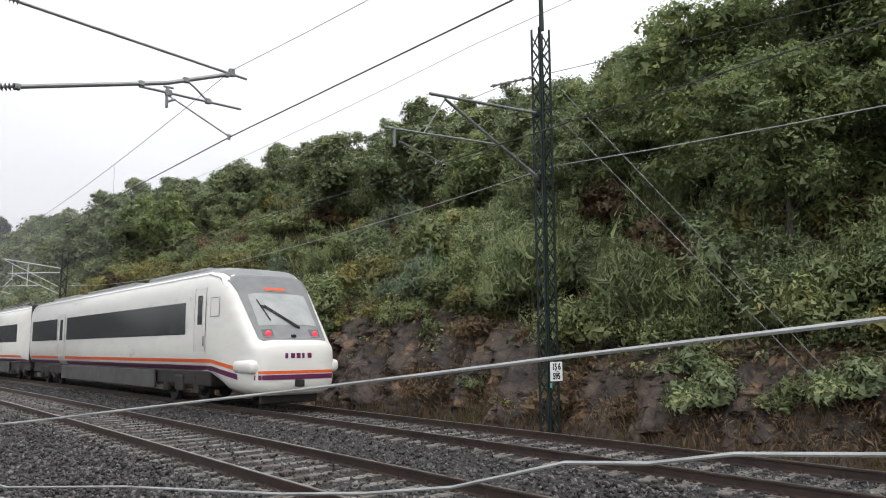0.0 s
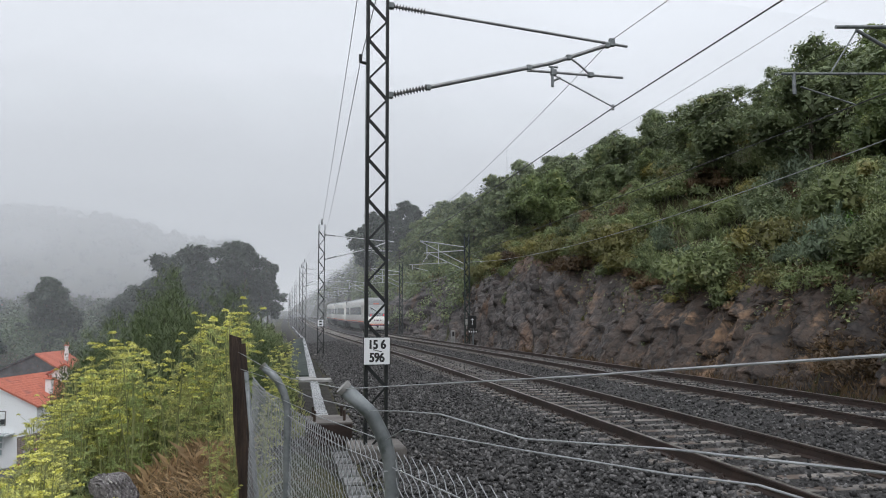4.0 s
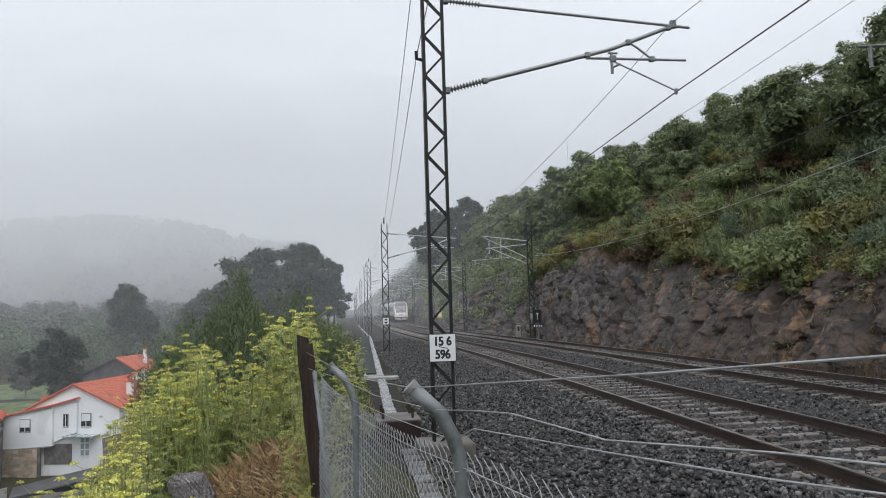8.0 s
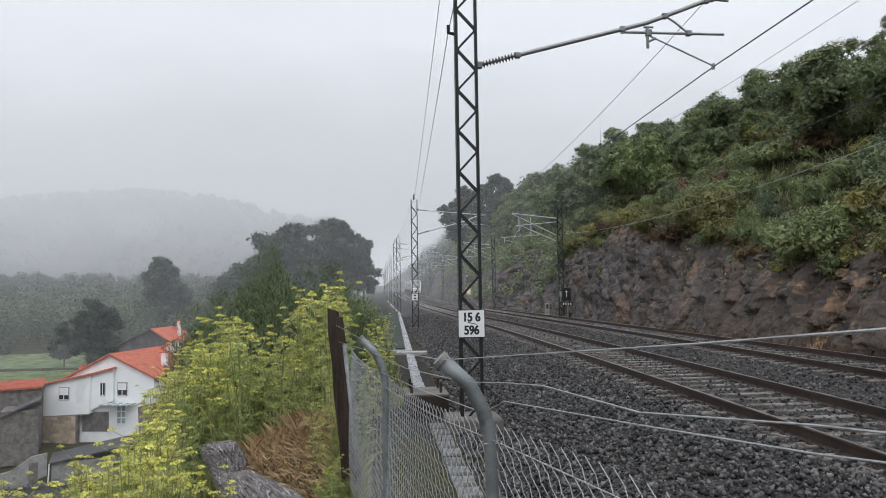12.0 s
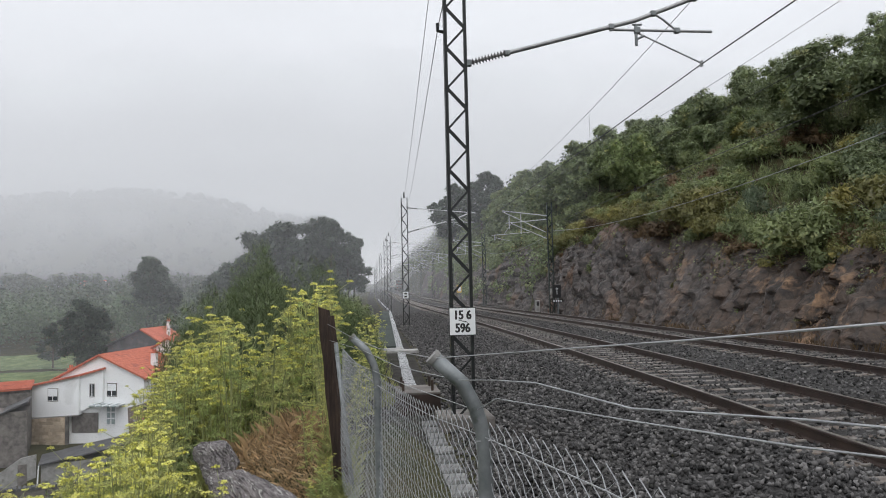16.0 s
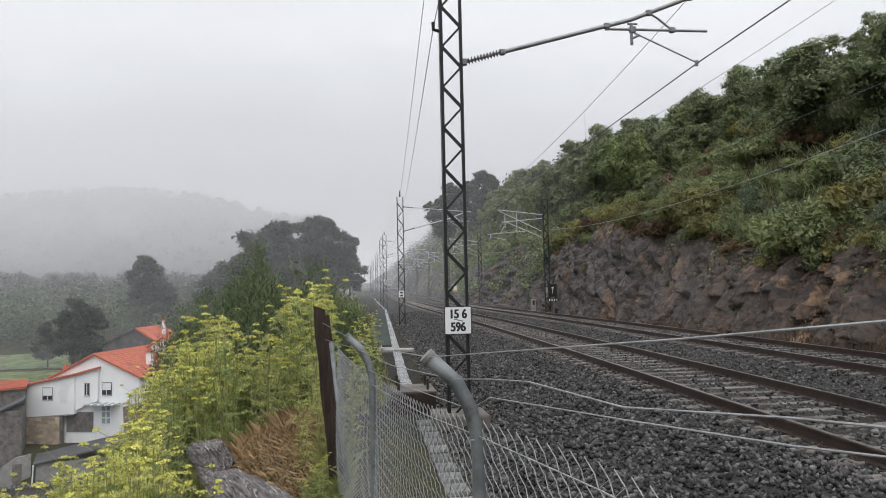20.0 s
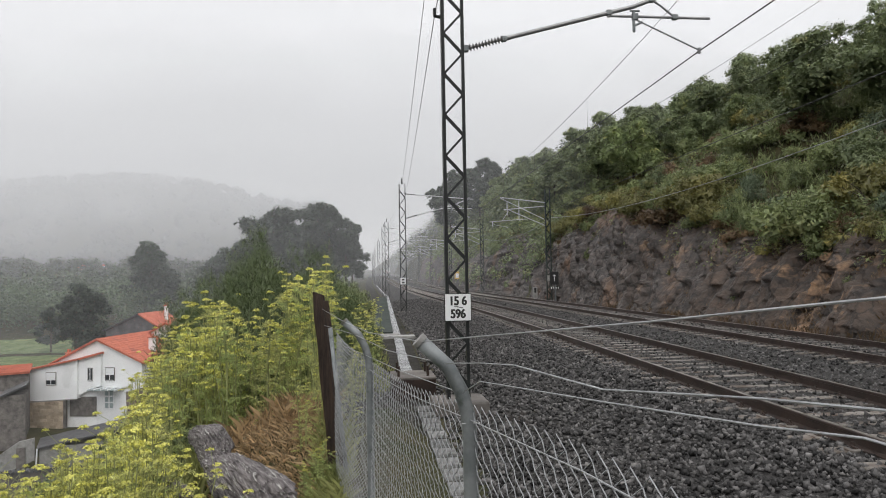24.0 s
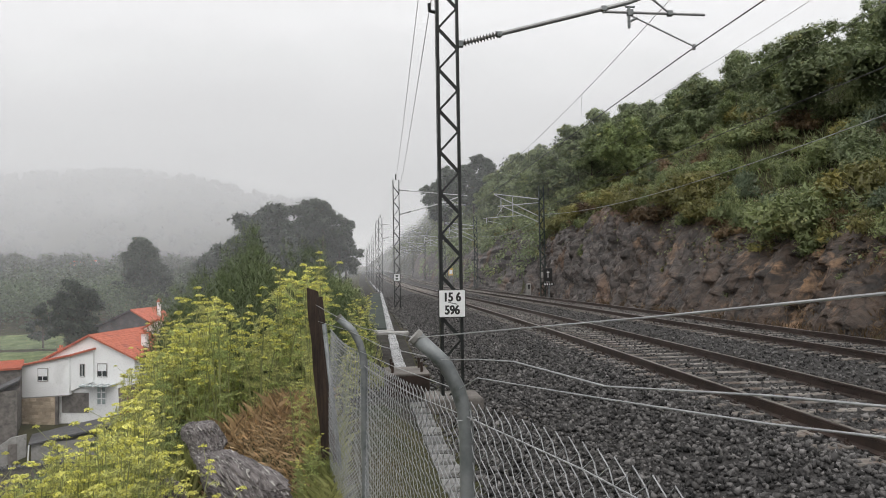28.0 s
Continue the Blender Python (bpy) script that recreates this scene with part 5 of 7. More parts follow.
low = [bush("low brown and green scrub hanging on the bank", 1.5, 0.8, 1300, L_DRY, 63, 0.07, name="dry_scrub"), bush("small green bush on the rock face", 1.3, 1.0, 1300, L_BRUSH, 64, 0.075), bush("dark green scrub hanging over the bank", 1.8, 0.9, 1500, L_OAK, 65, 0.08, name="dark_scrub"), bush("yellowish scrub on the bank", 1.2, 0.7, 1100, L_OLIVE, 68, 0.065, name="olive_scrub")]
ivy = [bush("green ivy patch on the rock face", 1.2, 1.3, 1500, L_BRUSH, 165, 0.07, name="ivy_patch"), bush("yellow-green ivy patch on the rock face", 1.0, 1.0, 1300, L_OLIVE, 166, 0.065, name="ivy_patch")]
scatter(ivy, [(float(mid_x(y)) + e, y, k) for y, e, k in ((50, 6.9, 1.1), (49, 6.5, 0.8), (43, 7.2, 0.9), (36, 6.8, 0.8), (31, 6.7, 0.9), (27, 7.0, 0.8), (22, 6.7, 0.7))], "ivy on the rock face")
scatter(low, [q for q in no_clash(64, (6.2, 8.7, -4, 62), 1.0, 9) if q[1] < 20 or q[0] - float(mid_x(q[1])) > 7.4 or q[2] < 0.72], "rock face bushes")

def on_slope(rng, n):
    y = -10 + 150 * rng.uniform(0, 1, n) ** 1.4
    s = rng.uniform(7.6, 36, n)
    x = mid_x(y) + s
    return np.stack([x, y, ground_z(x, y) + 0.12], -1)


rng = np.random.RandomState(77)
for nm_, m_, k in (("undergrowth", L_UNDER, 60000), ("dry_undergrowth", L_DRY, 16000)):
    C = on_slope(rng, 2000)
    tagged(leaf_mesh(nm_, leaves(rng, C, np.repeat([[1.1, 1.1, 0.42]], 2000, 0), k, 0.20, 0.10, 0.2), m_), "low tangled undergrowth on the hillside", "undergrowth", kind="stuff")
rng = np.random.RandomState(78)
yy = -6 + 116 * rng.uniform(0, 1, 900) ** 1.3
ss = rng.uniform(7.0, 9.2, 900)
C = np.stack([mid_x(yy) + ss, yy, ground_z(mid_x(yy) + ss, yy) + 0.15], -1)
R = np.repeat([[0.5, 0.7, 0.45]], 900, 0)
tagged(leaf_mesh("cliff_edge_scrub", leaves(rng, C[:500], R[:500], 16000, 0.15, 0.08, 0.1), L_BRUSH), "ragged green scrub hanging over the rock edge", "undergrowth", kind="stuff")
tagged(leaf_mesh("cliff_edge_bracken", leaves(rng, C[500:], R[500:], 12000, 0.15, 0.07, 0.1), L_DRY), "dead brown bracken hanging over the rock edge", "undergrowth", kind="stuff")
C = np.stack([mid_x(yy) + ss - 1.4, yy * 0.5, ground_z(mid_x(yy) + ss - 1.4, yy * 0.5) - 0.05], -1)
tagged(leaf_mesh("bank_bracken", leaves(rng, C, np.repeat([[0.45, 0.6, 0.4]], 900, 0), 60000, 0.15, 0.032, 0.3), L_DRY), "dead brown bracken and stalks on the earth bank", "undergrowth", kind="stuff")
limes = bush("bright lime green young tree on the slope", 1.3, 2.4, 1300, L_LIME, 71, 0.12, 0.3)
limes.matrix_basis = pose(17.9, 20.5, gz(17.9, 20.5) - 0.1)

# far woods, eucalyptus and hills
eucs = [tree("tall hazy eucalyptus in the valley", h, c, 5200, L_EUC, 80 + i, 0.62, "eucalyptus", 0.20, 22, 1.25, 0.4, lump_r=(0.28, 0.42), top_w=0.5) for i, (h, c) in enumerate([(21, 5.6), (20, 6.0), (17, 5.2)])]
tops = [(-6.8, 150, 17.4), (-10.5, 152, 16.8), (-17.8, 151, 16.6), (-14.6, 154, 13.5), (-3.6, 154, 14.2), (-21.5, 149, 14.0), (-9, 158, 16.0), (-16, 160, 15.0), (-20, 156, 13.0), (-24.5, 153, 10.2), (-12.6, 148, 12.0), (-2.4, 158, 10.5), (-44, 160, 10.6), (-46.5, 164, 8.5), (-41.5, 158, 6.0), (-34, 170, 7.0), (-29, 165, 8.5), (-39.4, 110, 1.8), (-41.5, 112, 0.2), (-50, 125, -2.0), (24, 150, 26.0), (28, 155, 26.5), (31, 165, 25.0), (21, 175, 27.0), (35, 150, 25.0)]
spots = [(x, y, (t - gz(x, y)) / (21, 20, 17)[k % 3] * 0.98) for k, (x, y, t) in enumerate(tops)]
scatter(eucs, spots, "eucalyptus trees")


def woods(name, n, x0, x1, y0, y1, per, leaf, seed, label, material=L_EUC):
    rng = np.random.RandomState(seed)
    x = rng.uniform(x0, x1, n)
    y = rng.uniform(y0, y1, n)
    h = rng.uniform(4, 9, n)
    C = np.stack([x, y, ground_z(x, y) + h * 0.5], -1)
    R = np.stack([h * 0.42, h * 0.42, h * 0.55], -1)
    return tagged(leaf_mesh(name, leaves(rng, C, R, int(n * per * 1.8), leaf, leaf * 0.8, 0, 0.3, three=True), material), label, "woods", kind="stuff")


woods("valley_woods", 700, -200, -45, 180, 285, 90, 1.0, 90, "hazy woods across the valley", L_VALLEY)
woods("valley_belt", 170, -95, -35, 143, 178, 120, 0.55, 98, "belt of hazy round trees behind the village", L_VALLEY)
woods("hill_woods", 1600, -620, -20, 480, 800, 50, 2.0, 91, "misty wooded hills behind the valley")
woods("trackside_woods", 60, -34, -8, 172, 330, 70, 1.2, 92, "hazy trees beside the line")
woods("ridge_woods", 150, 40, 130, 130, 420, 90, 0.8, 93, "trees along the top of the hill")

def slope_woods(name, n, y0, y1, s0, s1, h0, h1, per, leaf, material, seed, label):
    """Trees and scrub too far to tell apart, along the hillside."""
    rng = np.random.RandomState(seed)
    y = y0 + (y1 - y0) * rng.uniform(0, 1, n)
    x = mid_x(y) + rng.uniform(s0, s1, n)
    h = rng.uniform(h0, h1, n)
    C = np.stack([x, y, ground_z(x, y) + h * 0.45], -1)
    R = np.stack([h * 0.5, h * 0.5, h * 0.5], -1)
    return tagged(leaf_mesh(name, leaves(rng, C, R, n * per, leaf, leaf * 0.6, 0, 0.35), material), label, "woods", kind="stuff")


slope_woods("far_cutting_scrub", 330, 64, 190, 5.6, 9.5, 0.9, 2.6, 75, 0.30, L_OAK, 94, "dark green scrub over the far end of the cutting")
slope_woods("far_ridge_woods", 420, 215, 520, 7, 75, 4, 9, 60, 0.9, L_OAK, 96, "misty woods along the far ridge")
slope_woods("ridge_line_woods", 200, 70, 150, 24, 44, 3.0, 5.5, 170, 0.34, L_OAK, 97, "hazy tree tops along the ridge")
slope_woods("far_slope_woods", 230, 84, 230, 9, 34, 2.5, 6.0, 110, 0.5, L_OAK, 95, "hazy green woods along the far hillside")

# rounded trees round the village
def crown_top(a, e, y):
    """Where a tree stands whose top is seen at a slope a sideways and e upwards from the start of the fence."""
    return (0.05 + a * y, y, 1.65 + e * y)


valley = [tree("round hazy green tree in the valley", h, c, 3200, L_VALLEY, 180 + i, 0.42, "round_tree", 0.12, 18, 1.0, 0.2) for i, (h, c) in enumerate([(8.0, 4.2), (9.5, 4.0), (7.0, 4.4)])]
spots = []
for k, (a, e, y) in enumerate([(-0.355, -0.075, 118), (-0.33, -0.058, 126), (-0.305, -0.052, 124), (-0.28, -0.056, 120), (-0.262, -0.040, 132), (-0.24, -0.050, 124), (-0.225, -0.030, 138), (-0.42, -0.045, 146), (-0.36, -0.042, 150), (-0.29, -0.032, 152), (-0.47, -0.05, 138), (-0.345, -0.10, 104), (-0.30, -0.088, 106), (-0.268, -0.082, 104), (-0.205, -0.024, 140), (-0.37, -0.012, 140)]):
    x, y, top = crown_top(a, e, y)
    spots.append((x, y, max(0.35, (top - gz(x, y)) / (8.0, 9.5, 7.0)[k % 3])))
scatter(valley, spots, "round trees in the valley")

# broom thicket on the bank
brooms = [bush("dark green broom thicket on the bank", 2.2, 2.5, 15000, L_BROOM2, 100 + i, 0.075, 0.45, width=0.16, name="broom_bush", ragged=0.10, core=0.0) for i in range(3)]
scatter(brooms, [(-2.0, 14.5, 1.42), (-2.5, 14.2, 1.4), (-1.35, 15.0, 1.38), (-2.4, 16.5, 1.50), (-1.65, 13.4, 1.28), (-1.3, 17.5, 1.42), (-2.8, 16.2, 1.45), (-2.2, 13.2, 1.25), (-0.8, 16.5, 1.30), (-1.9, 15.8, 1.45), (-2.6, 13.0, 1.15)], "broom on the bank")
hazy = [bush("hazy pale green bushes beside the path", 2.6, 2.5, 2200, L_PALE, 110 + i, 0.15, 0.3, width=0.3) for i in range(2)]
scatter(hazy, [(-1.6, 30, 1.0), (-2.4, 36, 1.0), (-1.2, 42, 1.15), (-2.8, 46, 1.2), (-0.6, 50, 0.9), (-3.6, 40, 1.1), (-1.5, 58, 1.0), (-3.0, 66, 1.1), (-2.0, 78, 1.1), (-4.4, 52, 1.2)], "bushes beside the path")


# ---- fennel on the bank ----
def fennel(h, seed, fronds=900, heads=16, label="tall wild fennel with yellow umbels on the bank", stems=7, spread=0.26, fresh=None):
    """Thin branching stalks, thread-like fronds and flat yellow umbels on spokes."""
    rng = np.random.RandomState(seed)
    t = thing("fennel_plant", label, "wild fennel")
    bm = bmesh.new()
    um, F = [], []
    for k in range(stems):
        a = rng.uniform(0, math.tau)
        b = rng.uniform(0.05, spread)
        hh = h * rng.uniform(0.6, 1.0)
        p0, p1, p2 = Vector((math.cos(a) * 0.06, math.sin(a) * 0.06, -0.15)), Vector((math.cos(a) * b * 0.6, math.sin(a) * b * 0.6, hh * 0.55)), Vector((math.cos(a) * b, math.sin(a) * b, hh))
        tube(bm, [p0, p1, p2], 0.009, 4, 0.004)
        at = lambda u: p0.lerp(p1, u * 2) if u < 0.5 else p1.lerp(p2, u * 2 - 1)
        for u in np.linspace(0.12, 0.93, 9):
            F.append((at(u), 0.24 * (1 - 0.6 * u)))
        um.append((p2, 0.046))
        for _ in range(max(1, heads // stems)):
            c = at(rng.uniform(0.62, 0.95))
            e = c + Vector((rng.uniform(-0.22, 0.22), rng.uniform(-0.22, 0.22), rng.uniform(0.08, 0.24)))
            tube(bm, [c, e], 0.0026, 3)
            um.append((e, rng.uniform(0.030, 0.052)))
    part("stalk_tuft", bm, L_FSTEM, t)
    # each frond: a curved spine with threads on both sides
    per = max(12, fronds // len(F))
    out = []
    for c, reach in F:
        a = rng.uniform(0, math.tau)
        d = np.array([math.cos(a), math.sin(a), rng.uniform(0.1, 0.9)])
        u = rng.uniform(0.1, 1, per)[:, None]
        base = np.array(c) + d * reach * u + np.array([0, 0, -0.5]) * reach * u * u
        w = d + rng.normal(0, 0.8, (per, 3))
        w /= np.linalg.norm(w, axis=1, keepdims=True)
        ln = rng.uniform(0.035, 0.085, (per, 1)) * (1.15 - 0.6 * u)
        side = np.cross(w, rng.normal(size=(per, 3)))
        side /= np.linalg.norm(side, axis=1, keepdims=True)
        out.append(np.stack([base + side * 0.0046, base - side * 0.0046, base + w * ln], 1).reshape(-1, 3))
    out = np.concatenate(out)
    raw_np("fronds", out, np.arange(len(out)).reshape(-1, 3), fresh or L_FENNEL, t)
    V = []
    for e, r in um:
        for q in range(13):
            ang, rr_ = q * 2.4, r * math.sqrt((q + 0.5) / 13)
            c = np.array([e.x + math.cos(ang) * rr_, e.y + math.sin(ang) * rr_, e.z + 0.014 - (rr_ / r) ** 2 * 0.014 + rng.uniform(-0.003, 0.003)])
            for _ in range(3):
                p = c + rng.normal(0, 0.0045, 3)
                s = rng.uniform(0.007, 0.0115)
                tilt = rng.uniform(-0.9, 0.9, 2) * s
                V += [p + (-s, 0, tilt[0]), p + (0, -s, tilt[1]), p + (s, 0, -tilt[0]), p + (0, s, -tilt[1])]
    leaf_mesh("flowering_head", np.array(V), L_UMBEL, t)["kind"] = "stuff"
    return t


fens = [fennel(1.75, 200, 3000, 7), fennel(1.6, 201, 2800, 7), fennel(1.9, 202, 2800, 14), fennel(1.3, 203, 2400, 14, fresh=L_FGREEN), fennel(1.7, 204, 3000, 7, fresh=L_FGREEN)]
BANK_EDGE = ([-0.42, -0.39, -0.356, -0.321, -0.286, -0.251, -0.214, -0.178, -0.14, -0.08], [-0.27, -0.245, -0.205, -0.16, -0.118, -0.067, -0.046, -0.010, 0.004, 0.0])
rr = random.Random(12)
spots = []
while len(spots) < 102:
    x, y = rr.uniform(-3.9, -0.5), rr.uniform(5.2, 12.5)
    # the hump with rock and dry grass stays open
    if y < 8.75 - 0.35 * max(0, -1.1 - x) and x > -1.75 - 0.12 * max(0, y - 6):
        continue
    topz = 1.66 + y * float(np.interp((x - 0.24) / y, BANK_EDGE[0], BANK_EDGE[1])) + rr.uniform(-0.35, 0.05)
    s = (topz + 0.05 - gz(x, y)) / 1.55
    if s > 0.22:
        spots.append((x, y, min(s, 1.25)))
for x, y, s in ((-0.05, 12.5, 0.85), (0.15, 14.5, 0.9), (0.0, 17.0, 0.9), (0.3, 19.0, 0.8), (-0.2, 11.0, 0.8), (0.25, 22.0, 0.8), (-0.42, 7.0, 0.42), (-0.5, 6.6, 0.3), (-0.62, 7.9, 0.5), (-0.45, 8.4, 0.75)):
    spots.append((x, y, s))
FRONT_EDGE = ([-0.50, -0.455, -0.374, -0.308, -0.262, -0.22], [-0.29, -0.27, -0.235, -0.205, -0.185, -0.21])
while len(spots) < 168:
    y = rr.uniform(4.7, 6.9)
    x = y * rr.uniform(-0.52, -0.27)
    topz = 1.66 + y * float(np.interp(x / y, *FRONT_EDGE)) - rr.uniform(0.0, 0.3)
    s = (topz + 0.05 - gz(x, y)) / 1.6
    if s > 0.2:
        spots.append((x, y, min(s, 1.1)))
scatter(fens, spots, "wild fennel on the bank")
loose = [fennel(1.35, 210, 1000, 15, "slender wild fennel with bright yellow umbels before the rocks", 3, 0.3), fennel(1.15, 211, 900, 16, "slender wild fennel with bright yellow umbels before the rocks", 4, 0.35)]
scatter(loose, [(-1.55, 5.6, 0.85), (-1.25, 5.35, 0.75), (-1.85, 5.9, 0.95), (-1.35, 6.05, 0.9), (-2.0, 5.3, 0.8), (-1.7, 6.5, 0.95), (-1.1, 5.75, 0.55), (-2.3, 5.7, 0.9), (-1.5, 5.1, 0.6), (-1.95, 6.6, 1.0)], "slender fennel before the rocks")
nettle = bush("low bright green leafy weeds at the foot of the bank", 1.6, 0.7, 3200, L_LIME, 73, 0.055, 0.2, name="weed_patch")
nettle.matrix_basis = pose(-2.95, 5.6, gz(-2.95, 5.6) - 0.02)
nettle["group"] = "weeds on the bank"
copy_thing(nettle, pose(-3.6, 6.6, gz(-3.6, 6.6), 0, 0, 80))
twigs = [bush("dark green bramble behind the fennel", 1.5, 1.5, 2600, L_OAK, 74, 0.055, 0.2, name="bramble")]
scatter(twigs, [(-2.9, 9.6, 0.9), (-3.3, 8.6, 0.8), (-2.6, 10.8, 1.0), (-3.7, 9.6, 0.8), (-2.3, 9.3, 0.8), (-1.9, 11.6, 1.0), (-1.3, 10.6, 0.9)], "brambles behind the fennel")


def grass(name, n, sampler, h, material, seed, label, wide=0.006, loose_=0.35):
    rng = np.random.RandomState(seed)
    P = sampler(rng, n)
    a = rng.uniform(0, math.tau, n)
    hh = h * rng.uniform(0.4, 1.2, n)
    lean = rng.normal(0, loose_, (n, 2)) * hh[:, None]
    b = np.stack([np.cos(a), np.sin(a), np.zeros(n)], -1) * wide
    tip = P + np.stack([lean[:, 0], lean[:, 1], hh], -1)
    midp = P + np.stack([lean[:, 0] * 0.35, lean[:, 1] * 0.35, hh * 0.6], -1)
    V = np.stack([P - b, P + b, midp + b * 0.7, tip], 1)
    return tagged(leaf_mesh(name, V.reshape(-1, 3), material), label, "grass", kind="stuff")


def bank_area(x0, x1, y0, y1):
    def f(rng, n):
        x, y = rng.uniform(x0, x1, n), rng.uniform(y0, y1, n)
        return np.stack([x, y, ground_z(x, y) - 0.02], -1)
    return f


grass("dry_stalks", 800, bank_area(-1.75, -0.4, 8.4, 10.0), 0.24, L_RUSSET, 305, "dry brown stalks among the fennel", 0.003, 0.5)
grass("dry_grass", 9000, bank_area(-1.5, -0.3, 6.5, 9.6), 0.06, L_STRAW, 301, "short dry straw-coloured grass on the hump of the bank", 0.0055, 1.1)
grass("russet_grass", 3500, bank_area(-1.6, -0.35, 6.6, 9.8), 0.09, L_RUSSET, 308, "russet dead grass on the hump of the bank", 0.005, 0.8)
grass("bank_grass", 12000, bank_area(-4.5, -1.6, 5.0, 13), 0.36, L_GRASS, 302, "green grass among the fennel", 0.004)
grass("path_weeds", 1800, bank_area(-0.4, 0.6, 13, 30), 0.22, L_GRASS, 303, "weeds along the edge of the path", 0.006)
grass("fence_weeds", 1300, bank_area(-0.5, -0.15, 6.0, 8.6), 0.16, L_GRASS, 307, "green weeds round the timber post", 0.006, 0.7)


def verge(rng, n):
    y = rng.uniform(0, 45, n)
    s = rng.uniform(5.2, 7.6, n)
    x = mid_x(y) + s
    return np.stack([x, y, ground_z(x, y) + 0.1], -1)


grass("cutting_grass", 9000, verge, 0.26, L_DRY, 304, "dry grass at the foot of the cutting", 0.012)


def slope_area(rng, n):
    y = -6 + 80 * rng.uniform(0, 1, n) ** 1.3
    x = mid_x(y) + rng.uniform(8.2, 22, n)
    return np.stack([x, y, ground_z(x, y) - 0.03], -1)


grass("slope_grass", 16000, slope_area, 0.5, L_BRUSH, 306, "rough olive grass between the bushes on the slope", 0.02)


# ---- rocks on the bank ----
def boulder(label, seed, size, at, turn=0, tip=(8, -12)):
    """A weathered outcrop split along leaning layers."""
    bm = bmesh.new()
    bmesh.ops.create_icosphere(bm, subdivisions=5, radius=1)
    off = Vector((seed * 3.1, seed * 1.7, 0))
    rk = random.Random(seed + 70)
    cuts = [(Vector((rk.uniform(-1, 1), rk.uniform(-1, 1), rk.uniform(-0.3, 1))).normalized(), rk.uniform(0.55, 0.95)) for _ in range(12)]
    lay = Vector((0.85, 0.12, 0.5)).normalized()
    for v in bm.verts:
        n = noise.noise(v.co * 1.1 + off) * 0.45 + noise.noise(v.co * 2.7 + off) * 0.2 + noise.noise(v.co * 7 + off) * 0.06
        q = v.co * (1.25 + n)
        for c_, h_ in cuts:
            over = q.dot(c_) - h_
            if over > 0:
                q = q - c_ * over * 0.85
        t = q.dot(lay) * 6.5 + noise.noise(q * 1.6 + off) * 1.6
        ledge = (t - math.floor(t)) ** 2
        q = q * (1.0 - 0.12 * ledge) + v.co * (noise.noise(q * 9 + off) * 0.035 + noise.noise(q * 18 + off) * 0.02)
        v.co = q
    ob = part("boulder", bm, M_BOULDER)
    ob.matrix_basis = pose(*at, *tip, turn) @ Matrix.Diagonal((*size, 1))
    return tagged(ob, label, "rock", "rocks on the bank")


boulder("grey layered lichen-spotted rock ridge on the bank", 1, (0.25, 0.80, 0.30), (-1.08, 7.0, -0.24), 33, (10, 16))
boulder("grey lichen-spotted rock on the bank", 2, (0.17, 0.42, 0.20), (-1.50, 7.85, 0.02), 30, (8, 20))
boulder("dark angular rock under the fennel", 3, (0.20, 0.34, 0.30), (-1.62, 6.75, -0.32), 40)
boulder("dark angular rock under the fennel", 4, (0.26, 0.3, 0.22), (-1.35, 6.1, -0.55), 10)


# ---- the fence ----
def fence_x(y):
    return 0.37 + 0.129 * (2.4 - y)


def fence_top(y):
    return float(np.interp(y, [-1.6, 0, 1.5, 2.4, 3.2, 4.0, 4.8, 7.3], [1.34, 1.33, 1.29, 1.235, 1.175, 1.14, 1.115, 1.14]))


fence = thing("chain_link_fence", "galvanised chain-link fence with bent posts along the railway", "fence")
V, F = [], []
STEP = 0.028
WIDE = 0.037
for w in range(int(8.75 / WIDE)):
    u = -1.5 + w * WIDE
    n = int((fence_top(u) + 0.45) / STEP)
    for i in range(n + 1):
        y = u + (WIDE if (i + w) % 2 else 0.0)
        z = fence_top(u) - i * STEP
        x = fence_x(y) + 0.014 * math.sin(y * 2.3 + z * 3) + (0.003 if i % 2 else -0.003)
        k = len(V)
        V += [(x, y, z + 0.0015), (x - 0.0015, y, z - 0.0009), (x + 0.0015, y, z - 0.0009)]
        if i:
            for j in range(3):
                F.append((k - 3 + j, k - 3 + (j + 1) % 3, k + (j + 1) % 3, k + j))
raw("wire_mesh", V, F, M_FENCEWIRE, fence, "galvanised diamond wire mesh")


def bent_post(y, tip_z, elbow_z):
    x = fence_x(y)
    p = part("post", tubed([(x, y, -0.7), (x, y, 0.4), (x, y, elbow_z - 0.08), (x - 0.006, y, elbow_z), (x - 0.028, y, elbow_z + 0.08), (x - 0.07, y, elbow_z + 0.16), (x - 0.158, y, tip_z)], 0.0245, 14), M_GALV, fence, "galvanised post with a bent top", smooth=True)
    d = Vector((-0.088, 0, tip_z - elbow_z - 0.16)).normalized()
    e = Vector((x - 0.158, y, tip_z))
    part("cap", tubed([e - d * 0.004, e + d * 0.012], 0.027, 14), M_CONC, p)
    part("tie_wire", tubed([(x - 0.03, y - 0.02, fence_top(y) - 0.06), (x + 0.03, y - 0.02, fence_top(y) - 0.06), (x + 0.03, y + 0.02, fence_top(y) - 0.06), (x - 0.03, y + 0.02, fence_top(y) - 0.06)], 0.002, 4), M_FENCEWIRE, p)


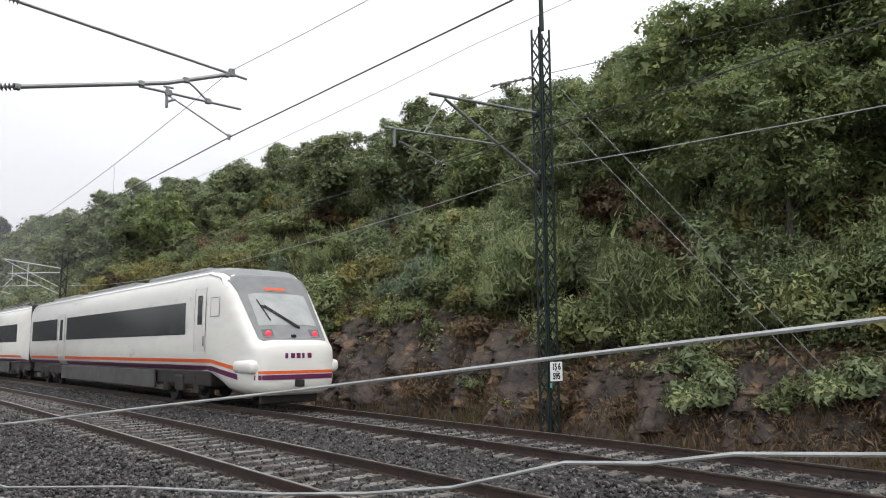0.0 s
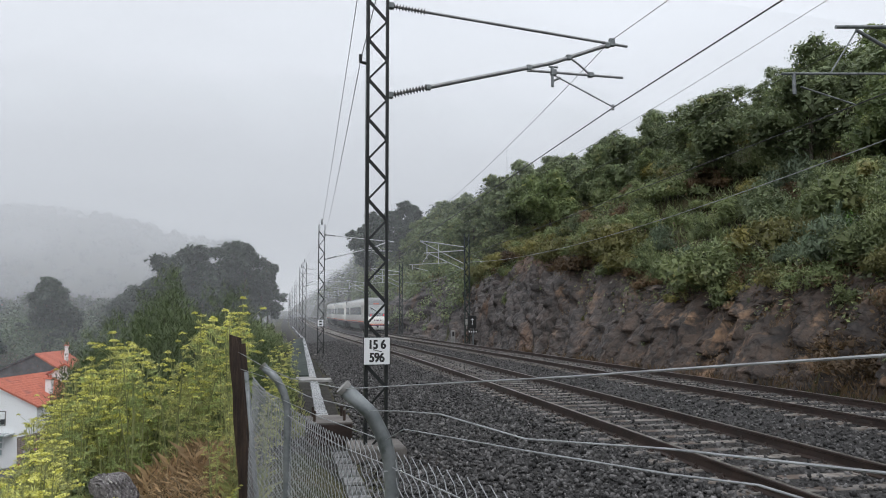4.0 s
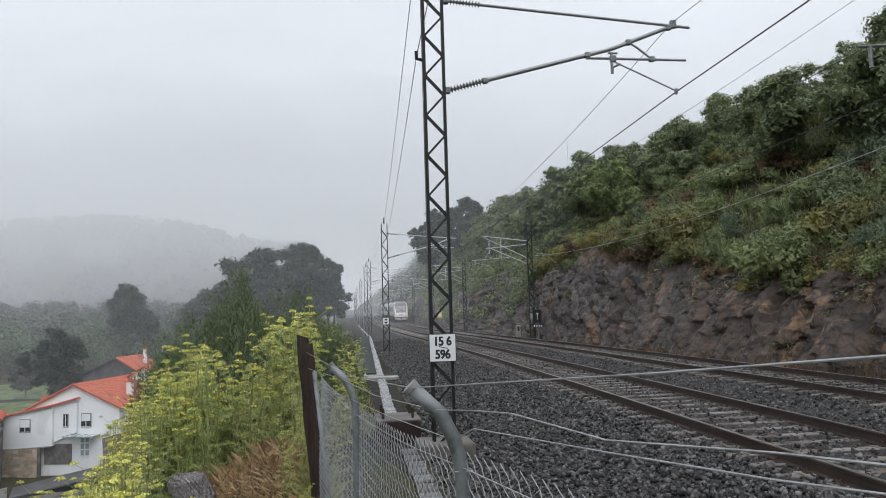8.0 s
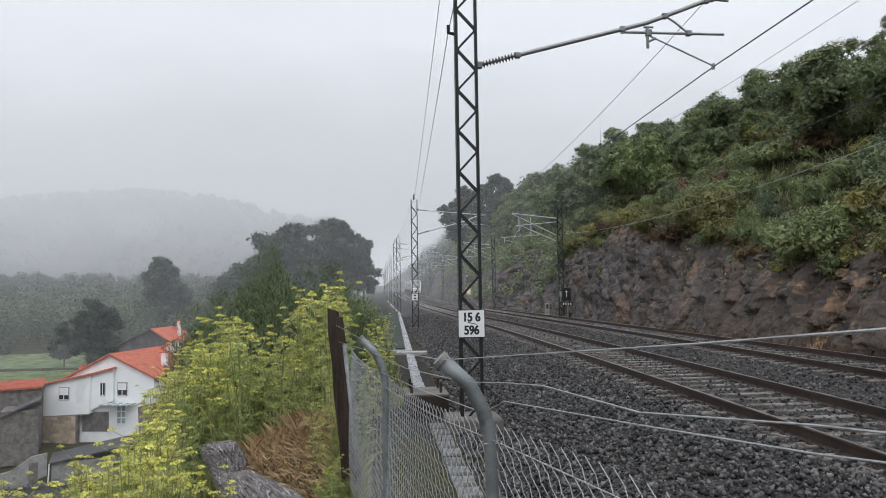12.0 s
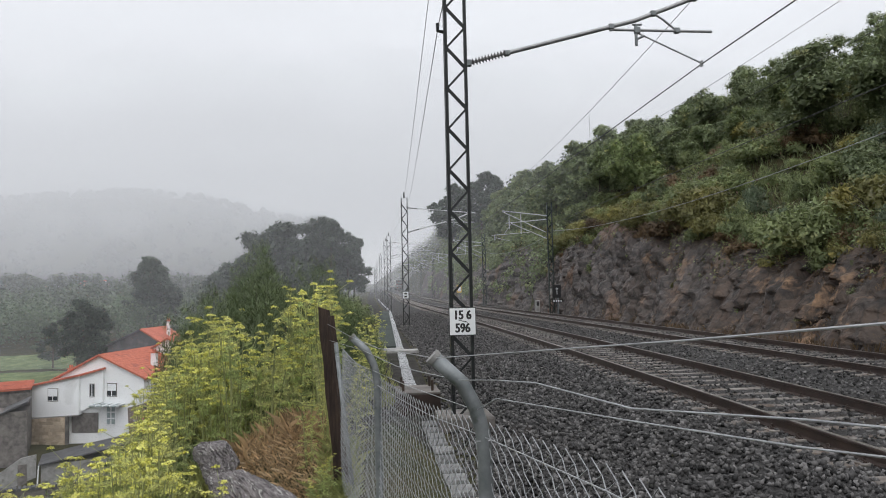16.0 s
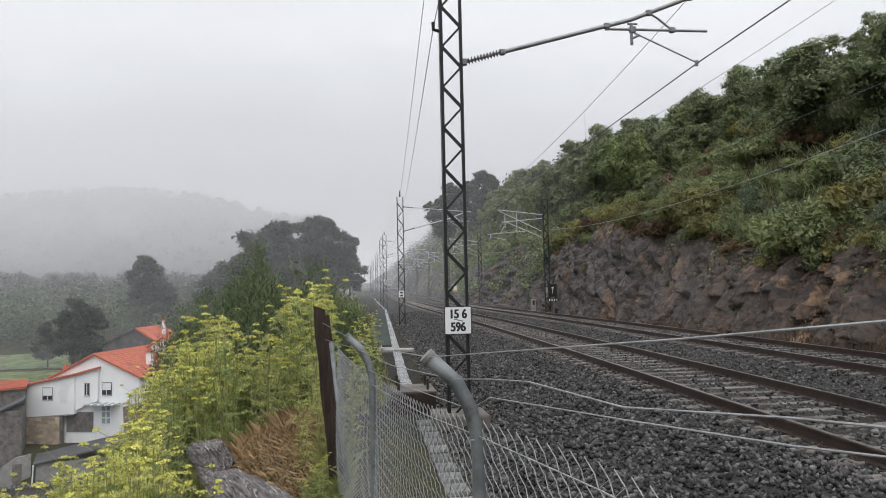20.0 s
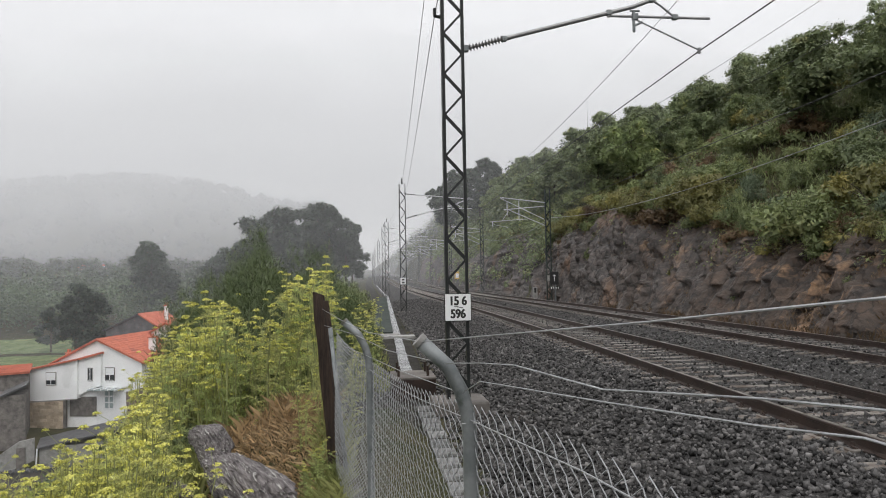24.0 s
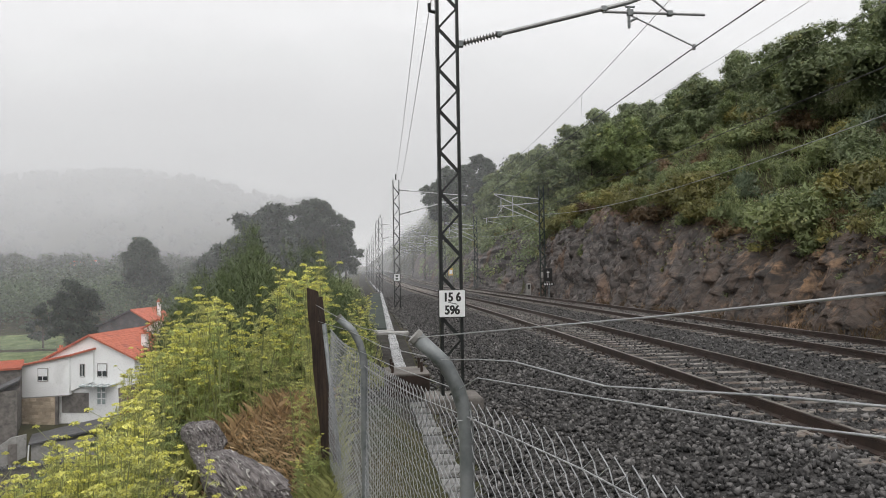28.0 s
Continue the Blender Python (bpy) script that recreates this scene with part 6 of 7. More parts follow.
bent_post(2.4, 1.443, 1.20)
bent_post(4.8, 1.374, 1.13)
bent_post(-1.55, 1.74, 1.45)
part("end_brace", tubed([(-0.30, 7.22, 1.18), (-0.13, 7.2, -0.5)], 0.021, 12), M_GALV, fence, "leaning galvanised end pipe", smooth=True)
for pts in ([(-0.38, 7.32, 1.36), (-0.096, 4.8, 1.374), (0.05, 3.6, 1.39), (0.212, 2.4, 1.443), (0.34, 1.42, 1.54), (0.40, 0.91, 1.590), (0.44, 0.59, 1.624), (0.473, 0.36, 1.648), (0.499, 0.157, 1.670), (0.512, 0.06, 1.681), (0.535, -0.122, 1.700), (0.56, -0.3, 1.715), (0.72, -1.55, 1.74)],
            [(-0.36, 7.32, 1.2), (-0.03, 4.8, 1.29), (0.14, 3.6, 1.30), (0.285, 2.4, 1.37), (0.33, 1.91, 1.425), (0.365, 1.62, 1.452), (0.43, 1.2, 1.458), (0.48, 0.79, 1.507), (0.522, 0.443, 1.540), (0.539, 0.317, 1.556), (0.552, 0.216, 1.573), (0.566, 0.108, 1.603), (0.574, 0.041, 1.609), (0.582, -0.015, 1.620), (0.592, -0.098, 1.627), (0.62, -0.3, 1.64), (0.79, -1.55, 1.62)],
            [(-0.3, 7.32, 1.05), (0.03, 4.8, 1.16), (0.2, 3.6, 1.2), (0.345, 2.4, 1.27), (0.36, 2.1, 1.35), (0.46, 1.3, 1.42), (0.52, 0.86, 1.46), (0.545, 0.7, 1.478), (0.60, 0.3, 1.47), (0.86, -1.55, 1.47)]):
    part("strand_wire", tubed(pts, 0.0016, 6), M_FENCEWIRE, fence, "slack galvanised strand wire")
bm = bmesh.new()
tube(bm, [(fence_x(y) - 0.004, y, fence_top(y) - 0.05) for y in np.arange(-1.5, 7.3, 0.2)], 0.002, 5)
part("tension_wire", bm, M_FENCEWIRE, fence)

wpost = thing("timber_post", "leaning old dark timber post at the end of the fence", "fence post")
bm = bmesh.new()
rings = []
for k in range(9):
    u = k / 8
    c = Vector((-0.22, 7.55, -0.7)).lerp(Vector((-0.43, 7.5, 1.53)), u)
    w, d = 0.075 - 0.015 * u, 0.07
    if k == 8:
        pts = [c + Vector((-w * 0.8, -d, 0.0)), c + Vector((w, -d, -0.035)), c + Vector((w, d, -0.045)), c + Vector((-w * 0.8, d, -0.01))]
    else:
        j = 0.008 * math.sin(k * 2.3)
        pts = [c + Vector((-w + j, -d, 0)), c + Vector((w + j, -d, 0)), c + Vector((w - j, d, 0)), c + Vector((-w, d, 0))]
    rings.append([bm.verts.new(p) for p in pts])
for a, b in zip(rings, rings[1:]):
    for k in range(4):
        bm.faces.new((a[k], a[(k + 1) % 4], b[(k + 1) % 4], b[k]))
bm.faces.new(rings[-1])
bmesh.ops.bevel(bm, geom=[e for e in bm.edges if abs((e.verts[0].co - e.verts[1].co).normalized().z) > 0.8], offset=0.012, segments=2, affect="EDGES")
part("post", bm, M_WOOD, wpost)
part("second_post", tubed([(-0.16, 7.34, -0.6), (-0.25, 7.33, 0.5), (-0.345, 7.3, 1.44)], 0.036, 10, 0.03), M_WOOD, wpost, "thinner round timber post")

# ---- things on the service path ----
fb = thing("concrete_footing", "stained concrete mast footing with rusty bolts", "footing", (0.85, 13.0, -0.2))
part("block", boxed((-0.37, -0.5, -0.45), (0.37, 0.5, 0.13), 0.02), mat("rust_stained_concrete", (0.016, 0.010, 0.008), (0.05, 0.029, 0.022), scale=3, rough=0.8, fine=25, bump=0.5), fb)
part("cap", boxed((-0.375, -0.505, 0.128), (0.375, 0.505, 0.165), 0.012), M_DARKSTONE, fb, "weathered concrete top")
for dx, dy in ((-0.25, -0.3), (0.25, -0.3), (-0.25, 0.3), (0.25, 0.3)):
    part("bolt", tubed([(dx, dy, 0.14), (dx, dy, 0.34)], 0.024, 8), M_RAIL, fb, "rusty bolt")
sb2 = thing("stepping_slab", "wet concrete slab across the cable trough", "slab", (1.0, 25.5, -0.42))
part("slab", boxed((-0.75, -0.35, 0), (0.75, 0.35, 0.09), 0.012), M_CONC, sb2)
part("lower_slab", boxed((-0.9, 0.5, 0), (0.25, 1.3, 0.10), 0.012), M_CONC, sb2)
trough = thing("cable_trough", "row of pale wet concrete cable trough lids along the path", "cable trough", kind="structure")
lid = boxed((-0.125, -0.235, -0.06), (0.125, 0.235, 0.035), 0.008)
lid_mesh = bpy.data.meshes.new("trough_lid")
lid.to_mesh(lid_mesh)
lid.free()
lid_mesh.materials.append(M_WETCONC)
old_lid = lid_mesh.copy()
old_lid.materials.clear()
old_lid.materials.append(mat("soiled_wet_lid", (0.05, 0.048, 0.045), (0.22, 0.22, 0.215), scale=3, rough=0.5, fine=30, bump=0.4, c3=(0.03, 0.028, 0.024), c3_scale=1.7, c3_at=0.52, vary=0.35))
y = 4.2
while y < 150:
    if 11.6 < y < 14.6:
        y += 0.485
        continue
    ob = new("trough_lid", lid_mesh if y > 14 else old_lid)
    ob.matrix_basis = pose(0.94 + 0.0253 * (min(max(y, 17), 80) - 17) + random.uniform(-0.01, 0.01), y, float(rise(y)) - 0.41 + random.uniform(-0.006, 0.006), random.uniform(-0.8, 0.8), random.uniform(-1, 1), -1.4 + random.uniform(-1.2, 1.2))
    ob.parent = trough
    y += 0.485


walkway = thing("concrete_walkway", "wet grey-green concrete walkway slabs beside the cable trough", "walkway", kind="structure")
y = 26.4
while y < 72:
    q = boxed((-0.84, 0.0, -0.16), (0.0, 1.96, 0.0), 0.012)
    ob = part("slab", q, M_WALK, walkway)
    ob.matrix_basis = pose(0.80 + 0.0253 * (y - 17), y, float(rise(y)) - 0.26 + random.uniform(-0.006, 0.006), 0, 0, -1.4)
    y += 1.98


# ---- the village below ----
def prism(poly, v0, v1):
    """A flat outline in (u, z), carried from v0 to v1."""
    bm = bmesh.new()
    a = [bm.verts.new((u, v0, z)) for u, z in poly]
    b = [bm.verts.new((u, v1, z)) for u, z in poly]
    n = len(poly)
    bm.faces.new(a)
    bm.faces.new(b[::-1])
    for k in range(n):
        bm.faces.new((a[k], b[k], b[(k + 1) % n], a[(k + 1) % n]))
    bmesh.ops.recalc_face_normals(bm, faces=bm.faces)
    return bm


def tiled(name, p00, p10, p01, p11, material, parent, label, pitch=0.24, rows=14):
    """A roof slope of barrel tiles: p00-p10 along the eave, p01-p11 along the ridge."""
    p00, p10, p01, p11 = map(Vector, (p00, p10, p01, p11))
    n = max(4, int((p10 - p00).length / pitch) * 4)
    nrm = (p10 - p00).cross(p01 - p00).normalized()
    if nrm.z < 0:
        nrm = -nrm
    verts, faces = [], []
    m = rows * 2
    for j in range(m + 1):
        v = (j // 2 + j % 2) / rows if j else 0
        v = min(1, (j + 1) // 2 / rows)
        lift = 0.05 if j % 2 == 0 else 0.02
        for i in range(n + 1):
            u = i / n
            p = p00.lerp(p10, u).lerp(p01.lerp(p11, u), v)
            verts.append(p + nrm * (lift + 0.035 * abs(math.sin(i * math.pi / 4))))
    k = n + 1
    for j in range(m):
        for i in range(n):
            faces.append((j * k + i, j * k + i + 1, (j + 1) * k + i + 1, (j + 1) * k + i))
    ob = raw(name, verts, faces, material, parent, label)
    deck = bmesh.new()
    q = [deck.verts.new(p + nrm * d) for d in (0.02, -0.12) for p in (p00, p10, p11, p01)]
    for f in ((0, 1, 2, 3), (7, 6, 5, 4), (0, 4, 5, 1), (1, 5, 6, 2), (2, 6, 7, 3), (3, 7, 4, 0)):
        deck.faces.new([q[i] for i in f])
    bmesh.ops.recalc_face_normals(deck, faces=deck.faces)
    part("roof_deck", deck, M_TILE, ob)
    return ob


def window(parent, u0, u1, z0, z1, v, shutter=0.0, frame_m=None):
    w = part("window", boxed((u0 - 0.07, v - 0.05, z0 - 0.07), (u1 + 0.07, v + 0.05, z1 + 0.07), 0.01), frame_m or M_CONC, parent, "window with a grey surround")
    part("pane", boxed((u0, v - 0.066, z0), (u1, v - 0.054, z1)), M_WINGLASS, w)
    part("mullion", boxed(((u0 + u1) / 2 - 0.03, v - 0.08, z0), ((u0 + u1) / 2 + 0.03, v - 0.067, z1)), M_WHITE, w)
    part("frame", boxed((u0, v - 0.08, z0), (u1, v - 0.067, z0 + 0.05)), M_WHITE, w)
    if shutter:
        part("roller_shutter", boxed((u0, v - 0.085, z1 - (z1 - z0) * shutter), (u1, v - 0.068, z1)), M_WHITE, w, "white roller shutter half down")


def chimney(parent, u, v, z0, z1, w=0.5):
    c = part("chimney", boxed((u - w / 2, v - w / 2, z0), (u + w / 2, v + w / 2, z1), 0.02), M_PLASTER, parent, "white rendered chimney")
    part("chimney_cap", boxed((u - w * 0.75, v - w * 0.75, z1), (u + w * 0.75, v + w * 0.75, z1 + 0.10), 0.02), M_TILE, c)
    for d in (-1, 1):
        part("chimney_pot", tubed([(u + d * 0.12, v, z1 + 0.1), (u + d * 0.12, v, z1 + 0.42)], 0.08, 8), M_TILE, c)


HOUSE = pose(-25.5, 75, 0, 0, 0, 18.8)
TURNED = pose(-25.5, 75, 0, 0, 0, -11.2)
house = thing("house", "white rendered house with an orange tiled roof", "house", group="houses in the valley")
house.matrix_basis = TURNED
part("gable_wall", prism([(-4.8, -13), (4.27, -13), (4.27, -5.95), (-0.21, -3.83), (-4.8, -6.05)], 0, 10.5), M_PLASTER, house, "white gable wall")
tiled("roof", (4.6, -0.3, -6.08), (4.6, 10.8, -6.08), (-0.21, -0.3, -3.75), (-0.21, 10.8, -3.75), M_TILE, house, "orange tiled roof slope")
tiled("roof", (-5.1, -0.3, -6.15), (-5.1, 10.8, -6.15), (-0.21, -0.3, -3.75), (-0.21, 10.8, -3.75), M_TILE, house, "orange tiled roof slope")
part("wing", prism([(-7.15, -9.7), (-1.9, -9.4), (-1.9, -5.68), (-7.15, -6.62)], -0.7, 6.0), M_PLASTER, house, "white upper storey wing")
part("wing", prism([(-1.9, -9.1), (0.3, -8.2), (0.3, -5.15), (-1.9, -5.66)], -0.35, 3.0), M_PLASTER, house, "white upper storey wing")
tiled("lean_to_roof", (-7.45, -1.0, -6.66), (-7.45, 6.2, -6.66), (-1.85, -1.0, -5.62), (-1.85, 6.2, -5.62), M_TILE, house, "orange tiled lean-to roof")
tiled("lean_to_roof", (-1.9, -0.65, -5.62), (-1.9, 3.0, -5.62), (0.42, -0.65, -5.03), (0.42, 3.0, -5.03), M_TILE, house, "orange tiled lean-to roof", rows=5)
base = part("stone_base", boxed((-6.9, -0.70, -13), (-3.3, 4.0, -9.6)), M_STONEWALL, house, "tan stone ground floor")
rs_ = random.Random(3)
z = -12.9
while z < -9.8:
    u = -6.9
    while u < -3.45:
        w = min(rs_.uniform(0.35, 0.75), -3.3 - u)
        part("stone", boxed((u + 0.015, -0.745, z + 0.015), (u + w - 0.015, -0.68, z + 0.30), 0.012), M_STONEWALL, base)
        u += w
    z += 0.32
part("pillar", boxed((-3.3, -0.65, -13), (-3.05, -0.4, -9.45)), M_DARKSTONE, house)
# flat dark panel on the wall imitates the porch's shade; nothing is recessed
part("porch_shade_panel", boxed((-3.0, -0.06, -11.2), (-0.3, -0.02, -9.3)), M_DARKSTONE, house, "thin dark panel standing in for the shade of the porch")
window(house, -4.95, -4.02, -8.05, -6.9, -0.7, 0.62)
window(house, -0.94, -0.55, -7.7, -6.55, -0.35, 0.0)
window(house, 0.62, 1.48, -7.75, -6.57, 0.0, 0.55, M_DARKSTONE)
d = part("front_door", boxed((0.49, -0.06, -10.6), (1.46, 0.02, -8.6), 0.01), M_WHITE, house, "white glazed front door")
for k in range(2):
    for j in range(3):
        part("door_pane", boxed((0.58 + k * 0.46, -0.075, -10.4 + j * 0.6), (0.92 + k * 0.46, -0.062, -9.92 + j * 0.6)), M_PALEGLASS, d)
cn = part("canopy", prism([(-0.45, -8.5), (2.4, -8.55), (2.4, -8.48), (-0.45, -8.43)], -1.5, 0.0), M_PALEGLASS, house, "pale glass canopy over the door")
for u in (-0.45, 0.25, 0.95, 1.65, 2.35):
    part("canopy_bar", boxed((u - 0.03, -1.52, -8.58), (u + 0.03, 0, -8.38)), M_WHITE, cn)
chimney(house, 3.1, 4.4, -5.9, -4.0, 0.55)
chimney(house, -5.6, 4.0, -6.4, -5.5, 0.4)
part("drain_pipe", tubed([(-7.2, -0.73, -6.7), (-7.2, -0.73, -9.7)], 0.05, 8), M_WHITE, house)
part("trim", prism([(-7.15, -9.78), (-1.9, -9.48), (-1.9, -9.38), (-7.15, -9.68)], -0.74, -0.705), M_CONC, house)

yard = thing("shed_roof", "dark flat-roofed shed in front of the white house", "shed")
yard.matrix_basis = HOUSE
part("wall", boxed((-4.7, -6.5, -14.2), (2.6, -2.2, -12.4)), M_CONC, yard, "grey rendered wall")
part("roof", prism([(-4.9, -12.45), (2.8, -11.3), (2.8, -11.18), (-4.9, -12.33)], -6.8, -1.9), M_SLATE, yard, "dark sheet roof")
part("gutter_pipe", tubed([(-4.85, -6.85, -12.4), (-4.95, -6.85, -14.2)], 0.06, 8), M_WHITE, yard)
gw = thing("garden_wall", "dark mossy stone garden wall with tiled coping", "wall")
gw.matrix_basis = HOUSE
part("wall", boxed((-14, -11.0, -17), (0.5, -10.5, -13.35)), M_DARKSTONE, gw)
for k in range(44):
    part("coping_tile", tubed([(-14 + k * 0.33 + 0.16, -11.15, -13.32), (-14 + k * 0.33 + 0.16, -10.35, -13.28)], 0.15, 8), M_SLATE, gw)
lb = thing("garden_steps_wall", "low stone wall beside the shed", "wall")
lb.matrix_basis = HOUSE
part("wall", prism([(-9.0, -14.5), (-5.2, -14.5), (-5.2, -11.9), (-6.4, -12.1), (-8.0, -13.2), (-9.0, -13.4)], -4.5, -4.1), M_CONC, lb)
part("pier", boxed((-6.6, -4.6, -14.6), (-5.9, -3.9, -12.6), 0.03), M_DARKSTONE, lb)
nb = thing("house", "stone outbuilding with an orange tiled roof", "house", group="houses in the valley")
nb.matrix_basis = HOUSE
part("wall", boxed((-10.9, 1.0, -13), (-6.1, 7, -6.72)), M_DARKSTONE, nb, "dark stone wall")
tiled("roof", (-11.1, 0.7, -6.70), (-6.0, 0.7, -6.62), (-11.1, 4.2, -6.28), (-6.0, 4.2, -6.2), M_TILE, nb, "orange tiled roof")
sh = thing("shed", "dark stone shed with a grey sheet roof", "shed")
sh.matrix_basis = HOUSE
part("wall", boxed((-9.0, -3.0, -13), (-6.05, 0.6, -8.2)), M_DARKSTONE, sh)
part("roof", prism([(-9.3, -8.9), (-5.95, -7.45), (-5.95, -7.3), (-9.3, -8.75)], -3.2, 0.8), M_SLATE, sh)
ds = thing("barn", "low barn with dark weathered roof beside the white house", "barn")
ds.matrix_basis = HOUSE
part("wall", boxed((2.6, -7.0, -13), (8.5, -1.0, -9.4)), M_DARKSTONE, ds)
tiled("roof", (2.2, -7.4, -10.3), (8.6, -7.4, -9.3), (2.2, -3.8, -8.6), (8.6, -3.8, -7.3), mat("mossy_old_tile", (0.075, 0.06, 0.05), (0.16, 0.12, 0.095), scale=2, rough=0.9, fine=14, bump=0.5), ds, "mossy old tile roof")
bk = thing("house", "dark gabled house with a red roof behind the white house", "house", group="houses in the valley")
bk.matrix_basis = pose(-26.2, 90, 0, 0, 0, -8)
part("gable_wall", prism([(-3.9, -9), (2.1, -9), (2.1, -3.35), (0, -2.1), (-3.9, -3.75)], 0, 7), M_SLATE, bk, "dark grey gable wall")
tiled("roof", (2.5, -0.3, -3.6), (2.5, 7.3, -3.6), (0, -0.3, -2.0), (0, 7.3, -2.0), M_TILE, bk, "red tiled roof")
part("roof", prism([(-4.2, -3.98), (0, -2.12), (0, -1.97), (-4.2, -3.83)], -0.3, 7.3), M_SLATE, bk, "dark sheet roof")
chimney(bk, 1.6, 4, -3.2, -1.3, 0.35)
bk2 = thing("house", "pale house with a red tiled roof behind the bushes", "house", group="houses in the valley")
bk2.matrix_basis = pose(-21.6, 84, 0, 0, 0, -8)
part("gable_wall", prism([(-1.9, -9), (1.9, -9), (1.9, -4.0), (0, -2.9), (-1.9, -4.0)], 0, 7), M_PLASTER, bk2, "pale gable wall")
for s in (-1, 1):
    tiled("roof", (s * 2.3, -0.3, -4.15), (s * 2.3, 7.3, -4.15), (0, -0.3, -2.8), (0, 7.3, -2.8), M_TILE, bk2, "red tiled roof")
# far houses in the haze
far_house = thing("house", "small hazy house with a red roof across the valley", "house", group="far houses")
part("wall", prism([(-5, -2), (5, -2), (5, 3.2), (0, 5.4), (-5, 3.2)], -4, 4), M_PLASTER, far_house)
for s in (-1, 1):
    tiled("roof", (s * 5.5, -4.3, 3.0), (s * 5.5, 4.3, 3.0), (0, -4.3, 5.5), (0, 4.3, 5.5), M_TILE, far_house, "red tiled roof", 1.0, 4)
for k in range(3):
    part("window", boxed((-3.4 + k * 2.6, -4.06, 0.8), (-2.4 + k * 2.6, -4.01, 2.2)), M_WINGLASS, far_house)
for k, (x, y, r) in enumerate([(-87, 258, 40), (-104, 262, 10), (-150, 262, 70), (-132, 268, 20), (-171, 250, 30), (-96, 275, 80)]):
    m = pose(x, y, gz(x, y) + 0.5, 0, 0, r)
    if k:
        copy_thing(far_house, m)
    else:
        far_house.matrix_basis = m
# green strips of field on the valley floor
M_FIELD = mat("field_grass", (0.075, 0.105, 0.045), (0.17, 0.205, 0.10), scale=0.6, rough=0.95, fine=3, bump=0.6, dist=0.1, c3=(0.22, 0.24, 0.11), c3_scale=0.2, spec=0.1)
for x0, x1, y0, y1 in ((-95, -45, 106, 121), (-98, -47, 124, 139)):
    FX, FY = np.meshgrid(np.linspace(x0, x1, 40), np.linspace(y0, y1, 14))
    i_ = np.arange(FX.size).reshape(FX.shape)
    q_ = np.stack([i_[:-1, :-1], i_[:-1, 1:], i_[1:, 1:], i_[1:, :-1]], -1).reshape(-1, 4)
    tagged(raw_np("field", np.stack([FX, FY, ground_z(FX, FY) + 0.25], -1).reshape(-1, 3), q_, M_FIELD), "light green strip of meadow on the valley floor", "field", kind="structure")
# vineyard fence in the field
vf = thing("field_fence", "pale wooden stakes along a green field", "fence", kind="")
for k in range(26):
    x, y = -78 + k * 1.25, 104.8 + k * 0.02
    part("stake", tubed([(x, y, gz(x, y) - 0.3), (x, y, gz(x, y) + 1.6)], 0.06, 5), M_CONC, vf)


# ---- mist ----
def hanging(name, y, material, low, high, tilt=-0.05, lean=0.8):
    """A wide curved sheet across the valley."""
    vs, fs = [], []
    n = 24
    for i in range(n + 1):
        x = -1400 + 2800 * i / n
        c = y + tilt * x + 0.00012 * x * x
        vs += [(x, c + lean * low, low), (x, c + lean * high, high)]
    for i in range(n):
        fs.append((2 * i, 2 * i + 2, 2 * i + 3, 2 * i + 1))
    return raw(name, vs, fs, material)


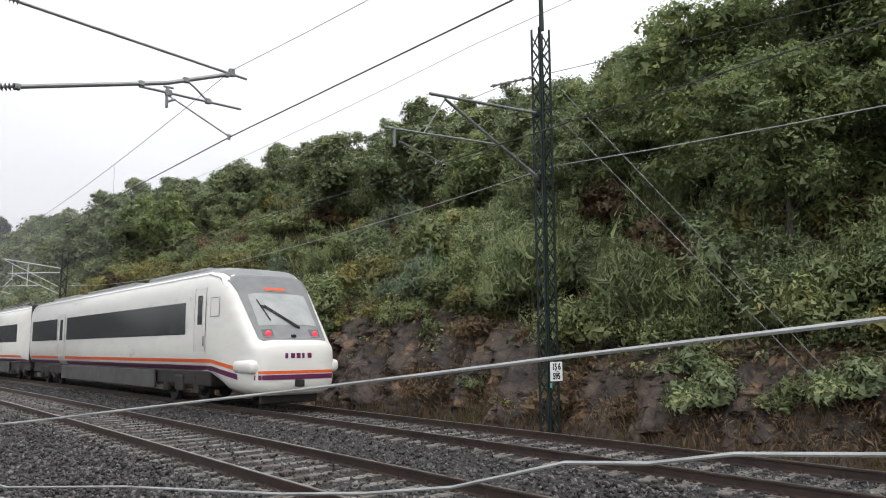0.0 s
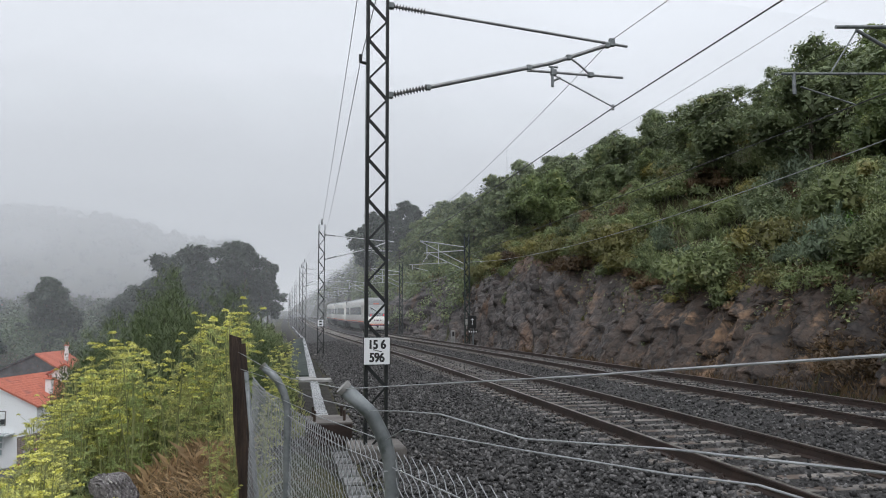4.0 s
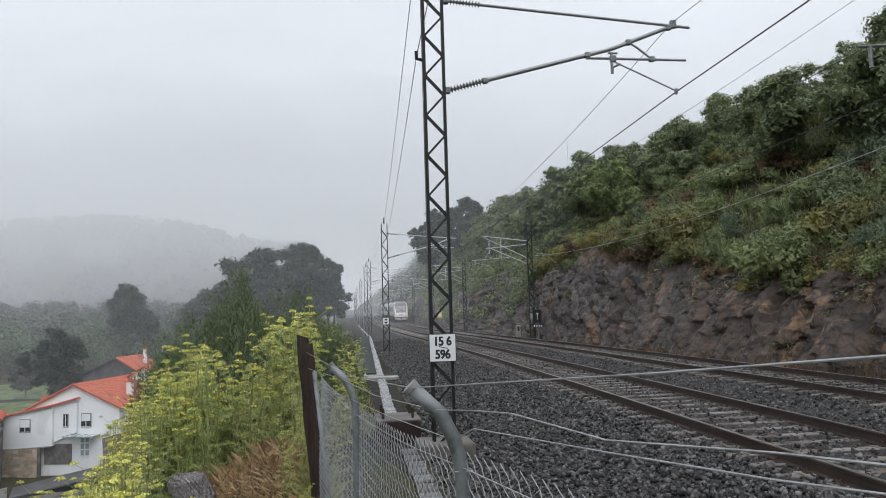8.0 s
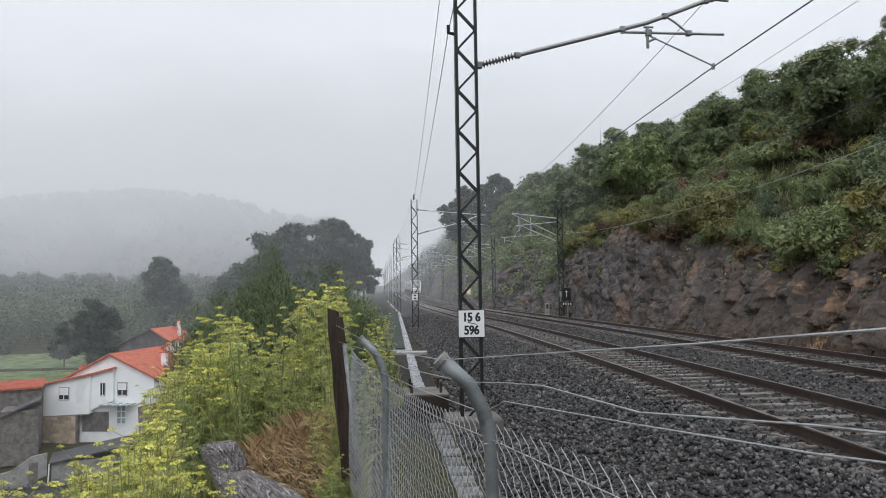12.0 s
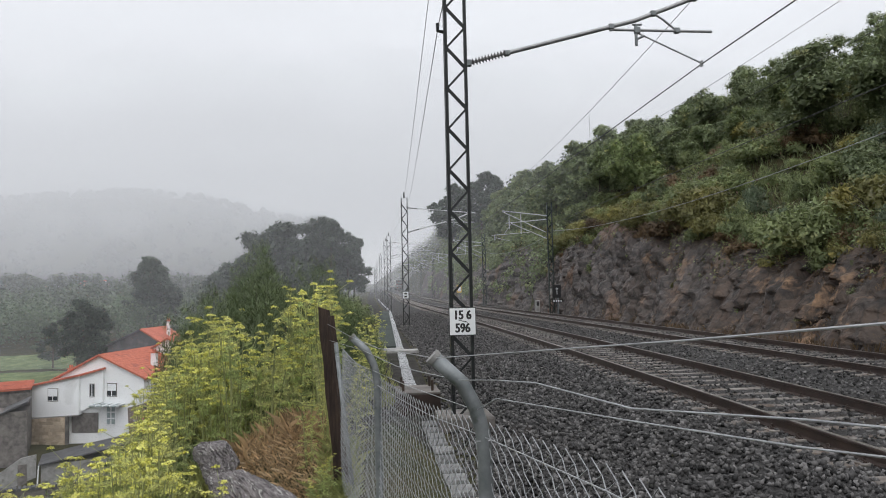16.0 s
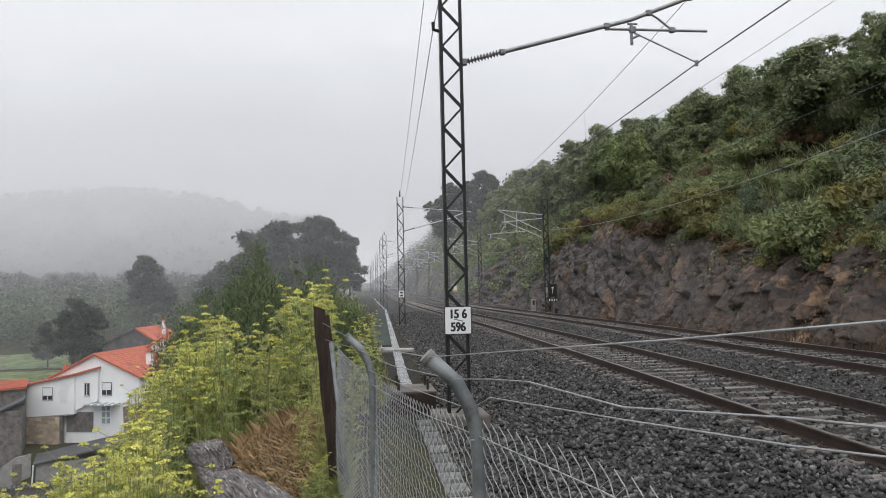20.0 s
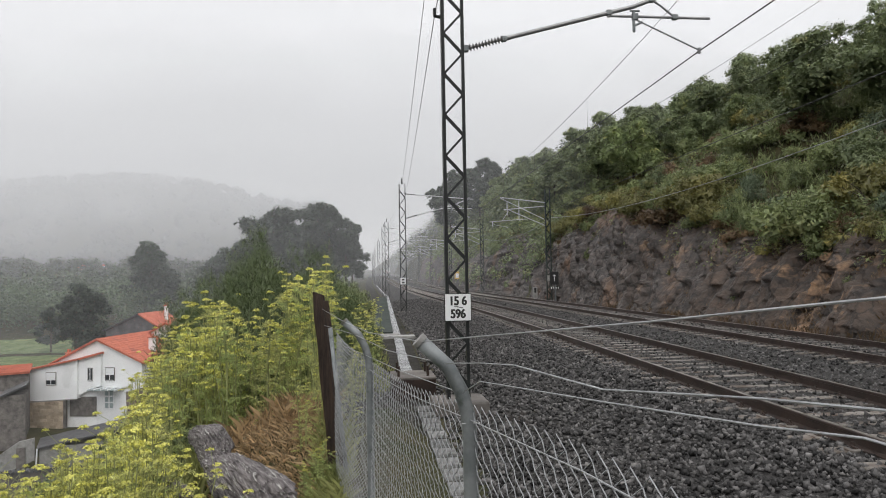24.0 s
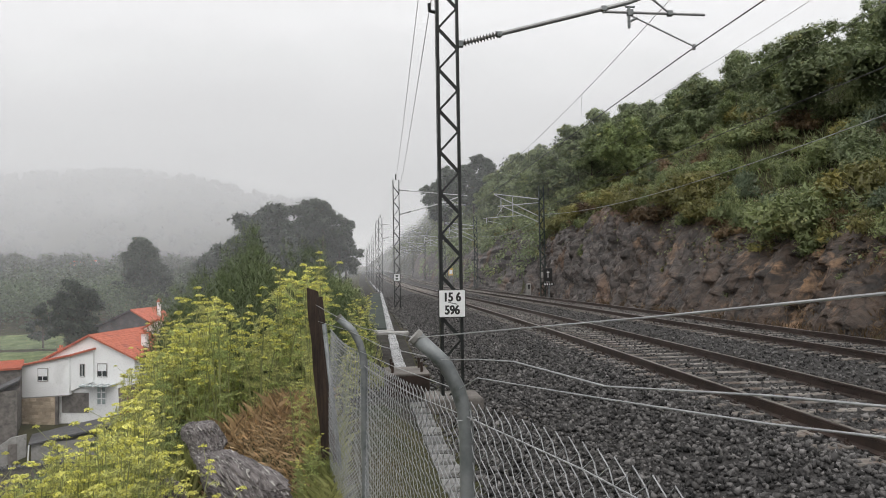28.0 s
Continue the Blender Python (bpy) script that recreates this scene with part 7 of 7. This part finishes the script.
def mist_mat(name, seed, stops, low, high, wobble, glow_=None):
    """See-through haze sheet, self-bright with glow_; stops are (share of the height, density)."""
    m = bpy.data.materials.new(name)
    m.use_nodes = True
    nt = m.node_tree
    nt.nodes.remove(nt.nodes["Principled BSDF"])
    tc = nt.nodes.new("ShaderNodeTexCoord")
    sep = nt.nodes.new("ShaderNodeSeparateXYZ")
    nt.links.new(tc.outputs["Object"], sep.inputs[0])
    no = nt.nodes.new("ShaderNodeTexNoise")
    no.inputs["Scale"].default_value = 0.011
    no.inputs["Detail"].default_value = 3.0
    mp = nt.nodes.new("ShaderNodeMapping")
    mp.inputs["Location"].default_value = (seed * 31.7, 0, seed * 17.3)
    mp.inputs["Scale"].default_value = (0.7, 0.2, 1.5)
    nt.links.new(tc.outputs["Object"], mp.inputs["Vector"])
    nt.links.new(mp.outputs[0], no.inputs["Vector"])
    cen = nt.nodes.new("ShaderNodeMath")
    cen.operation = "SUBTRACT"
    cen.inputs[1].default_value = 0.5
    nt.links.new(no.outputs["Fac"], cen.inputs[0])
    wob = nt.nodes.new("ShaderNodeMath")
    wob.operation = "MULTIPLY_ADD"
    wob.inputs[1].default_value = -wobble
    nt.links.new(cen.outputs[0], wob.inputs[0])
    nt.links.new(sep.outputs["Z"], wob.inputs[2])
    r = nt.nodes.new("ShaderNodeMapRange")
    r.inputs["From Min"].default_value, r.inputs["From Max"].default_value = low, high
    nt.links.new(wob.outputs[0], r.inputs["Value"])
    cr = nt.nodes.new("ShaderNodeValToRGB")
    cr.color_ramp.interpolation = "B_SPLINE"
    for k, (p, dns) in enumerate(stops):
        e = cr.color_ramp.elements[k] if k < 2 else cr.color_ramp.elements.new(p)
        e.position, e.color = p, (dns, dns, dns, 1)
    nt.links.new(r.outputs[0], cr.inputs["Fac"])
    # haze brightness painted as emission in sky colour, dimmer towards the bottom
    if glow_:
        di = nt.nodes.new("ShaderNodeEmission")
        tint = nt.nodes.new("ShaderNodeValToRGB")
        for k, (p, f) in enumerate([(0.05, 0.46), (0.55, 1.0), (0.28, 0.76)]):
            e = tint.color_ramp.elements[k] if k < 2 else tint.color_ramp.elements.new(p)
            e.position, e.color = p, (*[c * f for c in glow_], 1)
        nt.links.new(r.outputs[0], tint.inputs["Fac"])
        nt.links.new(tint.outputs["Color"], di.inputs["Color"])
    else:
        di = nt.nodes.new("ShaderNodeBsdfDiffuse")
        di.inputs["Color"].default_value = (0.92, 0.935, 0.96, 1)
    tp = nt.nodes.new("ShaderNodeBsdfTransparent")
    mx = nt.nodes.new("ShaderNodeMixShader")
    nt.links.new(cr.outputs[0], mx.inputs[0])
    nt.links.new(tp.outputs[0], mx.inputs[1])
    nt.links.new(di.outputs[0], mx.inputs[2])
    nt.links.new(mx.outputs[0], nt.nodes["Material Output"].inputs["Surface"])
    return m


for k, (y, dns, high) in enumerate([(62, 0.02, 60), (86, 0.03, 60), (125, 0.042, 60), (170, 0.04, 60), (215, 0.07, 60)]):
    ob = hanging("mist", y, mist_mat("thin_mist", k, [(0.0, dns), (1.0, dns * 0.05), (0.35, dns)], -10, high + 30, 50), -60, 260)
    tagged(ob, "thin grey mist hanging over the valley and the line", "mist", "mist banks", "stuff")
# glowing sheets far behind stand in for low cloud over the wooded hills
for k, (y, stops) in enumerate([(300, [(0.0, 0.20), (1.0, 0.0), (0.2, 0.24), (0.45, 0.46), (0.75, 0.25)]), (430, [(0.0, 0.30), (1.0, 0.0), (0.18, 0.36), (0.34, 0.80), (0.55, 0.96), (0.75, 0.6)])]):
    ob = hanging("backdrop", y, mist_mat("glowing_cloud_sheet", 11 + k, stops, -20, 170, 60, (0.60, 0.615, 0.645)), -60, 260, 0.0, 0.3)
    tagged(ob, "glowing backdrop sheet painted as low grey cloud over the far hills", "cloud", kind="structure")


# ---- what moves ----
TAIL = [(0, 18.1), (0.5, 27.0), (1, 36.0), (1.5, 45.0), (2, 53.9), (2.5, 62.8), (3, 71.6), (4, 87.0), (5, 102.5), (6, 119.5), (7, 136.5), (8, 151.8), (9, 166.8), (10, 181.8), (11, 197), (12, 212.5), (13, 228), (15, 260), (17, 294), (19, 332), (21, 374), (24, 442), (28, 542)]


def on_far_track(y):
    return float(mid_x(y)) + SPACING / 2


def car_rows(first, last, back=False):
    """Poses of a car whose ends are first and last metres ahead of the tail."""
    rows = []
    for t, y in TAIL:
        a, b = y + first, y + last
        xa, xb = on_far_track(a), on_far_track(b)
        turn = math.degrees(math.atan2(-(xb - xa), b - a))
        za, zb = float(rise(a)), float(rise(b))
        tip = math.degrees(math.atan2(zb - za, b - a))
        rows.append((t, pose(xb, b, zb, -tip, 0, turn + 180) if back else pose(xa, a, za, tip, 0, turn)))
    return rows


def motions():
    walk(rear, car_rows(0, 26))
    walk(middle, car_rows(26.3, 50.3))
    walk(lead, car_rows(50.6, 76.6, True))


motions()
